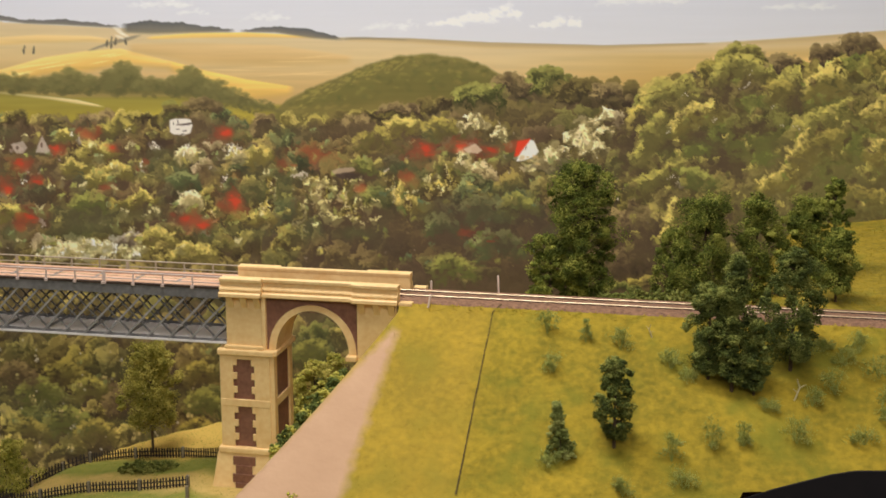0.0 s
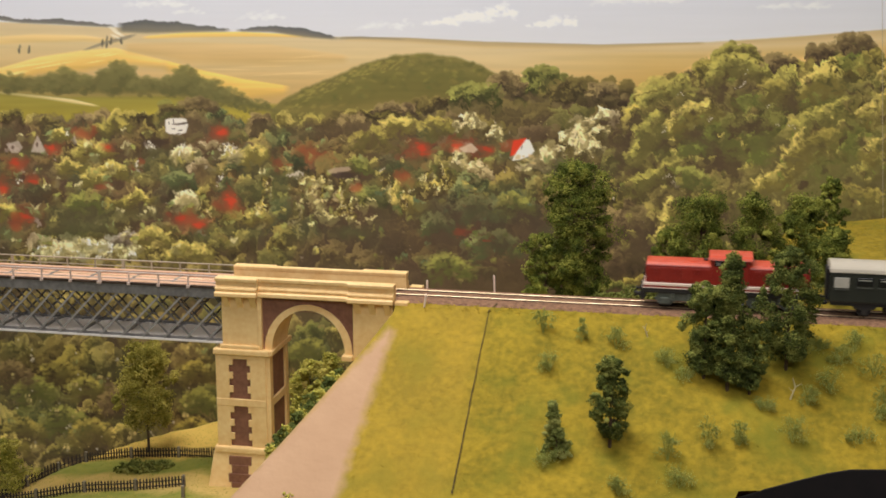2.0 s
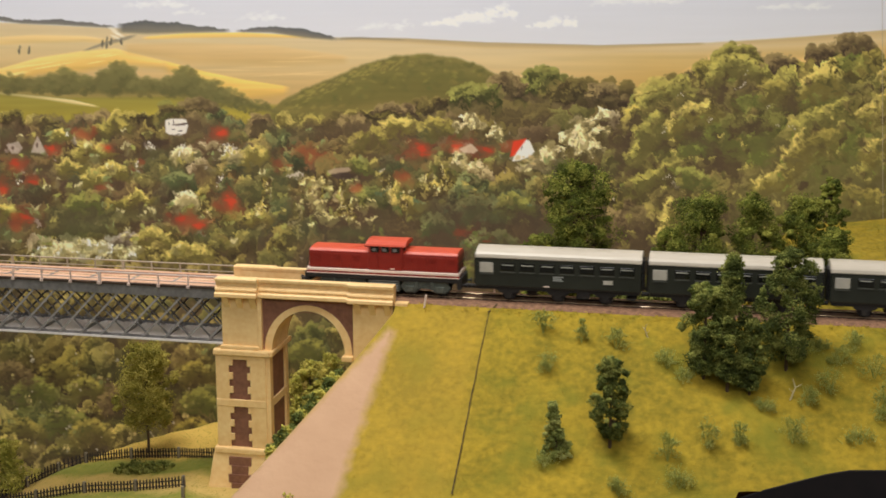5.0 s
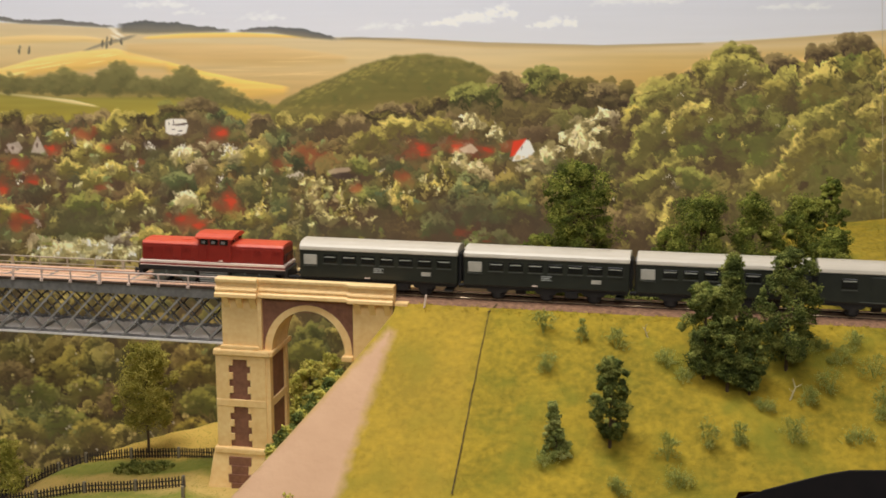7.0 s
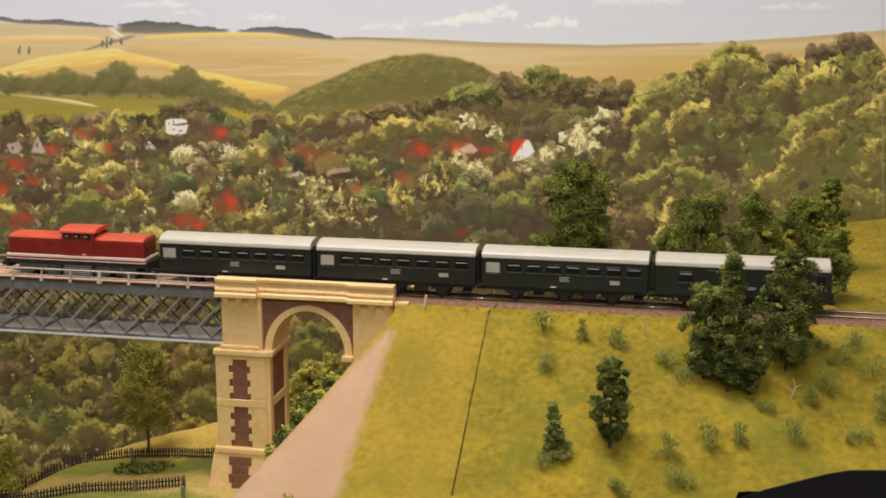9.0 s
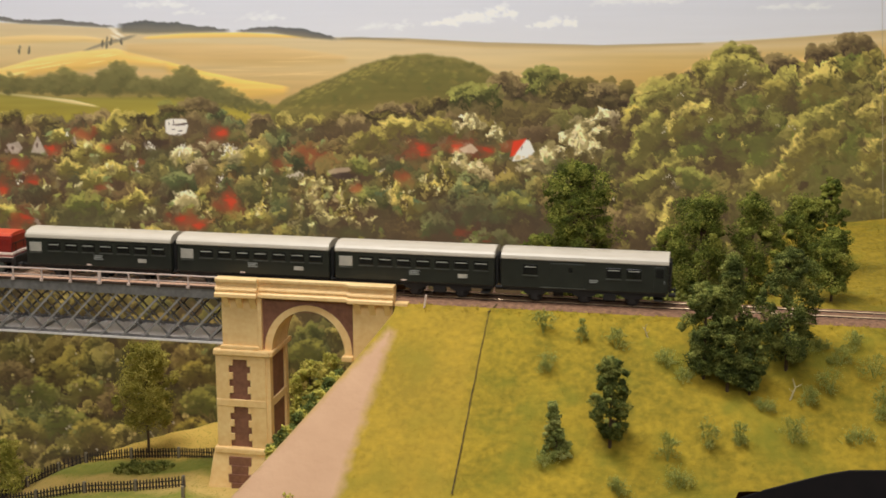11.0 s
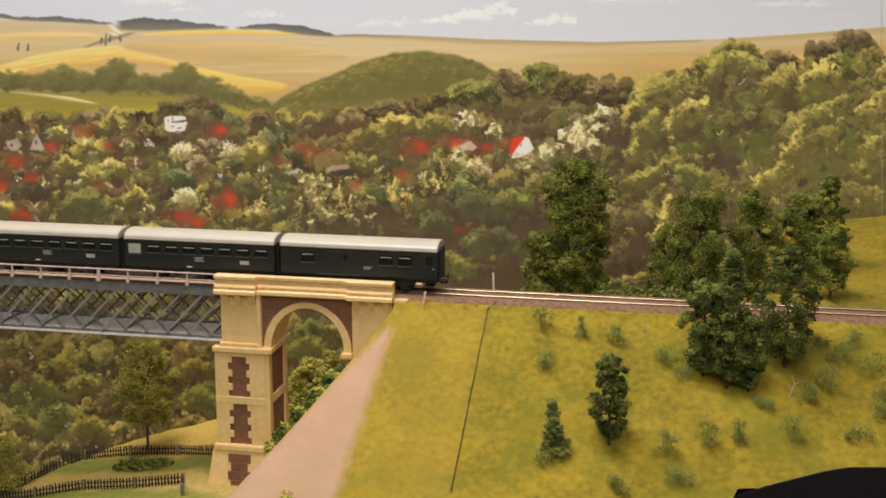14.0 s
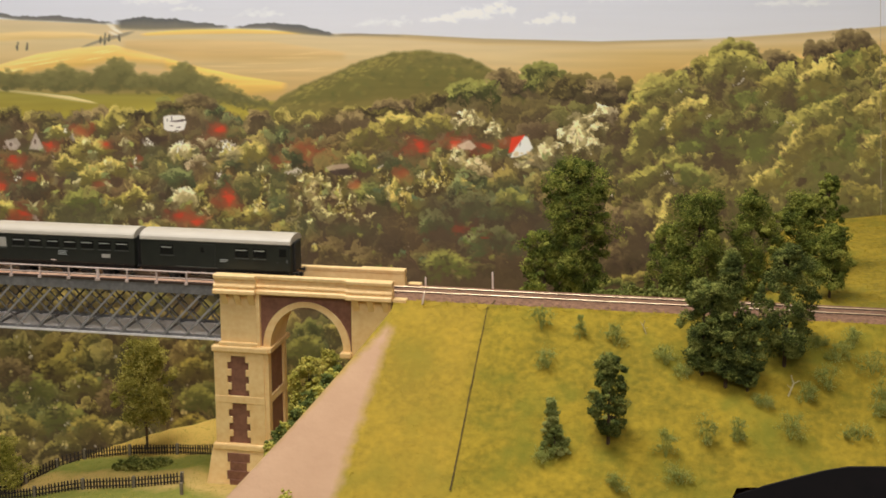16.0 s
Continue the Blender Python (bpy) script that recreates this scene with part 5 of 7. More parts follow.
# woods low in the valley, seen under the bridge and through the arch
trees_at([(95, 640, 50, 46, "d"), (170, 640, 36, 50, "o"), (60, 700, 50, 40, "n"), (110, 720, 46, 40, "g"), (20, 660, 40, 36, "d"), (200, 720, 40, 40, "n"), (150, 790, 50, 30, "d"), (340, 660, 36, 46, "d"), (360, 720, 30, 26, "g"), (330, 740, 26, 16, "d")])
trees_at([(545, 600, 36, 36, "g"), (570, 640, 40, 26, "b"), (520, 640, 30, 34, "o"), (540, 690, 36, 26, "y"), (490, 700, 30, 40, "d"), (590, 600, 26, 16, "y"), (500, 760, 40, 40, "d")])
for u, v, w, h in ((838, 216, 15, 16), (812, 228, 9, 8), (880, 240, 9, 13), (1072, 215, 18, 18), (1030, 225, 22, 16), (1012, 250, 18, 14), (1050, 246, 24, 14), (1045, 268, 22, 10), (962, 288, 22, 12), (940, 296, 20, 8), (985, 275, 16, 10)):
    items.append((v + h * 0.5 + 16, painted_crown, (u, v, w * 1.1, h * 1.15, "c")))
for u, v, w, h in ((75, 442, 28, 14), (120, 438, 24, 12), (150, 446, 26, 12), (208, 440, 22, 15), (232, 430, 14, 10), (100, 456, 40, 9), (238, 452, 18, 10), (180, 456, 30, 8)):
    items.append((v + h * 0.5 + 30, painted_crown, (u, v - 5, w * 1.05, h * 1.4, "w" if 200 < u < 235 else "c")))
for u, v, w, h in ((560, 340, 12, 34), (582, 335, 8, 26), (605, 356, 12, 36), (475, 345, 12, 30), (545, 330, 8, 22), (620, 350, 6, 22), (515, 390, 8, 20), (765, 322, 10, 26), (795, 312, 10, 28), (690, 335, 9, 24), (460, 380, 10, 26), (530, 395, 9, 22), (370, 375, 7, 20)):
    items.append((v + h * 0.6, painted_tall, (u, v, w * 1.5, h * 1.05, "y")))
trees_at([(228, 258, 26, 13, "y"), (118, 285, 20, 12, "y"), (165, 306, 24, 13, "y"), (105, 236, 12, 9, "y"), (340, 272, 18, 14, "c"), (310, 310, 20, 12, "b"), (380, 262, 14, 12, "c"), (452, 272, 16, 14, "y"), (420, 300, 22, 20, "b"), (355, 300, 20, 14, "c"), (12, 300, 14, 14, "o")])
trees_at([(230, 350, 14, 26, "y"), (250, 330, 24, 18, "y"), (150, 345, 24, 18, "g"), (60, 350, 22, 20, "b"), (120, 385, 30, 12, "y"), (300, 350, 22, 24, "b"), (365, 350, 14, 20, "y"), (330, 360, 14, 14, "c"), (20, 365, 16, 14, "y"), (440, 350, 18, 30, "y"), (490, 380, 20, 24, "b")])
trees_at([(640, 290, 18, 18, "y"), (660, 350, 26, 20, "g"), (735, 380, 26, 22, "g"), (820, 350, 24, 20, "b"), (890, 330, 26, 22, "o"), (940, 340, 26, 22, "y"), (700, 420, 24, 24, "o"), (560, 400, 26, 22, "b"), (600, 410, 22, 20, "g"), (500, 430, 24, 24, "o"), (560, 445, 20, 24, "y"), (640, 455, 26, 18, "y")])
trees_at([(30, 630, 40, 40, "y"), (130, 660, 40, 44, "o"), (190, 650, 30, 50, "y"), (70, 730, 46, 36, "g"), (150, 740, 40, 36, "y"), (350, 640, 32, 50, "y"), (310, 690, 30, 40, "o"), (230, 780, 40, 30, "y"), (20, 760, 40, 50, "y"), (110, 800, 46, 26, "o"), (370, 700, 30, 30, "g")])
# village roofs and gables
for u, v, w, h, l in ((30, 296, 20, 10, 4), (55, 322, 18, 8, 6), (100, 264, 14, 10, 0), (4, 336, 12, 14, 0), (42, 384, 24, 12, -8), (150, 240, 20, 9, 5), (190, 268, 14, 7, 3), (392, 238, 16, 10, 0), (402, 358, 16, 18, 0), (335, 388, 30, 10, 6), (350, 402, 16, 6, 0)):
    items.append((v + 22, painted_roof, (u, v, w, h, l)))
for u, v, w, h, l in ((484, 298, 9, 8, 0), (545, 272, 26, 12, 0), (740, 268, 16, 13, 0), (760, 262, 12, 7, 0), (815, 256, 22, 9, 3), (852, 266, 18, 6, 0), (712, 314, 16, 8, 0), (628, 330, 10, 6, 0), (822, 404, 9, 6, 0), (240, 296, 8, 7, 0), (176, 330, 12, 6, 0), (470, 322, 8, 6, 0), (865, 422, 14, 5, 0)):
    items.append((v + 22, painted_roof, (u, v, w, h, l)))
for u, v, w, h, rl, n in ((24, 262, 14, 11, 0, 2), (66, 254, 12, 13, 0, 2), (136, 246, 7, 12, 0, 1), (922, 264, 20, 20, 26, 1), (522, 308, 20, 9, 0, 0), (246, 300, 5, 12, 0, 0), (398, 322, 6, 8, 0, 1), (3, 346, 8, 9, 0, 1), (820, 262, 14, 8, 0, 0), (680, 298, 8, 5, 0, 0), (360, 412, 10, 6, 0, 0), (64, 398, 6, 8, 0, 1)):
    items.append((v + h + 14, painted_house, (u, v, w, h, rl, n)))
for u, v in ((404, 262), (412, 268), (262, 256), (272, 258), (325, 265), (318, 272), (392, 316), (50, 312), (36, 322), (1195, 325), (210, 640), (240, 700), (120, 760), (50, 640)):
    items.append((v + 30, painted_tree, (u, v, 6, 7, "w", 1.0, 0.5)))
paint_items()
# drag the wet paint about a little, so that the leaf edges break up
du = 9.0 * vnoise(34, 26) + 5.0 * vnoise(15, 13) + 3.0 * vnoise(7, 6) + 1.6 * vnoise(3.4, 3.2)
dv = 7.0 * vnoise(26, 34) + 4.5 * vnoise(14, 15) + 2.6 * vnoise(6, 6) + 1.6 * vnoise(3.2, 3.4)
woods = np.clip((CV[:, None] - np.interp(CU, [p[0] for p in FOREST_TOP], [p[1] for p in FOREST_TOP])[None, :] + 26) / 16, 0, 1)
gi = np.clip(np.arange(CW)[None, :] + np.rint(du * woods / CELL).astype(int), 0, CW - 1)
gj = np.clip(np.arange(CH)[:, None] + np.rint(dv * woods / CELL).astype(int), 0, CH - 1)
canvas[:] = canvas[gj, gi]
# deepen the shade and lift the lights of the woods
tone = canvas.mean(2, keepdims=True)
k = woods[:, :, None] * np.clip(1 - np.abs(tone - 100) / 140, 0, 1)
canvas[:] = np.clip(canvas * (1 + 0.0020 * k * (tone - 104)), 20, 245)
for u, v, w, h, key in rims:   # shade on the far side of each crown
    if key not in "cw":
        stamp(u + 0.28 * w, v + 0.38 * h, w * 0.62, h * 0.55, 0.3, rgb((80, 72, 46)), 0.40 if u < 1380 else 0.22, 0.0, 0.5)
for u, v, w, h, key in rims:
    light, mid = rgb(PAL[key][2]) * 1.06, rgb(PAL[key][1])
    for j in range(int(6 + w * 0.55)):
        t = rng.uniform(-3.25, -0.9)
        r = rng.uniform(0.80, 1.04)
        s = rng.uniform(1.2, 2.9)
        g = rng.uniform(0.55, 1.0)
        stamp(u + math.cos(t) * w * r, v + math.sin(t) * h * r, s * 1.5, s * 0.9, rng.uniform(-1.0, 0.3), mid * (1 - g) + light * g, 0.62, 0.55, 0.5)
for i in range(22):
    stamp(rng.uniform(-60, 640), rng.uniform(560, 840), rng.uniform(14, 40), rng.uniform(10, 26), 0, rgb((90, 76, 54)), 0.16, 0.0, 0.4)
for i in range(26):
    stamp(rng.uniform(-60, 1000), rng.uniform(225, 470), rng.uniform(16, 40), rng.uniform(6, 14), 0, rgb((92, 72, 54)), 0.24, 0.0, 0.4)
for i in range(105):   # soft brown and green shade between the gardens
    stamp(rng.uniform(-70, 900), rng.uniform(228, 440), rng.uniform(18, 46), rng.uniform(10, 22), rng.uniform(-0.3, 0.3), rgb((88, 70, 50) if i % 3 else (84, 84, 50)), 0.26, 0.0, 0.5)
for i in range(26):
    stamp(rng.uniform(1080, 1620), rng.uniform(170, 440), rng.uniform(12, 30), rng.uniform(14, 34), 0.4, rgb((84, 74, 52)), 0.34, 0.0, 0.4)
for u, v, r in ((1140, 440, 60), (1100, 400, 44), (1085, 470, 40), (930, 440, 50), (640, 440, 50), (700, 410, 44), (880, 470, 40), (330, 620, 44), (40, 590, 40), (1160, 500, 40)):
    stamp(u, v, r, r * 0.7, 0, rgb((84, 68, 52)), 0.40, 0.0, 0.3)
# loose leaf flecks, lights and accents over the woods
for i in range(900):
    u, v = rng.uniform(-60, 1620), rng.uniform(215, 470)
    if v < np.interp(u, [p[0] for p in FOREST_TOP], [p[1] for p in FOREST_TOP]) + 14:
        continue
    pick = rng.uniform()
    c = (214, 196, 128) if pick < 0.22 else (160, 148, 76) if pick < 0.55 else (66, 52, 38) if pick < 0.85 else (226, 214, 190)
    s = rng.uniform(0.9, 2.0)
    stamp(u, v, s * rng.uniform(1.0, 2.2), s, rng.uniform(-1.2, 1.2), rgb(c), 0.5, 0.5, 0.4)
for i in range(420):
    u, v = rng.uniform(-60, 660), rng.uniform(560, 850)
    pick = rng.uniform()
    c = (212, 194, 120) if pick < 0.4 else (158, 146, 76) if pick < 0.7 else (62, 50, 38) if pick < 0.85 else (214, 208, 196)
    s = rng.uniform(0.9, 2.2)
    stamp(u, v, s * rng.uniform(0.8, 1.4), s * rng.uniform(1.0, 2.0), rng.uniform(-0.6, 0.6), rgb(c), 0.5, 0.5, 0.4)
for u, v, w, h in ((30, 294, 18, 14), (55, 317, 16, 12), (100, 263, 16, 14), (137, 234, 18, 10), (195, 263, 12, 10), (393, 237, 15, 12), (409, 359, 19, 22), (336, 394, 34, 13), (42, 375, 18, 12), (492, 295, 8, 11), (179, 332, 12, 8), (748, 264, 15, 12), (815, 258, 24, 10), (630, 334, 9, 9), (540, 270, 30, 14), (712, 314, 18, 12)):
    stamp(u, v, w * 1.2, h * 1.2, rng.uniform(-0.3, 0.3), rgb((160, 76, 50)), 0.34, 0.0, 0.5)     # reds rubbed into the greens round them


def glaze(mask, colour, opacity):
    a = np.clip(mask, 0, 1)[:, :, None] * opacity
    canvas[:] = canvas + (rgb(colour) - canvas) * a


def window_of(u0, u1, v0, v1, soft=40):
    """A soft-edged field of the canvas."""
    a = np.clip((CU - u0) / soft, 0, 1) * np.clip((u1 - CU) / soft, 0, 1)
    b = np.clip((CV - v0) / soft, 0, 1) * np.clip((v1 - CV) / soft, 0, 1)
    return b[:, None] * a[None, :]


def ridge(points, key, depth=46.0, strength=1.0):
    """The lit upper edge of a crown: leafy highlights along a line, the foliage falling into shade below it."""
    dark, mid, light = (rgb(c) for c in PAL[key])
    p = np.array(points, float)
    run = np.concatenate([[0], np.cumsum(np.hypot(*np.diff(p, axis=0).T))])
    n = max(3, int(run[-1] / 3.0))
    us, vs_ = np.interp(np.linspace(0, run[-1], n), run, p[:, 0]), np.interp(np.linspace(0, run[-1], n), run, p[:, 1])
    for k in range(n * 5):            # body, darker downwards
        i = int(rng.integers(0, n))
        d = rng.uniform(0.05, 1) ** 0.8
        c = mid * (1 - d) * 1.04 + (dark * 0.6 + mid * 0.4) * d
        r0 = rng.uniform(5, 10)
        stamp(us[i] + rng.uniform(-6, 12) + d * 8, vs_[i] + 5 + d * depth, r0 * 1.15, r0 * 0.8, rng.uniform(-0.8, 0.4), c * rng.uniform(0.93, 1.06), 0.34 * (1 - 0.6 * d), 0.25, 0.6)
    for k in range(n * 4):            # lit leaf tufts below the edge
        i = int(rng.integers(0, n))
        d = abs(rng.normal(0, 0.36))
        g = max(0.0, 1 - d * 1.1) * strength
        s0 = rng.uniform(1.8, 4.2)
        stamp(us[i] + rng.normal(0, 5), vs_[i] + 2 + d * depth * 0.6, s0 * 1.3, s0 * 0.85, rng.uniform(-1.0, 0.4), (mid * (1 - g) + light * g) * rng.uniform(0.93, 1.06), 0.42, 0.4, 0.6)
    for k in range(n * 2):            # bright rim
        i = int(rng.integers(0, n))
        s0 = rng.uniform(1.4, 3.2)
        stamp(us[i] + rng.normal(0, 1.8), vs_[i] + abs(rng.normal(0, 5.0)), s0 * 1.4, s0 * 0.9, rng.uniform(-1.0, 0.3), light * rng.uniform(0.88, 1.04), 0.46 * strength, 0.5, 0.5)


# the wooded slope: set the first painting back, then pick out the lit crowns and the dark hollows
slope = window_of(1085, 1800, 120, 470, 36) * np.clip((CV[:, None] - np.interp(CU, [p[0] for p in FOREST_TOP], [p[1] for p in FOREST_TOP])[None, :] - 6) / 24, 0, 1)
glaze(slope * (0.75 + 0.5 * MOTTLE), (98, 88, 54), 0.62)
glaze(slope * np.clip(vnoise(90, 70) * 1.4, 0, 1), (92, 96, 50), 0.55)
glaze(slope * np.clip(vnoise(70, 60) * 1.4, 0, 1), (82, 68, 52), 0.55)
glaze(window_of(1260, 1800, 235, 420, 50), (122, 114, 68), 0.40)
for u, v, a, b in ((1182, 256, 34, 16), (1262, 288, 26, 22), (1330, 226, 34, 20), (1398, 184, 26, 18), (1100, 262, 22, 30), (1120, 300, 26, 16), (1085, 215, 16, 24), (1300, 300, 22, 30), (1140, 430, 60, 40), (1230, 240, 24, 14)):
    stamp(u, v, a, b, 0.0, rgb((80, 65, 50)), 0.62, 0.0, 0.5)
for u, v, a, b in ((1262, 232, 20, 24), (1222, 268, 30, 14), (1345, 280, 30, 16), (1495, 260, 34, 30), (1205, 312, 30, 14), (1500, 110, 30, 20), (1335, 180, 40, 16), (1450, 290, 30, 24)):
    stamp(u, v, a, b, -0.3, rgb((98, 104, 52)), 0.50, 0.1, 0.6)
    leaf_strokes(u, v, a * 0.8, b * 0.8, rgb((98, 104, 52)), rgb((128, 130, 66)), 14, 1.5)
ridge([(1130, 180), (1142, 160), (1162, 140), (1182, 146), (1207, 133), (1227, 140)], "h", 50)
ridge([(1250, 125), (1260, 108), (1282, 96), (1302, 92), (1322, 98), (1337, 108)], "h", 46)
ridge([(1180, 218), (1192, 198), (1214, 182), (1237, 186), (1254, 176)], "y", 36)
ridge([(1110, 268), (1127, 255), (1122, 228), (1137, 218), (1157, 196)], "h", 40)
ridge([(1345, 150), (1365, 138), (1385, 146)], "o", 36)
ridge([(1410, 145), (1432, 130), (1457, 116), (1482, 122)], "y", 52)
ridge([(1397, 215), (1417, 205), (1432, 195), (1462, 188), (1492, 175)], "h", 60)
ridge([(1382, 290), (1387, 262), (1402, 245), (1422, 225)], "y", 56)
ridge([(1337, 320), (1352, 308), (1377, 300)], "y", 34)
ridge([(1112, 325), (1142, 300), (1172, 290), (1192, 282)], "h", 30)
ridge([(1197, 300), (1222, 296), (1252, 305)], "g", 34)
ridge([(1517, 295), (1537, 278), (1554, 270), (1580, 268)], "h", 44)
ridge([(1527, 265), (1544, 248), (1560, 240), (1590, 236)], "y", 30)
ridge([(1522, 190), (1542, 180), (1560, 160), (1590, 150)], "y", 46)
ridge([(1430, 240), (1455, 228), (1480, 232)], "o", 50, 0.7)
ridge([(1164, 410), (1170, 385), (1178, 360), (1192, 352)], "y", 40)
ridge([(1470, 330), (1495, 322), (1520, 330), (1560, 340)], "o", 60, 0.8)
for u, v in ((1203, 172), (1316, 146), (1306, 156), (1324, 134), (1360, 190), (1188, 316), (1180, 314), (1260, 212), (1400, 226), (1170, 228), (1208, 168), (1312, 150)):
    for i in range(3):
        stamp(u + rng.normal(0, 3.5), v + rng.normal(0, 2.5), rng.uniform(1.0, 2.6), rng.uniform(0.9, 1.8), rng.uniform(-0.6, 0.6), rgb((206, 196, 180)), 0.62, 0.5, 0.4)
# the village woods: soft brown shade, then the lit puffs, cream blossom and roofs that stand out of it
vill = window_of(-200, 1010, 205, 445, 30)
glaze(vill * np.clip(0.5 + 0.9 * vnoise(60, 40), 0, 1), (92, 72, 56), 0.44)
glaze(window_of(-200, 330, 200, 445, 60), (92, 70, 56), 0.26)
glaze(window_of(500, 1060, 355, 560, 40), (84, 68, 54), 0.55)
glaze(vill * np.clip(vnoise(44, 36) * 1.3, 0, 1), (84, 88, 56), 0.50)
for u, v, w, key in ((160, 250, 30, "y"), (122, 282, 20, "y"), (195, 290, 22, "y"), (165, 302, 22, "y"), (200, 210, 24, "o"), (100, 232, 12, "y"), (245, 338, 18, "y"), (208, 352, 14, "o"), (10, 362, 18, "y"), (322, 264, 14, "c"), (325, 340, 18, "c"), (445, 262, 20, "y"), (315, 304, 20, "b"), (405, 262, 10, "c"), (150, 342, 24, "g")):
    ridge([(u - w, v + w * 0.45), (u - w * 0.5, v - 2), (u + w * 0.3, v - 3), (u + w, v + w * 0.3)], key, w * 1.0)
for u, v, w, key in ((450, 375, 16, "y"), (655, 228, 30, "o"), (700, 208, 22, "y"), (620, 205, 20, "n"), (775, 210, 30, "o"), (632, 282, 14, "g"), (842, 350, 34, "b"), (905, 345, 26, "g"), (770, 382, 24, "b"), (870, 408, 40, "b"), (790, 452, 34, "g"), (720, 350, 14, "y"), (270, 405, 30, "y"), (330, 432, 34, "y"), (115, 430, 22, "c")):
    ridge([(u - w, v + w * 0.45), (u - w * 0.5, v - 2), (u + w * 0.3, v - 3), (u + w, v + w * 0.3)], key, w * 1.0)
for u, v, w, h in ((606, 350, 9, 36), (572, 330, 8, 22), (757, 322, 10, 18), (787, 312, 9, 26), (714, 356, 9, 20), (683, 324, 6, 14), (622, 372, 8, 20), (470, 345, 9, 34), (360, 372, 7, 18), (812, 276, 14, 14), (836, 218, 10, 18), (808, 226, 7, 8), (886, 238, 8, 12), (968, 272, 16, 14), (1025, 238, 20, 20)):
    painted_tall(u, v, w, h, "c" if v < 300 and u > 800 else "y")


def sprig(u, v, size, light):
    """A tuft of upward leaf fingers, its tips catching the light."""
    mid = light * 0.35 + rgb((104, 96, 58)) * 0.65
    stamp(u, v + size * 0.5, size * 0.9, size * 0.8, 0, mid, 0.45, 0.1, 0.6)
    for i in range(int(rng.integers(4, 9))):
        x = rng.uniform(-0.9, 0.7)
        top = size * (1 - 0.5 * x * x) * rng.uniform(0.5, 1.1)
        stamp(u + x * size, v - top * 0.5, rng.uniform(1.3, 2.3), rng.uniform(2.4, 4.6), rng.uniform(-0.1, 0.5), light * rng.uniform(0.86, 1.08), 0.62, 0.45, 0.5)


for i in range(230):
    u, v = rng.uniform(-60, 1000), rng.uniform(232, 448)
    if u > 600 and (v > 365 or v < 270):
        continue
    light = ((172, 158, 88), (150, 146, 82), (196, 184, 132), (132, 138, 88))[int(rng.integers(0, 4))]
    sprig(u, v, rng.uniform(5, 11), rgb(light))
for i in range(26):
    sprig(rng.uniform(520, 660), rng.uniform(310, 400), rng.uniform(6, 12), rgb((204, 190, 130)))
for i in range(40):
    sprig(rng.uniform(70, 250), rng.uniform(428, 462), rng.uniform(6, 11), rgb((210, 200, 150) if i % 3 else (222, 214, 196)))
for i in range(90):   # lit grass strokes on the round hill's near side
    k = rng.uniform(0, 1)
    u = 520 + 200 * k
    stamp(u, float(np.interp(u, [500, 540, 590, 640, 700, 750], [176, 157, 138, 115, 99, 96])) + 4 + abs(rng.normal(0, 14)), rng.uniform(3, 8), rng.uniform(1.2, 2.4), rng.uniform(-0.7, -0.2), rgb((160, 146, 76)), 0.42, 0.3, 0.5)
for i in range(210):   # leaf tufts and small hollows scattered through the wooded slope
    u = rng.uniform(1095, 1630)
    v = rng.uniform(np.interp(u, [p[0] for p in FOREST_TOP], [p[1] for p in FOREST_TOP]) + 18, 440)
    if i % 5 < 3:
        sprig(u, v, rng.uniform(4, 9), rgb(((146, 136, 72), (120, 122, 62), (172, 158, 86))[i % 3]))
    else:
        stamp(u, v, rng.uniform(5, 13), rng.uniform(4, 9), rng.uniform(-0.5, 0.5), rgb((76, 62, 46)), 0.46, 0.2, 0.6)
for i in range(46):
    sprig(rng.uniform(640, 960), rng.uniform(330, 490), rng.uniform(4, 9), rgb(((106, 112, 62), (126, 120, 66), (98, 108, 74))[i % 3]))
# drag the paint of the woods once more, so that the new tufts break up too
du = 4.5 * vnoise(22, 18) + 3.4 * vnoise(9, 8) + 2.2 * vnoise(4, 3.6)
dv = 4.0 * vnoise(18, 22) + 3.4 * vnoise(8, 9) + 2.2 * vnoise(3.6, 4)
soft_woods = woods * np.clip((470 - CV[:, None]) / 30, 0, 1)
gi = np.clip(np.arange(CW)[None, :] + np.rint(du * soft_woods / CELL).astype(int), 0, CW - 1)
gj = np.clip(np.arange(CH)[:, None] + np.rint(dv * soft_woods / CELL).astype(int), 0, CH - 1)
canvas[:] = canvas[gj, gi]
for u, v, w, h in ((92, 264, 14, 7), (30, 292, 13, 9), (58, 320, 13, 7), (6, 336, 9, 11), (42, 386, 22, 9), (30, 404, 9, 6), (140, 238, 16, 6), (192, 262, 12, 6), (392, 236, 12, 7), (410, 356, 16, 18), (330, 390, 18, 8), (352, 398, 14, 8), (748, 266, 14, 12), (808, 260, 13, 9), (860, 265, 16, 5), (630, 334, 9, 5)):
    for i in range(int(6 + w * h / 12)):
        stamp(u + rng.uniform(-0.8, 0.8) * w, v + rng.uniform(-0.8, 0.8) * h, rng.uniform(4, 8), rng.uniform(3, 6), rng.uniform(-0.5, 0.5), rgb((192, 72, 48)) * rng.uniform(0.82, 1.06), 0.26, 0.0, 0.3)
for u, v, w, h in ((718, 312, 9, 8), (812, 412, 12, 8), (860, 427, 12, 2), (300, 380, 6, 4), (250, 286, 6, 6), (180, 332, 10, 5), (512, 292, 10, 3)):
    stamp(u, v, w, h, 0.1, rgb((160, 62, 44)), 0.55, 0.1, 0.5)
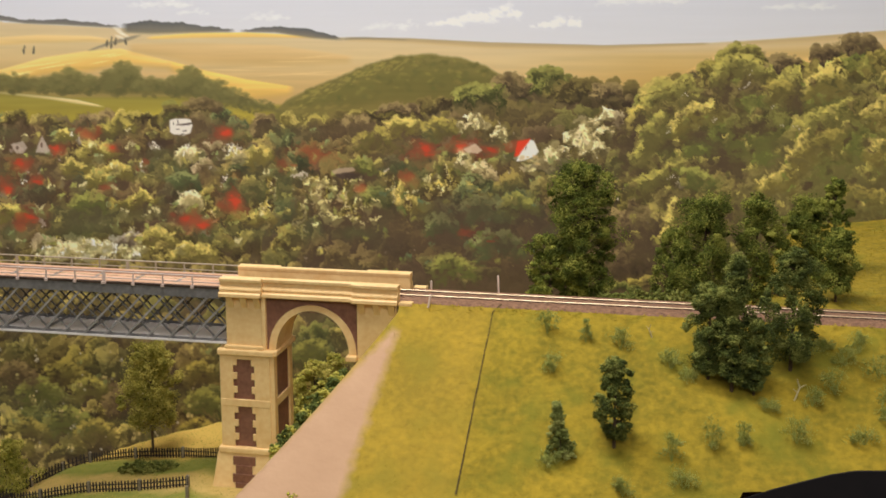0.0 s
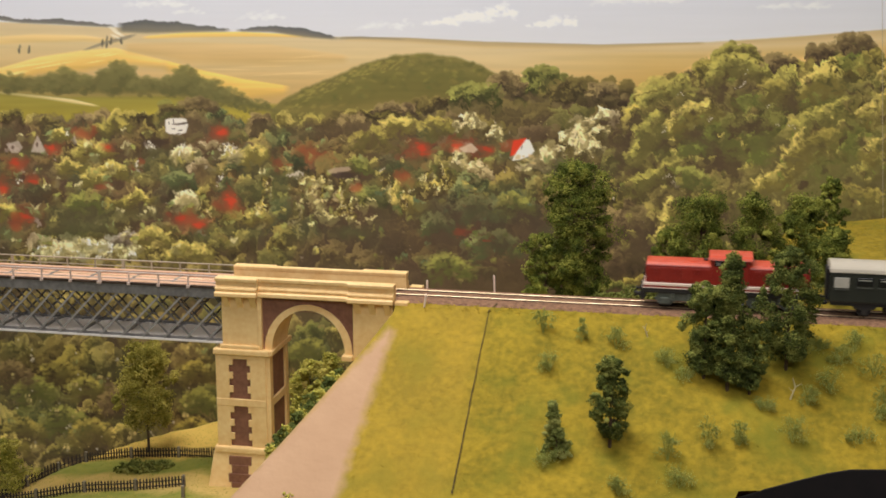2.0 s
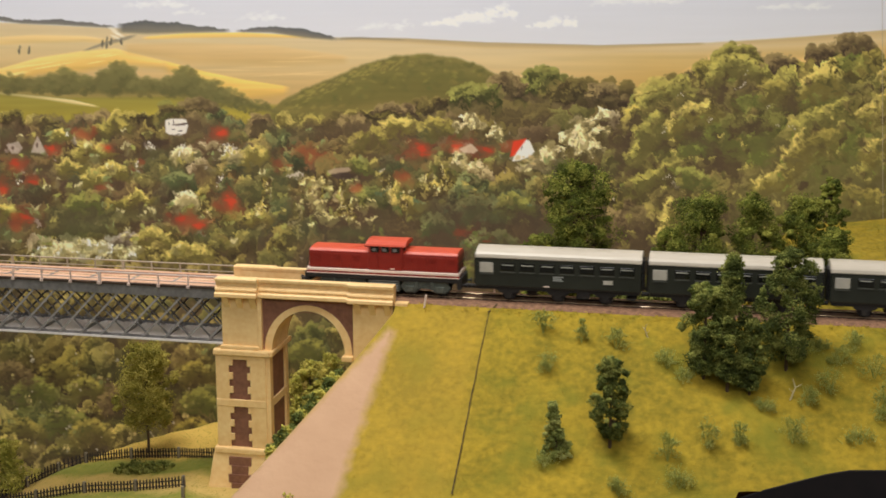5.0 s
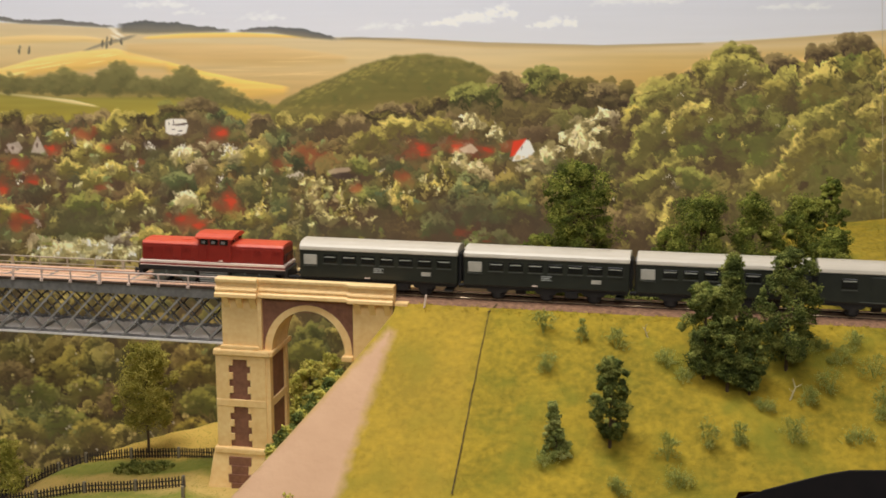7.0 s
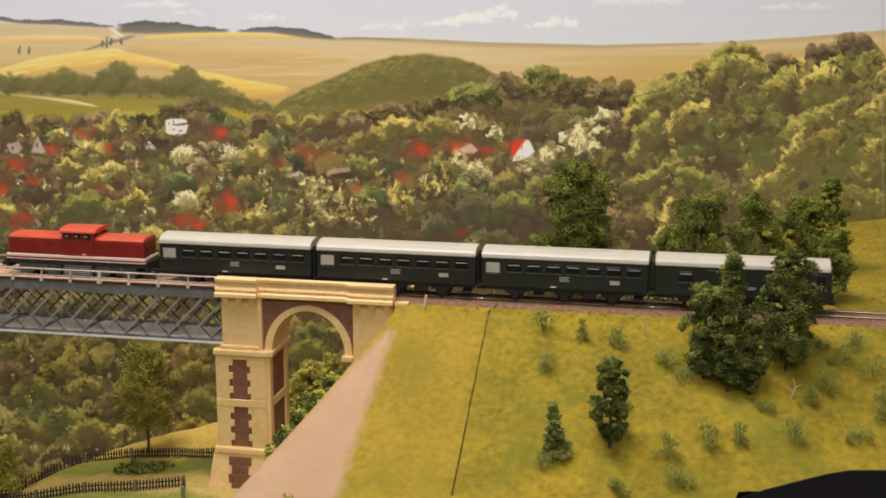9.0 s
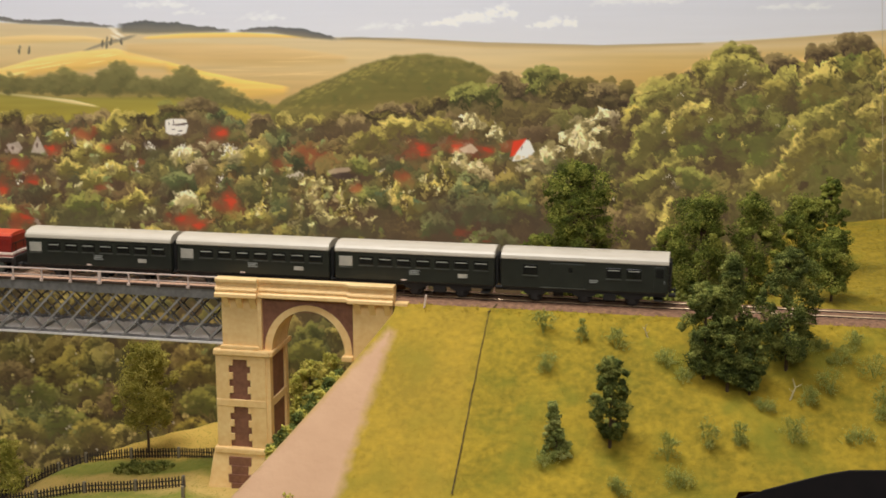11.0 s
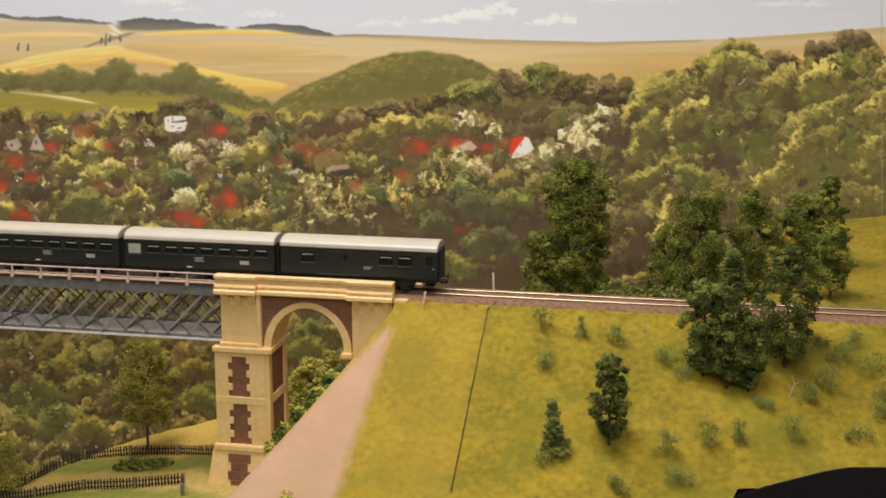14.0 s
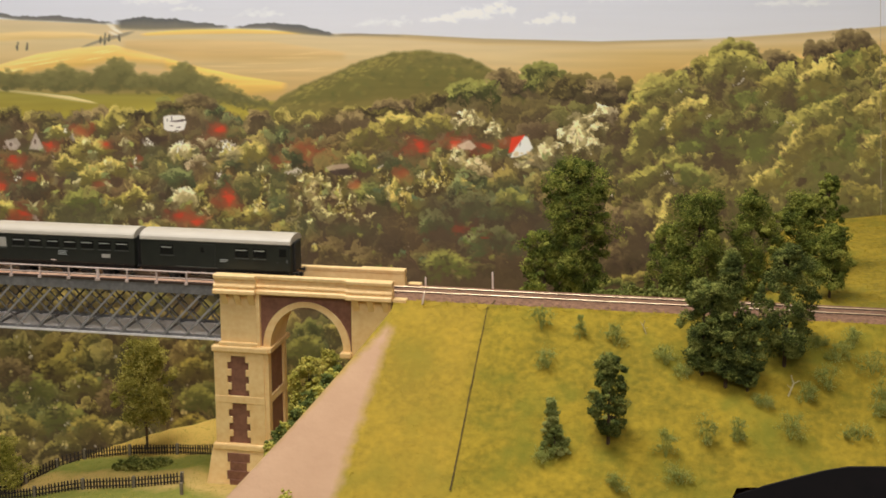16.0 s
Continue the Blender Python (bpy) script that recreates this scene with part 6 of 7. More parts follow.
# the woods below the bridge: cool brown shade, olive crowns and pale flecks
low = window_of(-200, 720, 548, 1000, 24)
glaze(low * np.clip(0.55 + 0.9 * vnoise(56, 48), 0, 1), (84, 74, 58), 0.32)
glaze(low * np.clip(1.2 * vnoise(50, 44), 0, 1), (86, 88, 56), 0.50)
for u, v, w, key in ((105, 640, 40, "o"), (60, 668, 36, "g"), (150, 668, 30, "h"), (20, 640, 30, "n"), (110, 720, 40, "g"), (40, 740, 34, "o"), (160, 742, 34, "o"), (205, 690, 26, "n"), (15, 770, 26, "y"), (352, 690, 30, "g"), (340, 740, 26, "o"), (345, 640, 24, "o"), (545, 600, 30, "g"), (580, 650, 34, "b"), (530, 680, 28, "o")):
    ridge([(u - w, v + w * 0.55), (u - w * 0.6, v + 2), (u + w * 0.2, v - 4), (u + w * 0.9, v + w * 0.35)], key, w * 1.1, 0.75)
for i in range(60):
    sprig(rng.uniform(-40, 400), rng.uniform(575, 800), rng.uniform(4, 8), rgb(((150, 142, 82), (176, 160, 104), (128, 130, 80))[i % 3]))
for i in range(30):
    stamp(rng.uniform(-40, 400), rng.uniform(600, 790), rng.uniform(1.0, 2.4), rng.uniform(1.4, 3.4), rng.uniform(-0.6, 0.6), rgb((196, 186, 164)), 0.5, 0.4, 0.5)
glaze(window_of(640, 1010, 325, 480, 44) * np.clip(0.6 + 0.8 * vnoise(48, 40), 0, 1), (74, 62, 50), 0.50)
# crisper lights and darks in the woods
wide = canvas.copy()
for d in (1, 2, 4, 6):
    for ax in (0, 1):
        wide = (wide + np.roll(wide, d, ax) + np.roll(wide, -d, ax)) / 3
canvas[:] = np.clip(canvas + 0.36 * (canvas - wide) * woods[:, :, None], 24, 245) * (1 - 0.05 * (1 - woods))[:, :, None]
# the reds are breathed on softly: blur wherever the paint is red
for k in range(3):
    red = np.clip((canvas[:, :, 0] - canvas[:, :, 1] - 44) / 30, 0, 1)
    soft = canvas.copy()
    near = red.copy()
    for d in (1, 2, 3):
        for ax in (0, 1):
            soft = (soft + np.roll(soft, d, ax) + np.roll(soft, -d, ax)) / 3
            near = np.maximum(near, (np.roll(near, d, ax) + np.roll(near, -d, ax)) * 0.45)
    near = (near * (CV[:, None] > 215) * (CV[:, None] < 460))[:, :, None]
    canvas[:] = canvas + (soft - canvas) * near * 0.6
for u, v, a, b in ((92, 264, 9, 6), (30, 290, 9, 7), (60, 322, 9, 5), (7, 337, 7, 9), (48, 384, 13, 6), (748, 264, 10, 9), (806, 260, 10, 6), (862, 265, 11, 4), (410, 356, 9, 11), (322, 388, 9, 6), (352, 400, 9, 6), (392, 236, 7, 5), (192, 262, 8, 4)):
    stamp(u, v, a, b, rng.uniform(-0.2, 0.4), rgb((208, 64, 40)) * rng.uniform(0.92, 1.05), 0.55, 0.15, 0.6)
# two pale gables, the white house with its red roof, the low farm roof
shape([(12, 256), (34, 250), (42, 262), (34, 272), (22, 272)], (184, 168, 154), 0.75)
shape([(56, 270), (68, 240), (82, 268), (74, 272)], (188, 172, 158), 0.75)
stamp(24, 262, 3.0, 4.0, 0, rgb((92, 72, 62)), 0.8, 0.5)
stamp(67, 257, 2.6, 5.0, 0, rgb((92, 72, 62)), 0.8, 0.5)
shape([(902, 278), (908, 250), (932, 245), (916, 274)], (208, 64, 40))
shape([(905, 286), (914, 270), (931, 247), (937, 249), (946, 268), (938, 277), (920, 284)], (232, 222, 214), 0.95)
stamp(923, 262, 1.3, 5.5, 0.35, rgb((96, 84, 80)), 0.8, 0.6)
for i in range(12):
    stamp(rng.uniform(914, 950), rng.uniform(276, 290), rng.uniform(3, 6), rng.uniform(2, 4), rng.uniform(-0.5, 0.5), vary((188, 170, 116), 0.1), 0.6, 0.4, 0.4)
shape([(580, 303), (592, 298), (618, 296), (622, 302), (600, 308), (584, 308)], (176, 152, 128), 0.8)
shape([(584, 309), (618, 305), (626, 316), (600, 318)], (72, 58, 54), 0.8)
shape([(812, 264), (834, 254), (846, 266), (838, 272), (820, 270)], (206, 184, 158), 0.8)
# half-timbered white house on the wood's edge
stamp(312, 222, 34, 20, 0, rgb((98, 80, 58)), 0.5, 0.0, 0.4)
shape([(294, 234), (293, 213), (304, 210), (330, 211), (334, 222), (330, 236), (318, 240), (300, 238)], (224, 214, 204))
for u, v, a, b in ((324, 220, 14, 2.2), (310, 221, 6, 1.4), (308, 229, 4, 1.2), (320, 232, 5, 1.4), (300, 219, 1.3, 3), (308, 216, 1.4, 5), (316, 238, 5, 1.3)):
    stamp(u, v, a, b, -0.15, rgb((66, 54, 46)), 0.85, 0.6)
for u, v, a, b in ((275, 254, 26, 8), (618, 311, 24, 6), (40, 315, 10, 8), (388, 318, 8, 8)):
    stamp(u, v, a, b, 0.05, rgb((66, 53, 44)), 0.7, 0.4, 0.4)
for u, v in ((404, 262), (412, 268), (262, 256), (272, 258), (325, 265), (398, 268), (318, 272), (392, 316), (246, 292), (36, 322), (120, 240)):
    for i in range(4):
        stamp(u + rng.normal(0, 2.5), v + rng.normal(0, 3), 1.7, 2.6, rng.uniform(-0.5, 0.5), rgb((232, 224, 206)), 0.8, 0.6)


def finish_painting():
    """The canvas as one flat mesh with a colour at each point; only the part of the board above the layout's ground."""
    keep = np.ones((CH - 1, CW - 1), bool)
    keep[np.ix_(CV[:-1] > 580, CU[:-1] > 740)] = False
    vv, uu = np.meshgrid(CV, CU, indexing="ij")
    z = 0.1423 - 3.4445e-4 * vv - 3.342e-8 * vv * vv
    w = (uu - 784) * (3.5081e-4 + 3.30e-8 * vv)
    co = np.stack([BOARD_C.x + BOARD_R.x * w + BOARD_N.x * 0.0006, BOARD_C.y + BOARD_R.y * w + BOARD_N.y * 0.0006, z], 2).reshape(-1, 3)
    j, i = np.where(keep)
    a = j * CW + i
    faces = np.stack([a, a + CW, a + CW + 1, a + 1], 1)
    c = np.clip(canvas.reshape(-1, 3) / 255, 0, 1)
    c = np.clip(np.where(c <= 0.04045, c / 12.92, ((c + 0.055) / 1.055) ** 2.4) * 1.42, 0, 0.95)
    me = bpy.data.meshes.new("painted_landscape")
    me.vertices.add(len(co))
    me.vertices.foreach_set("co", co.astype(np.float32).ravel())
    me.loops.add(faces.size)
    me.loops.foreach_set("vertex_index", faces.astype(np.int32).ravel())
    me.polygons.add(len(faces))
    me.polygons.foreach_set("loop_start", np.arange(0, faces.size, 4, dtype=np.int32))
    me.update(calc_edges=True)
    at = me.color_attributes.new("paint", "FLOAT_COLOR", "POINT")
    at.data.foreach_set("color", np.concatenate([c, np.ones((len(c), 1))], 1).astype(np.float32).ravel())
    m = bpy.data.materials.new("brushed_artist_paint")
    m.use_nodes = True
    nt = m.node_tree
    vc, b = nt.nodes.new("ShaderNodeVertexColor"), nt.nodes["Principled BSDF"]
    vc.layer_name = "paint"
    nt.links.new(vc.outputs["Color"], b.inputs["Base Color"])
    b.inputs["Roughness"].default_value, b.inputs["Specular IOR Level"].default_value = 0.8, 0.25
    me.materials.append(m)
    ob = new("painted_landscape", me)
    ob.parent = backdrop
    return tagged(ob, "painted hills, golden fields, woods and red-roofed village")


finish_painting()
# panel seam near the right end of the board
seam = bmesh.new()
vs = [seam.verts.new(on_board(u, v, 0.0012)) for u, v in ((1561.2, -300), (1561.9, -300), (1560.9, 430), (1560.2, 430))]
seam.faces.new(vs)
seam = mesh_object("panel_seam", seam, material("seam_grey", (168, 158, 134), (184, 174, 150), 30, 0.8))
seam.parent = backdrop


# ---- model trees, bushes, fences, grass ----
def foliage_material(name, dark, mid, light, rough=0.9):
    m = bpy.data.materials.new(name)
    m.use_nodes = True
    nt = m.node_tree
    b = nt.nodes["Principled BSDF"]
    geo, tc, nz = nt.nodes.new("ShaderNodeNewGeometry"), nt.nodes.new("ShaderNodeTexCoord"), nt.nodes.new("ShaderNodeTexNoise")
    nz.inputs["Scale"].default_value, nz.inputs["Detail"].default_value = 130, 2
    nt.links.new(tc.outputs["Object"], nz.inputs["Vector"])
    add = nt.nodes.new("ShaderNodeMath")
    add.operation = "MULTIPLY_ADD"
    add.inputs[1].default_value = 0.12
    nt.links.new(geo.outputs["Random Per Island"], add.inputs[0])
    nt.links.new(nz.outputs["Fac"], add.inputs[2])
    ramp = nt.nodes.new("ShaderNodeValToRGB")
    ramp.color_ramp.elements[0].position, ramp.color_ramp.elements[0].color = 0.385, lin(dark)
    ramp.color_ramp.elements[1].position, ramp.color_ramp.elements[1].color = 0.70, lin(light)
    e = ramp.color_ramp.elements.new(0.565)
    e.color = lin(mid)
    nt.links.new(add.outputs[0], ramp.inputs["Fac"])
    nt.links.new(ramp.outputs["Color"], b.inputs["Base Color"])
    b.inputs["Roughness"].default_value = rough
    b.inputs["Specular IOR Level"].default_value = 0.2
    return m


LEAF_DARK = foliage_material("dark_green_foam_leaves", (62, 71, 27), (108, 117, 46), (162, 162, 74))
LEAF_BLUE = foliage_material("blue_green_foam_leaves", (58, 67, 32), (98, 107, 50), (150, 152, 78))
LEAF_OLIVE = foliage_material("olive_foam_leaves", (134, 134, 56), (180, 172, 76), (218, 204, 110))
LEAF_BUSH = foliage_material("pale_green_bush_leaves", (138, 144, 70), (154, 158, 82), (172, 172, 96))
BLADES = foliage_material("yellow_green_grass_blades", (136, 120, 26), (160, 139, 36), (180, 157, 52))
BLADES_GREEN = foliage_material("green_meadow_blades", (112, 122, 40), (142, 140, 54), (190, 166, 80))
LEAF_RAGGED = foliage_material("pale_blue_green_foam_leaves", (104, 112, 55), (134, 140, 72), (166, 166, 95))
LEAF_MID = foliage_material("mid_green_foam_leaves", (84, 90, 40), (112, 116, 54), (148, 146, 76))
LEAF_MEADOW = foliage_material("meadow_tree_leaves", (132, 126, 54), (168, 158, 72), (206, 192, 100))
TETRA = np.array([(1, 1, 1), (-1, -1, 1), (-1, 1, -1), (1, -1, -1)]) / 1.5


def crumbs_mesh(name, centres, sizes, mat):
    """Foam crumbs: small skewed tetrahedra, turned at random."""
    n = len(centres)
    q = rng.normal(size=(n, 4))
    q /= np.linalg.norm(q, axis=1)[:, None]
    w, x, y, z = q.T
    R = np.stack([1 - 2 * (y * y + z * z), 2 * (x * y - z * w), 2 * (x * z + y * w), 2 * (x * y + z * w), 1 - 2 * (x * x + z * z), 2 * (y * z - x * w),
                  2 * (x * z - y * w), 2 * (y * z + x * w), 1 - 2 * (x * x + y * y)], 1).reshape(n, 3, 3)
    pts = TETRA[None, :, :] * sizes[:, None, None] * rng.uniform(0.6, 1.4, (n, 4, 1))
    co = np.einsum("nij,nkj->nki", R, pts) + centres[:, None, :]
    f = (np.array([(0, 1, 2), (0, 3, 1), (0, 2, 3), (1, 3, 2)])[None] + 4 * np.arange(n)[:, None, None]).reshape(-1, 3)
    me = bpy.data.meshes.new(name)
    me.vertices.add(4 * n)
    me.vertices.foreach_set("co", co.astype(np.float32).ravel())
    me.loops.add(f.size)
    me.loops.foreach_set("vertex_index", f.astype(np.int32).ravel())
    me.polygons.add(len(f))
    me.polygons.foreach_set("loop_start", np.arange(0, f.size, 3, dtype=np.int32))
    me.update(calc_edges=True)
    me.materials.append(mat)
    return me


def clump_points(centres, radii, per, spread=0.24):
    """Crumbs scattered round each clump, denser towards its shell and ragged outside it."""
    k = len(centres)
    d = rng.normal(size=(k * per, 3))
    d /= np.linalg.norm(d, axis=1)[:, None]
    r = np.repeat(radii, per) * np.clip(rng.normal(0.86, spread, k * per), 0.1, 1.9)
    squash = np.repeat(rng.uniform(0.6, 1.35, (k, 3)), per, 0)
    return np.repeat(centres, per, 0) + d * r[:, None] * squash * np.array([1, 1, 0.8])


def model_tree(base, height, half, label, mat, bare=0.18, profile=(0.55, 1.0, 0.95, 0.7, 0.3), clumps=46, per=80, crumb=0.00085, lean=0.0):
    """A foam-leaved model tree: tapered trunk, limbs, ragged crown of clumps."""
    t = thing("tree", base, label, "tree", "model trees")
    bm = cyl(bmesh.new(), (0, 0, -0.002), (lean * 0.5, 0, height * 0.55), min(0.0009, height * 0.020), min(0.0006, height * 0.011))
    cyl(bm, (lean * 0.5, 0, height * 0.53), (lean, 0, height * 0.93), height * 0.011, height * 0.004)
    cs, rs = [], []
    seed = base[0] * 311 + height * 97
    clumps = int(clumps * 1.5)
    per = int(per * 3.2)
    for i in range(clumps):
        h = bare + (1 - bare) * (i + rng.uniform(0, 1)) / clumps * 0.97
        k = (h - bare) / (1 - bare) * (len(profile) - 1)
        a = i * 2.4 + rng.uniform(-0.6, 0.6)
        uneven = 1.0 + 0.85 * noise.noise((math.cos(a) * 1.1 + seed, math.sin(a) * 1.1, h * 4.5))
        wid = half * float(np.interp(k, range(len(profile)), profile)) * uneven
        r = wid * math.sqrt(rng.uniform(0.20, 1.0))
        rad = half * rng.choice((0.15, 0.21, 0.28, 0.36))
        c = (math.cos(a) * max(0, r - rad * 0.4) + lean * h, math.sin(a) * max(0, r - rad * 0.4), height * h - rad * 0.4)
        cs.append(c)
        rs.append(rad)
        if i % 3 == 0:
            cyl(bm, (lean * h, 0, max(0.004, c[2] - 0.004)), c, height * 0.007, height * 0.002, 5)
    part("trunk", bm, BARK, t, "thin dark trunk with limbs")
    cs, rs = np.array(cs), np.array(rs)
    pts = clump_points(cs, rs, per, 0.19)
    pts = pts[pts[:, 2] > height * bare * 0.6]
    crown = new("crown", crumbs_mesh("crown", pts, rng.uniform(0.4, 1.35, len(pts)) * crumb * 0.52, mat))
    crown.parent = t
    return t


def bush(base, half, height, label, mat, n=10, per=34, crumb=0.0010, name="bush", group="slope bushes"):
    t = thing(name, base, label, "bush", group)
    for i in range(4):
        a = i * 1.6 + base[0] * 90
        bm = cyl(bmesh.new(), (0, 0, -0.001), (math.cos(a) * half * 0.5, math.sin(a) * half * 0.5, height * 0.7), 0.00025, 0.00012, 4)
        part("stem", bm, mat, t)
    a = rng.uniform(0, 6.28, n)
    r = np.sqrt(rng.uniform(0, 1, n)) * half * 0.75
    h = rng.uniform(0.15, 0.85, n) * height * (1 - 0.5 * r / half)
    cs = np.stack([np.cos(a) * r, np.sin(a) * r * 0.8, h], 1)
    pts = clump_points(cs, rng.uniform(0.22, 0.42, n) * half, per, 0.45)
    pts = pts[pts[:, 2] > -0.0008]
    ob = new("leaves", crumbs_mesh("leaves", pts, rng.uniform(0.6, 1.3, len(pts)) * crumb, mat))
    ob.parent = t
    return t


# behind the track: place, height of the top, half width
def back_tree(x, y, top, half, label, bare, profile, clumps):
    z = back_z(x, y)
    model_tree((x, y, z), top - z, half, label, LEAF_DARK, bare, profile, clumps, 76)


back_tree(-0.0010, 0.050, 0.0640, 0.0175, "tall dark green foam tree standing behind the track", 0.05, (0.7, 0.8, 0.95, 1.0, 1.0, 0.85, 0.4), 120)
back_tree(-0.0190, 0.052, 0.0220, 0.0120, "short dark green foam tree beside the tall one", 0.05, (0.9, 1.0, 1.0, 0.9, 0.5), 40)
back_tree(0.0640, 0.060, 0.0462, 0.0205, "wide dark olive foam tree behind the track", 0.06, (0.9, 1.0, 1.0, 0.8, 0.4), 74)
back_tree(0.0480, 0.064, 0.0260, 0.0120, "low dark olive tree behind the track", 0.06, (0.9, 1.0, 0.9, 0.5), 40)
back_tree(0.0915, 0.070, 0.0452, 0.0160, "slim dark green tree behind the track", 0.06, (0.8, 1.0, 1.0, 0.8, 0.4), 52)
back_tree(0.1180, 0.090, 0.0410, 0.0170, "dark green tree on the hillside", 0.06, (0.8, 1.0, 1.0, 0.8, 0.4), 54)
back_tree(0.1340, 0.100, 0.0500, 0.0090, "slender dark tree on the hillside", 0.15, (0.6, 1.0, 1.0, 0.8, 0.4), 38)
back_tree(0.1315, 0.035, 0.0335, 0.0122, "small dark green tree with bare foot beside the track", 0.22, (0.8, 1.0, 0.9, 0.6, 0.3), 36)
# on the front slope
model_tree((0.0690, -0.0500, bank_z(0.069, -0.050)), 0.0470, 0.0105, "bushy dark green tree on the embankment", LEAF_BLUE, 0.10, (0.7, 1.0, 1.0, 0.8, 0.4), 50, 74)
model_tree((0.0800, -0.0560, bank_z(0.080, -0.056)), 0.0665, 0.0105, "tall dark green tree on the embankment", LEAF_BLUE, 0.10, (0.7, 1.0, 0.85, 0.65, 0.5, 0.3), 58, 74)
model_tree((0.0900, -0.0575, bank_z(0.090, -0.0575)), 0.0370, 0.0080, "low dark green tree on the embankment", LEAF_BLUE, 0.12, (0.7, 1.0, 0.9, 0.5), 38, 74)
model_tree((0.1065, -0.0440, bank_z(0.1065, -0.044)), 0.0600, 0.0142, "dark green tree with visible foot on the embankment", LEAF_BLUE, 0.12, (0.7, 1.0, 0.95, 0.9, 0.7, 0.35), 56, 74)
model_tree((0.0290, -0.0880, bank_z(0.029, -0.088)), 0.0432, 0.0080, "young blue-green tree standing on the grass slope", LEAF_BLUE, 0.14, (0.55, 1.1, 1.15, 0.8, 0.65, 0.45), 56, 50, 0.0008)
model_tree((0.0062, -0.0945, bank_z(0.0062, -0.0945)), 0.0265, 0.0062, "ragged low blue-green tree on the grass slope", LEAF_RAGGED, 0.04, (1.0, 0.9, 0.6, 0.45, 0.25), 40, 44, 0.0008, -0.003)
# in the valley
model_tree((-0.2560, 0.0500, valley_z(-0.256, 0.05)), 0.0690, 0.0190, "olive green meadow tree behind the fence", LEAF_MEADOW, 0.30, (0.6, 1.0, 1.0, 0.85, 0.5), 54, 66, 0.0010)
model_tree((-0.3400, 0.0250, valley_z(-0.34, 0.025)), 0.0420, 0.0160, "olive bush-like tree at the meadow edge", LEAF_OLIVE, 0.05, (1.0, 1.0, 0.9, 0.5), 36, 60, 0.0010)

BUSHES = ((-0.0092, -0.031, 0.0050, 0.0110), (0.0100, -0.034, 0.0028, 0.0120), (-0.0035, -0.051, 0.0058, 0.0080), (0.0270, -0.037, 0.0055, 0.0100),
          (0.0520, -0.046, 0.0060, 0.0090), (0.0720, -0.086, 0.0048, 0.0120), (0.0860, -0.084, 0.0038, 0.0110), (0.0550, -0.093, 0.0050, 0.0130), (0.0610, -0.105, 0.0060, 0.0090))
for x, y, half, height in BUSHES:
    bush((x, y, bank_z(x, y)), half * 1.25, height * 1.45, "airy pale green bush on the grass slope", LEAF_BUSH, 16, 32, 0.00032)
BUSHES = ((0.0350, -0.110, 0.0050, 0.0080), (0.1090, -0.080, 0.0065, 0.0120), (0.1260, -0.055, 0.0060, 0.0120), (0.1160, -0.062, 0.0050, 0.0090), (0.1380, -0.078, 0.0060, 0.0080), (0.1460, -0.045, 0.0075, 0.0100),
          (0.1380, -0.030, 0.0060, 0.0080), (0.0970, -0.066, 0.0050, 0.0050), (0.0005, -0.098, 0.0060, 0.0050), (0.0600, -0.052, 0.0050, 0.0060), (0.1500, -0.0580, 0.0060, 0.0090), (0.1560, -0.0360, 0.0060, 0.0090), (0.1310, -0.0400, 0.0055, 0.0080), (0.1480, -0.0660, 0.0050, 0.0070), (0.1220, -0.0330, 0.0050, 0.0060))
for x, y, half, height in BUSHES:
    bush((x, y, bank_z(x, y)), half * 1.25, height * 1.45, "airy pale green bush on the grass slope", LEAF_BUSH, 16, 32, 0.00032)
for i in range(14):   # scrub along the rim below the arch
    y = -0.060 - i * 0.0034
    x = bank_edge(y) - 0.0036
    bush((x, y + 0.008, bank_z(x, y) - 0.0055), 0.0040, 0.0062 + 0.002 * (i % 3), "dark green scrub along the embankment rim", LEAF_OLIVE if i % 3 == 1 else LEAF_BLUE, 12, 26, 0.0008, group="rim scrub")
for x, y, half, height in ((-0.246, 0.018, 0.0085, 0.0075), (-0.258, 0.021, 0.0070, 0.0050), (-0.232, 0.016, 0.0060, 0.0040)):
    bush((x, y, valley_z(x, y)), half, height, "low olive bush on the meadow", LEAF_MID, 12, 30, 0.0010, group="meadow bushes")
for x, y, half, height in ((-0.112, -0.1310, 0.0065, 0.0060), (-0.100, -0.1330, 0.0065, 0.0060)):
    bush((x, y, bank_z(x, y)), half, height, "low olive bush on the bare strip", LEAF_OLIVE, 12, 34, 0.0010)
for x, y, half, height in ((-0.176, 0.045, 0.013, 0.030), (-0.166, 0.050, 0.012, 0.030), (-0.148, 0.045, 0.011, 0.046), (-0.158, 0.030, 0.009, 0.020)):
    bush((x, y, valley_z(x, y)), half, height, "light green shrub in the valley behind the arch", LEAF_OLIVE, 18, 46, 0.0012, group="valley shrubs")
for x, y, half, height in ((0.030, 0.028, 0.010, 0.007), (0.046, 0.030, 0.012, 0.010), (0.018, 0.030, 0.008, 0.005), (0.058, 0.032, 0.008, 0.008)):
    bush((x, y, back_z(x, y)), half, height, "olive bush behind the track", LEAF_MID, 14, 36, 0.0011, group="trackside bushes")


# dead pale twig on the slope
TWIG = material("bleached_twig_wood", (168, 154, 112), (204, 190, 146), 200, 0.8)


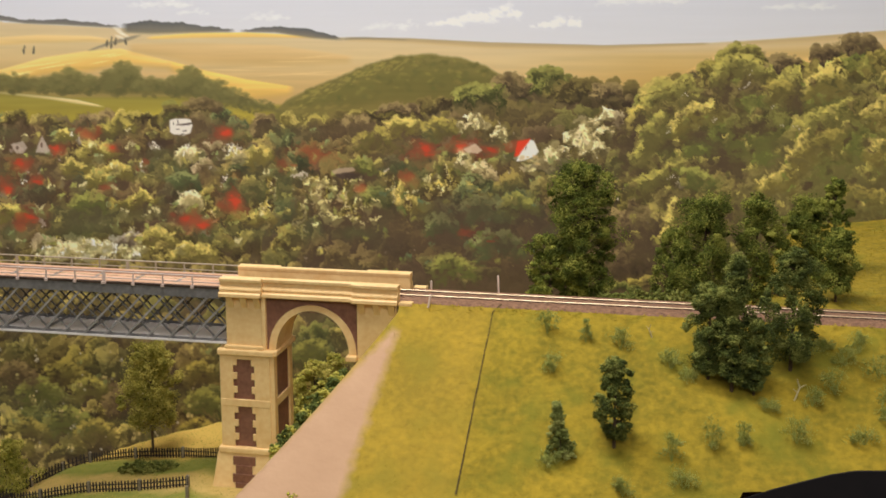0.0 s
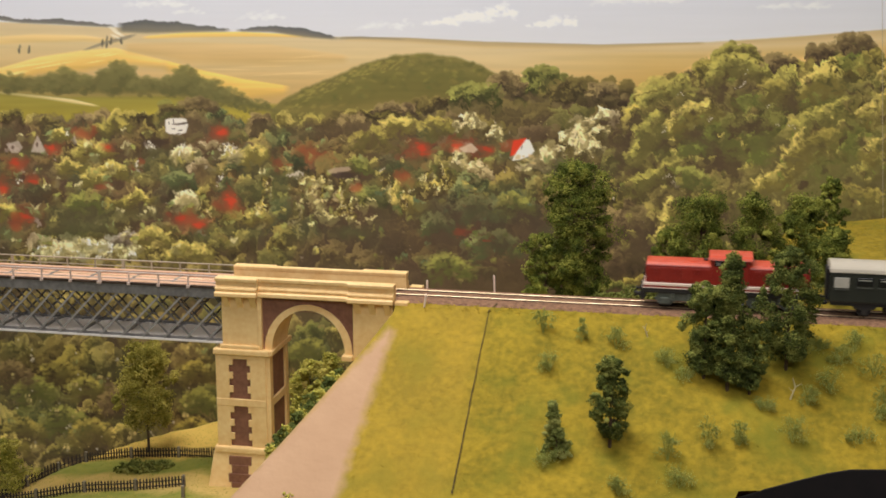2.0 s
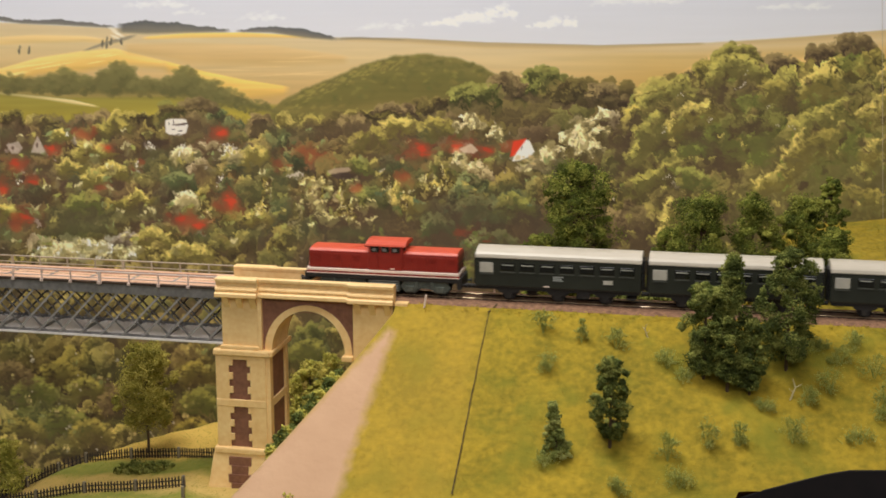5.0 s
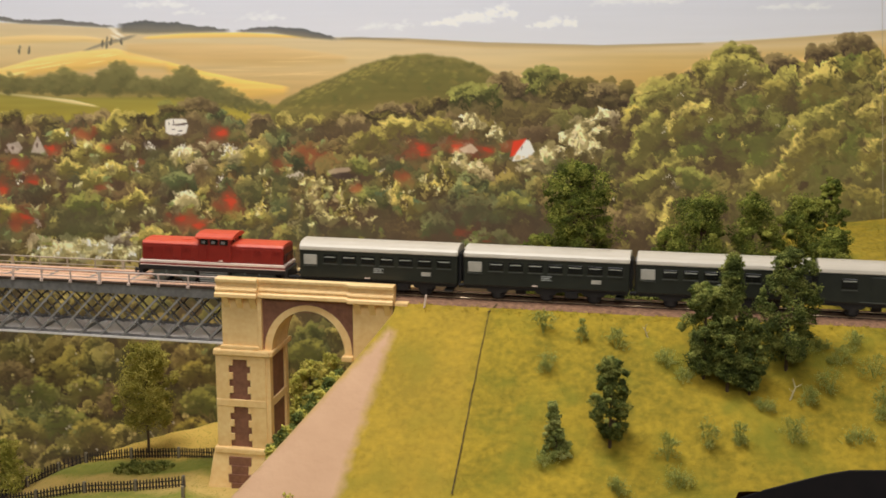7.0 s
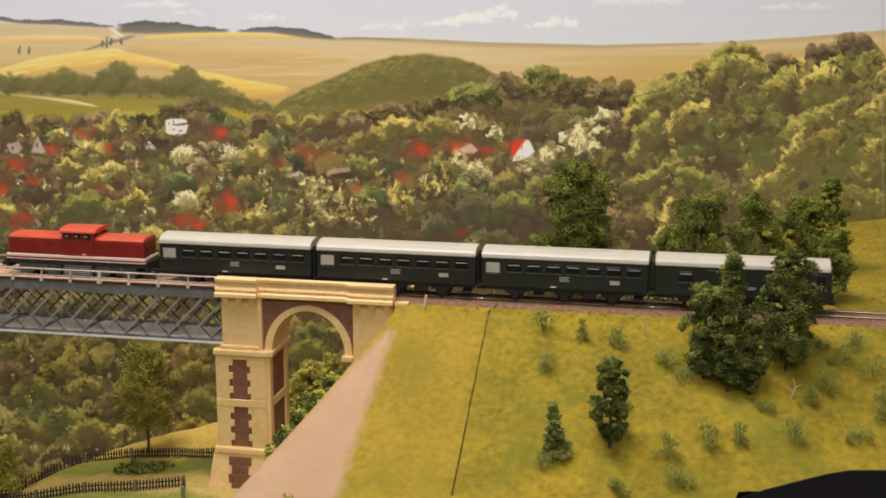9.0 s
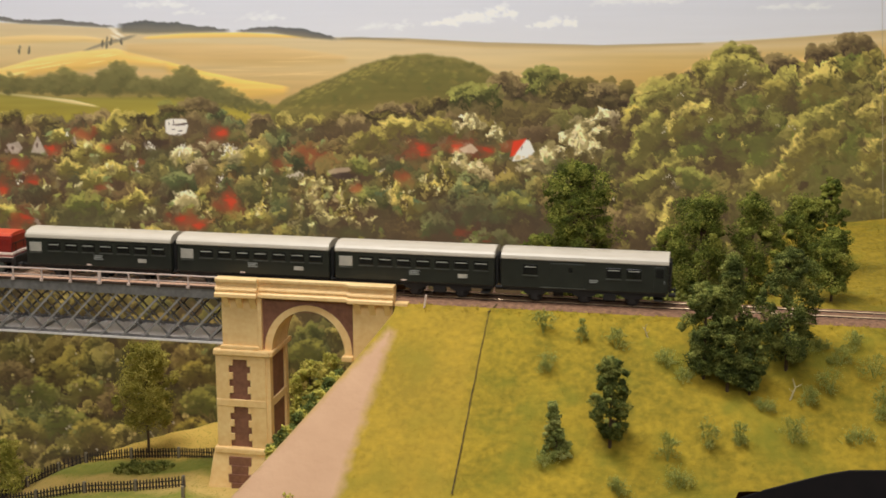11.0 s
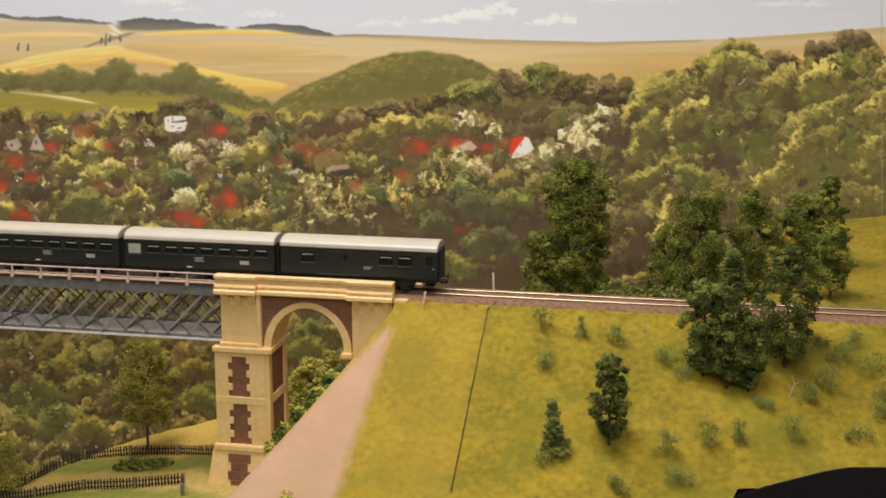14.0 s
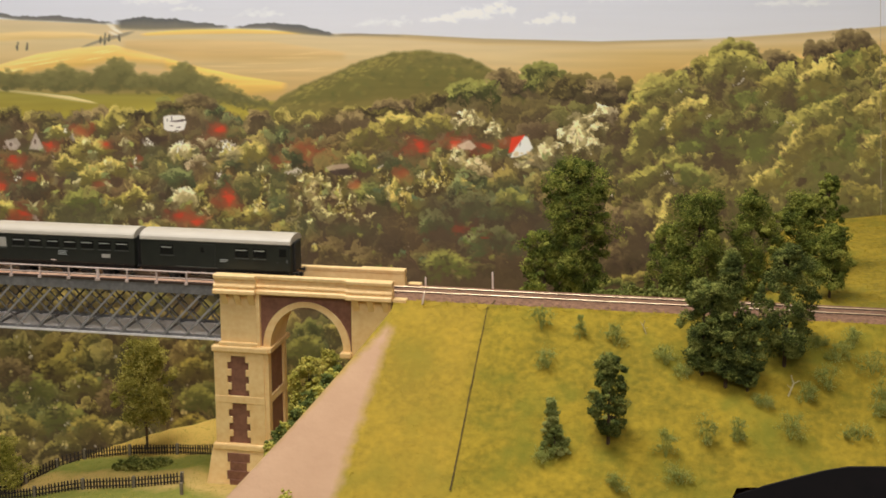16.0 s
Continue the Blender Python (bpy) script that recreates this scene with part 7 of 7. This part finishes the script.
def dead_twig(x, y, k, turn):
    t = thing("dead_twig", (x, y, bank_z(x, y)), "bleached dead twig stuck in the grass", "twig", "dead twigs")
    bm = cyl(bmesh.new(), (0, 0, -0.001), (0.002 * k, 0.001, 0.005 * k), 0.00042 * k, 0.00034 * k, 6)
    cyl(bm, (0.002 * k, 0.001, 0.005 * k), (0.0008 * k, 0.001, 0.0085 * k), 0.00032 * k, 0.00018 * k, 6)
    cyl(bm, (0.002 * k, 0.001, 0.005 * k), (0.0044 * k, 0.001, 0.0064 * k), 0.00026 * k, 0.00012 * k, 6)
    cyl(bm, (0.0012 * k, 0.0006, 0.003 * k), (-0.0006 * k, 0.0, 0.0046 * k), 0.0002 * k, 0.0001 * k, 5)
    bm.transform(Matrix.Rotation(turn, 4, "Z"))
    part("stem", bm, TWIG, t)


dead_twig(0.1080, -0.0600, 1.15, 0.0)
dead_twig(0.0420, -0.0300, 0.8, 2.4)

model_tree((-0.1580, 0.0620, valley_z(-0.158, 0.062)), 0.0470, 0.0120, "green tree in the valley behind the arch", LEAF_OLIVE, 0.1, (0.8, 1.0, 1.0, 0.8, 0.4), 50, 70, 0.0010)
model_tree((-0.1430, 0.0560, valley_z(-0.143, 0.056)), 0.0540, 0.0095, "yellowish green tree in the valley behind the arch", LEAF_OLIVE, 0.1, (0.8, 1.0, 1.0, 0.8, 0.4), 40, 66, 0.0010)

# lineside posts
for x, y, z, h, lean in ((-0.0718, -0.0195, -0.006, 0.0078, 0.0014), (-0.0775, 0.0160, -0.006, 0.0062, 0.0), (-0.0412, 0.0165, -0.006, 0.0106, -0.0004)):
    p = thing("lineside_post", (x, y, z), "small white lineside marker post beside the rails", "marker post", "lineside posts")
    bm = cyl(bmesh.new(), (0, 0, -0.001), (lean, 0, h), 0.0005, 0.0005, 8)
    part("pole", bm, WHITE, p)
    part("cap", cyl(bmesh.new(), (lean, 0, h), (lean * 1.05, 0, h + 0.0005), 0.0005, 0.0002, 8), WHITE, p)


def picket_fence(points, label, height=0.0056):
    f = thing("picket_fence", (points[0][0], points[0][1], valley_z(*points[0])), label, "fence", "meadow fences")
    o = f.location.copy()
    first = None
    for (xa, ya), (xb, yb) in zip(points, points[1:]):
        ln = math.hypot(xb - xa, yb - ya)
        turn = math.atan2(yb - ya, xb - xa)
        za, zb = valley_z(xa, ya), valley_z(xb, yb)
        n = max(2, int(ln / 0.0021))
        for i in range(n):
            k = (i + 0.5) / n
            x, y = xa + (xb - xa) * k, ya + (yb - ya) * k
            if first is None:
                ob = part("picket", prism([(-0.00045, 0.0002), (0.00045, 0.0002), (0.00045, height * 0.9), (0, height), (-0.00045, height * 0.9)], -0.0002, 0.0002, "y"), FENCE, f)
                first = ob.data
            else:
                ob = new("picket", first)
                ob.parent = f
            ob.location = (x - o.x, y - o.y, valley_z(x, y) - o.z + 0.0003 * rng.uniform(-1, 1))
            ob.rotation_euler = (0, 0.05 * rng.uniform(-1, 1), turn)
        for hz in (0.0014, 0.0040):
            bm = bmesh.new()
            cyl(bm, (xa - o.x, ya - o.y + 0.0003, za - o.z + hz), (xb - o.x, yb - o.y + 0.0003, zb - o.z + hz), 0.00035, 0.00035, 4)
            part("rail", bm, FENCE, f)
        bm = boxed(xa - o.x - 0.0008, xa - o.x + 0.0008, ya - o.y - 0.0008, ya - o.y + 0.0008, za - o.z - 0.001, za - o.z + height * 1.05, bevel=0.0002)
        part("fence_post", bm, POST, f, "grey weathered post")


picket_fence([(-0.197, 0.0150), (-0.2296, 0.0331), (-0.2643, 0.0434), (-0.2987, 0.0534), (-0.3146, 0.0481), (-0.3240, 0.0270), (-0.340, 0.0)], "dark wooden picket fence curving across the meadow", 0.0064)
picket_fence([(-0.1972, -0.0400), (-0.2035, -0.0235), (-0.2354, -0.0152), (-0.2698, -0.0075), (-0.3027, -0.0024), (-0.335, 0.004)], "dark wooden picket fence round the garden plot", 0.0064)


def grass(name, n, x0, x1, y0, y1, height, tall, mat, label, where=None):
    x, y = rng.uniform(x0, x1, n), rng.uniform(y0, y1, n)
    if where:
        keep = np.array([where(a, b) for a, b in zip(x, y)])
        x, y = x[keep], y[keep]
        n = len(x)
    z = np.array([height(a, b) for a, b in zip(x, y)])
    a = rng.uniform(0, 6.28, n)
    h = rng.uniform(0.5, 1.0, n) * tall
    wx, wy = np.cos(a) * 0.00018, np.sin(a) * 0.00018
    lx, ly = rng.normal(0, 2.4, n) * h, rng.normal(0, 2.4, n) * h
    co = np.stack([np.stack([x - wx, y - wy, z - 0.0003], 1), np.stack([x + wx, y + wy, z - 0.0003], 1), np.stack([x + lx, y + ly, z + h], 1)], 1).reshape(-1, 3)
    me = bpy.data.meshes.new(name)
    me.vertices.add(3 * n)
    me.vertices.foreach_set("co", co.astype(np.float32).ravel())
    me.loops.add(3 * n)
    me.loops.foreach_set("vertex_index", np.arange(3 * n, dtype=np.int32))
    me.polygons.add(n)
    me.polygons.foreach_set("loop_start", np.arange(0, 3 * n, 3, dtype=np.int32))
    me.update(calc_edges=True)
    me.materials.append(mat)
    return tagged(new(name, me), label, "grass", kind="stuff")


grass("slope_grass", 70000, -0.100, 0.175, -0.135, -0.0172, bank_z, 0.00028, BLADES, "short yellow-green static grass on the embankment",
      lambda x, y: (y > -0.1046 or x < 0.084) and abs(x + 0.038) > 0.0006 and (x > -0.0835 + 0.06 * min(0, y + 0.04) or (x > bank_edge(y) and (y > -0.036 - 0.35 * (x + 0.0865) or x + 0.06725 - 0.575 * y < 0))))
grass("long_grass", 2600, -0.086, 0.175, -0.0215, -0.0165, bank_z, 0.0008, BLADES, "longer grass tufts along the ballast edge", lambda x, y: noise.noise((x * 160, y * 160, 4.0)) > -0.1)
grass("hillside_grass", 24000, 0.03, 0.24, 0.019, 0.24, back_z, 0.0012, BLADES, "short yellow-green static grass on the hillside")
grass("meadow_grass", 12000, -0.36, -0.12, -0.06, 0.10, valley_z, 0.0010, BLADES_GREEN, "short mown meadow grass in the valley", lambda x, y: x < bank_edge(y) - 0.004)


motions()
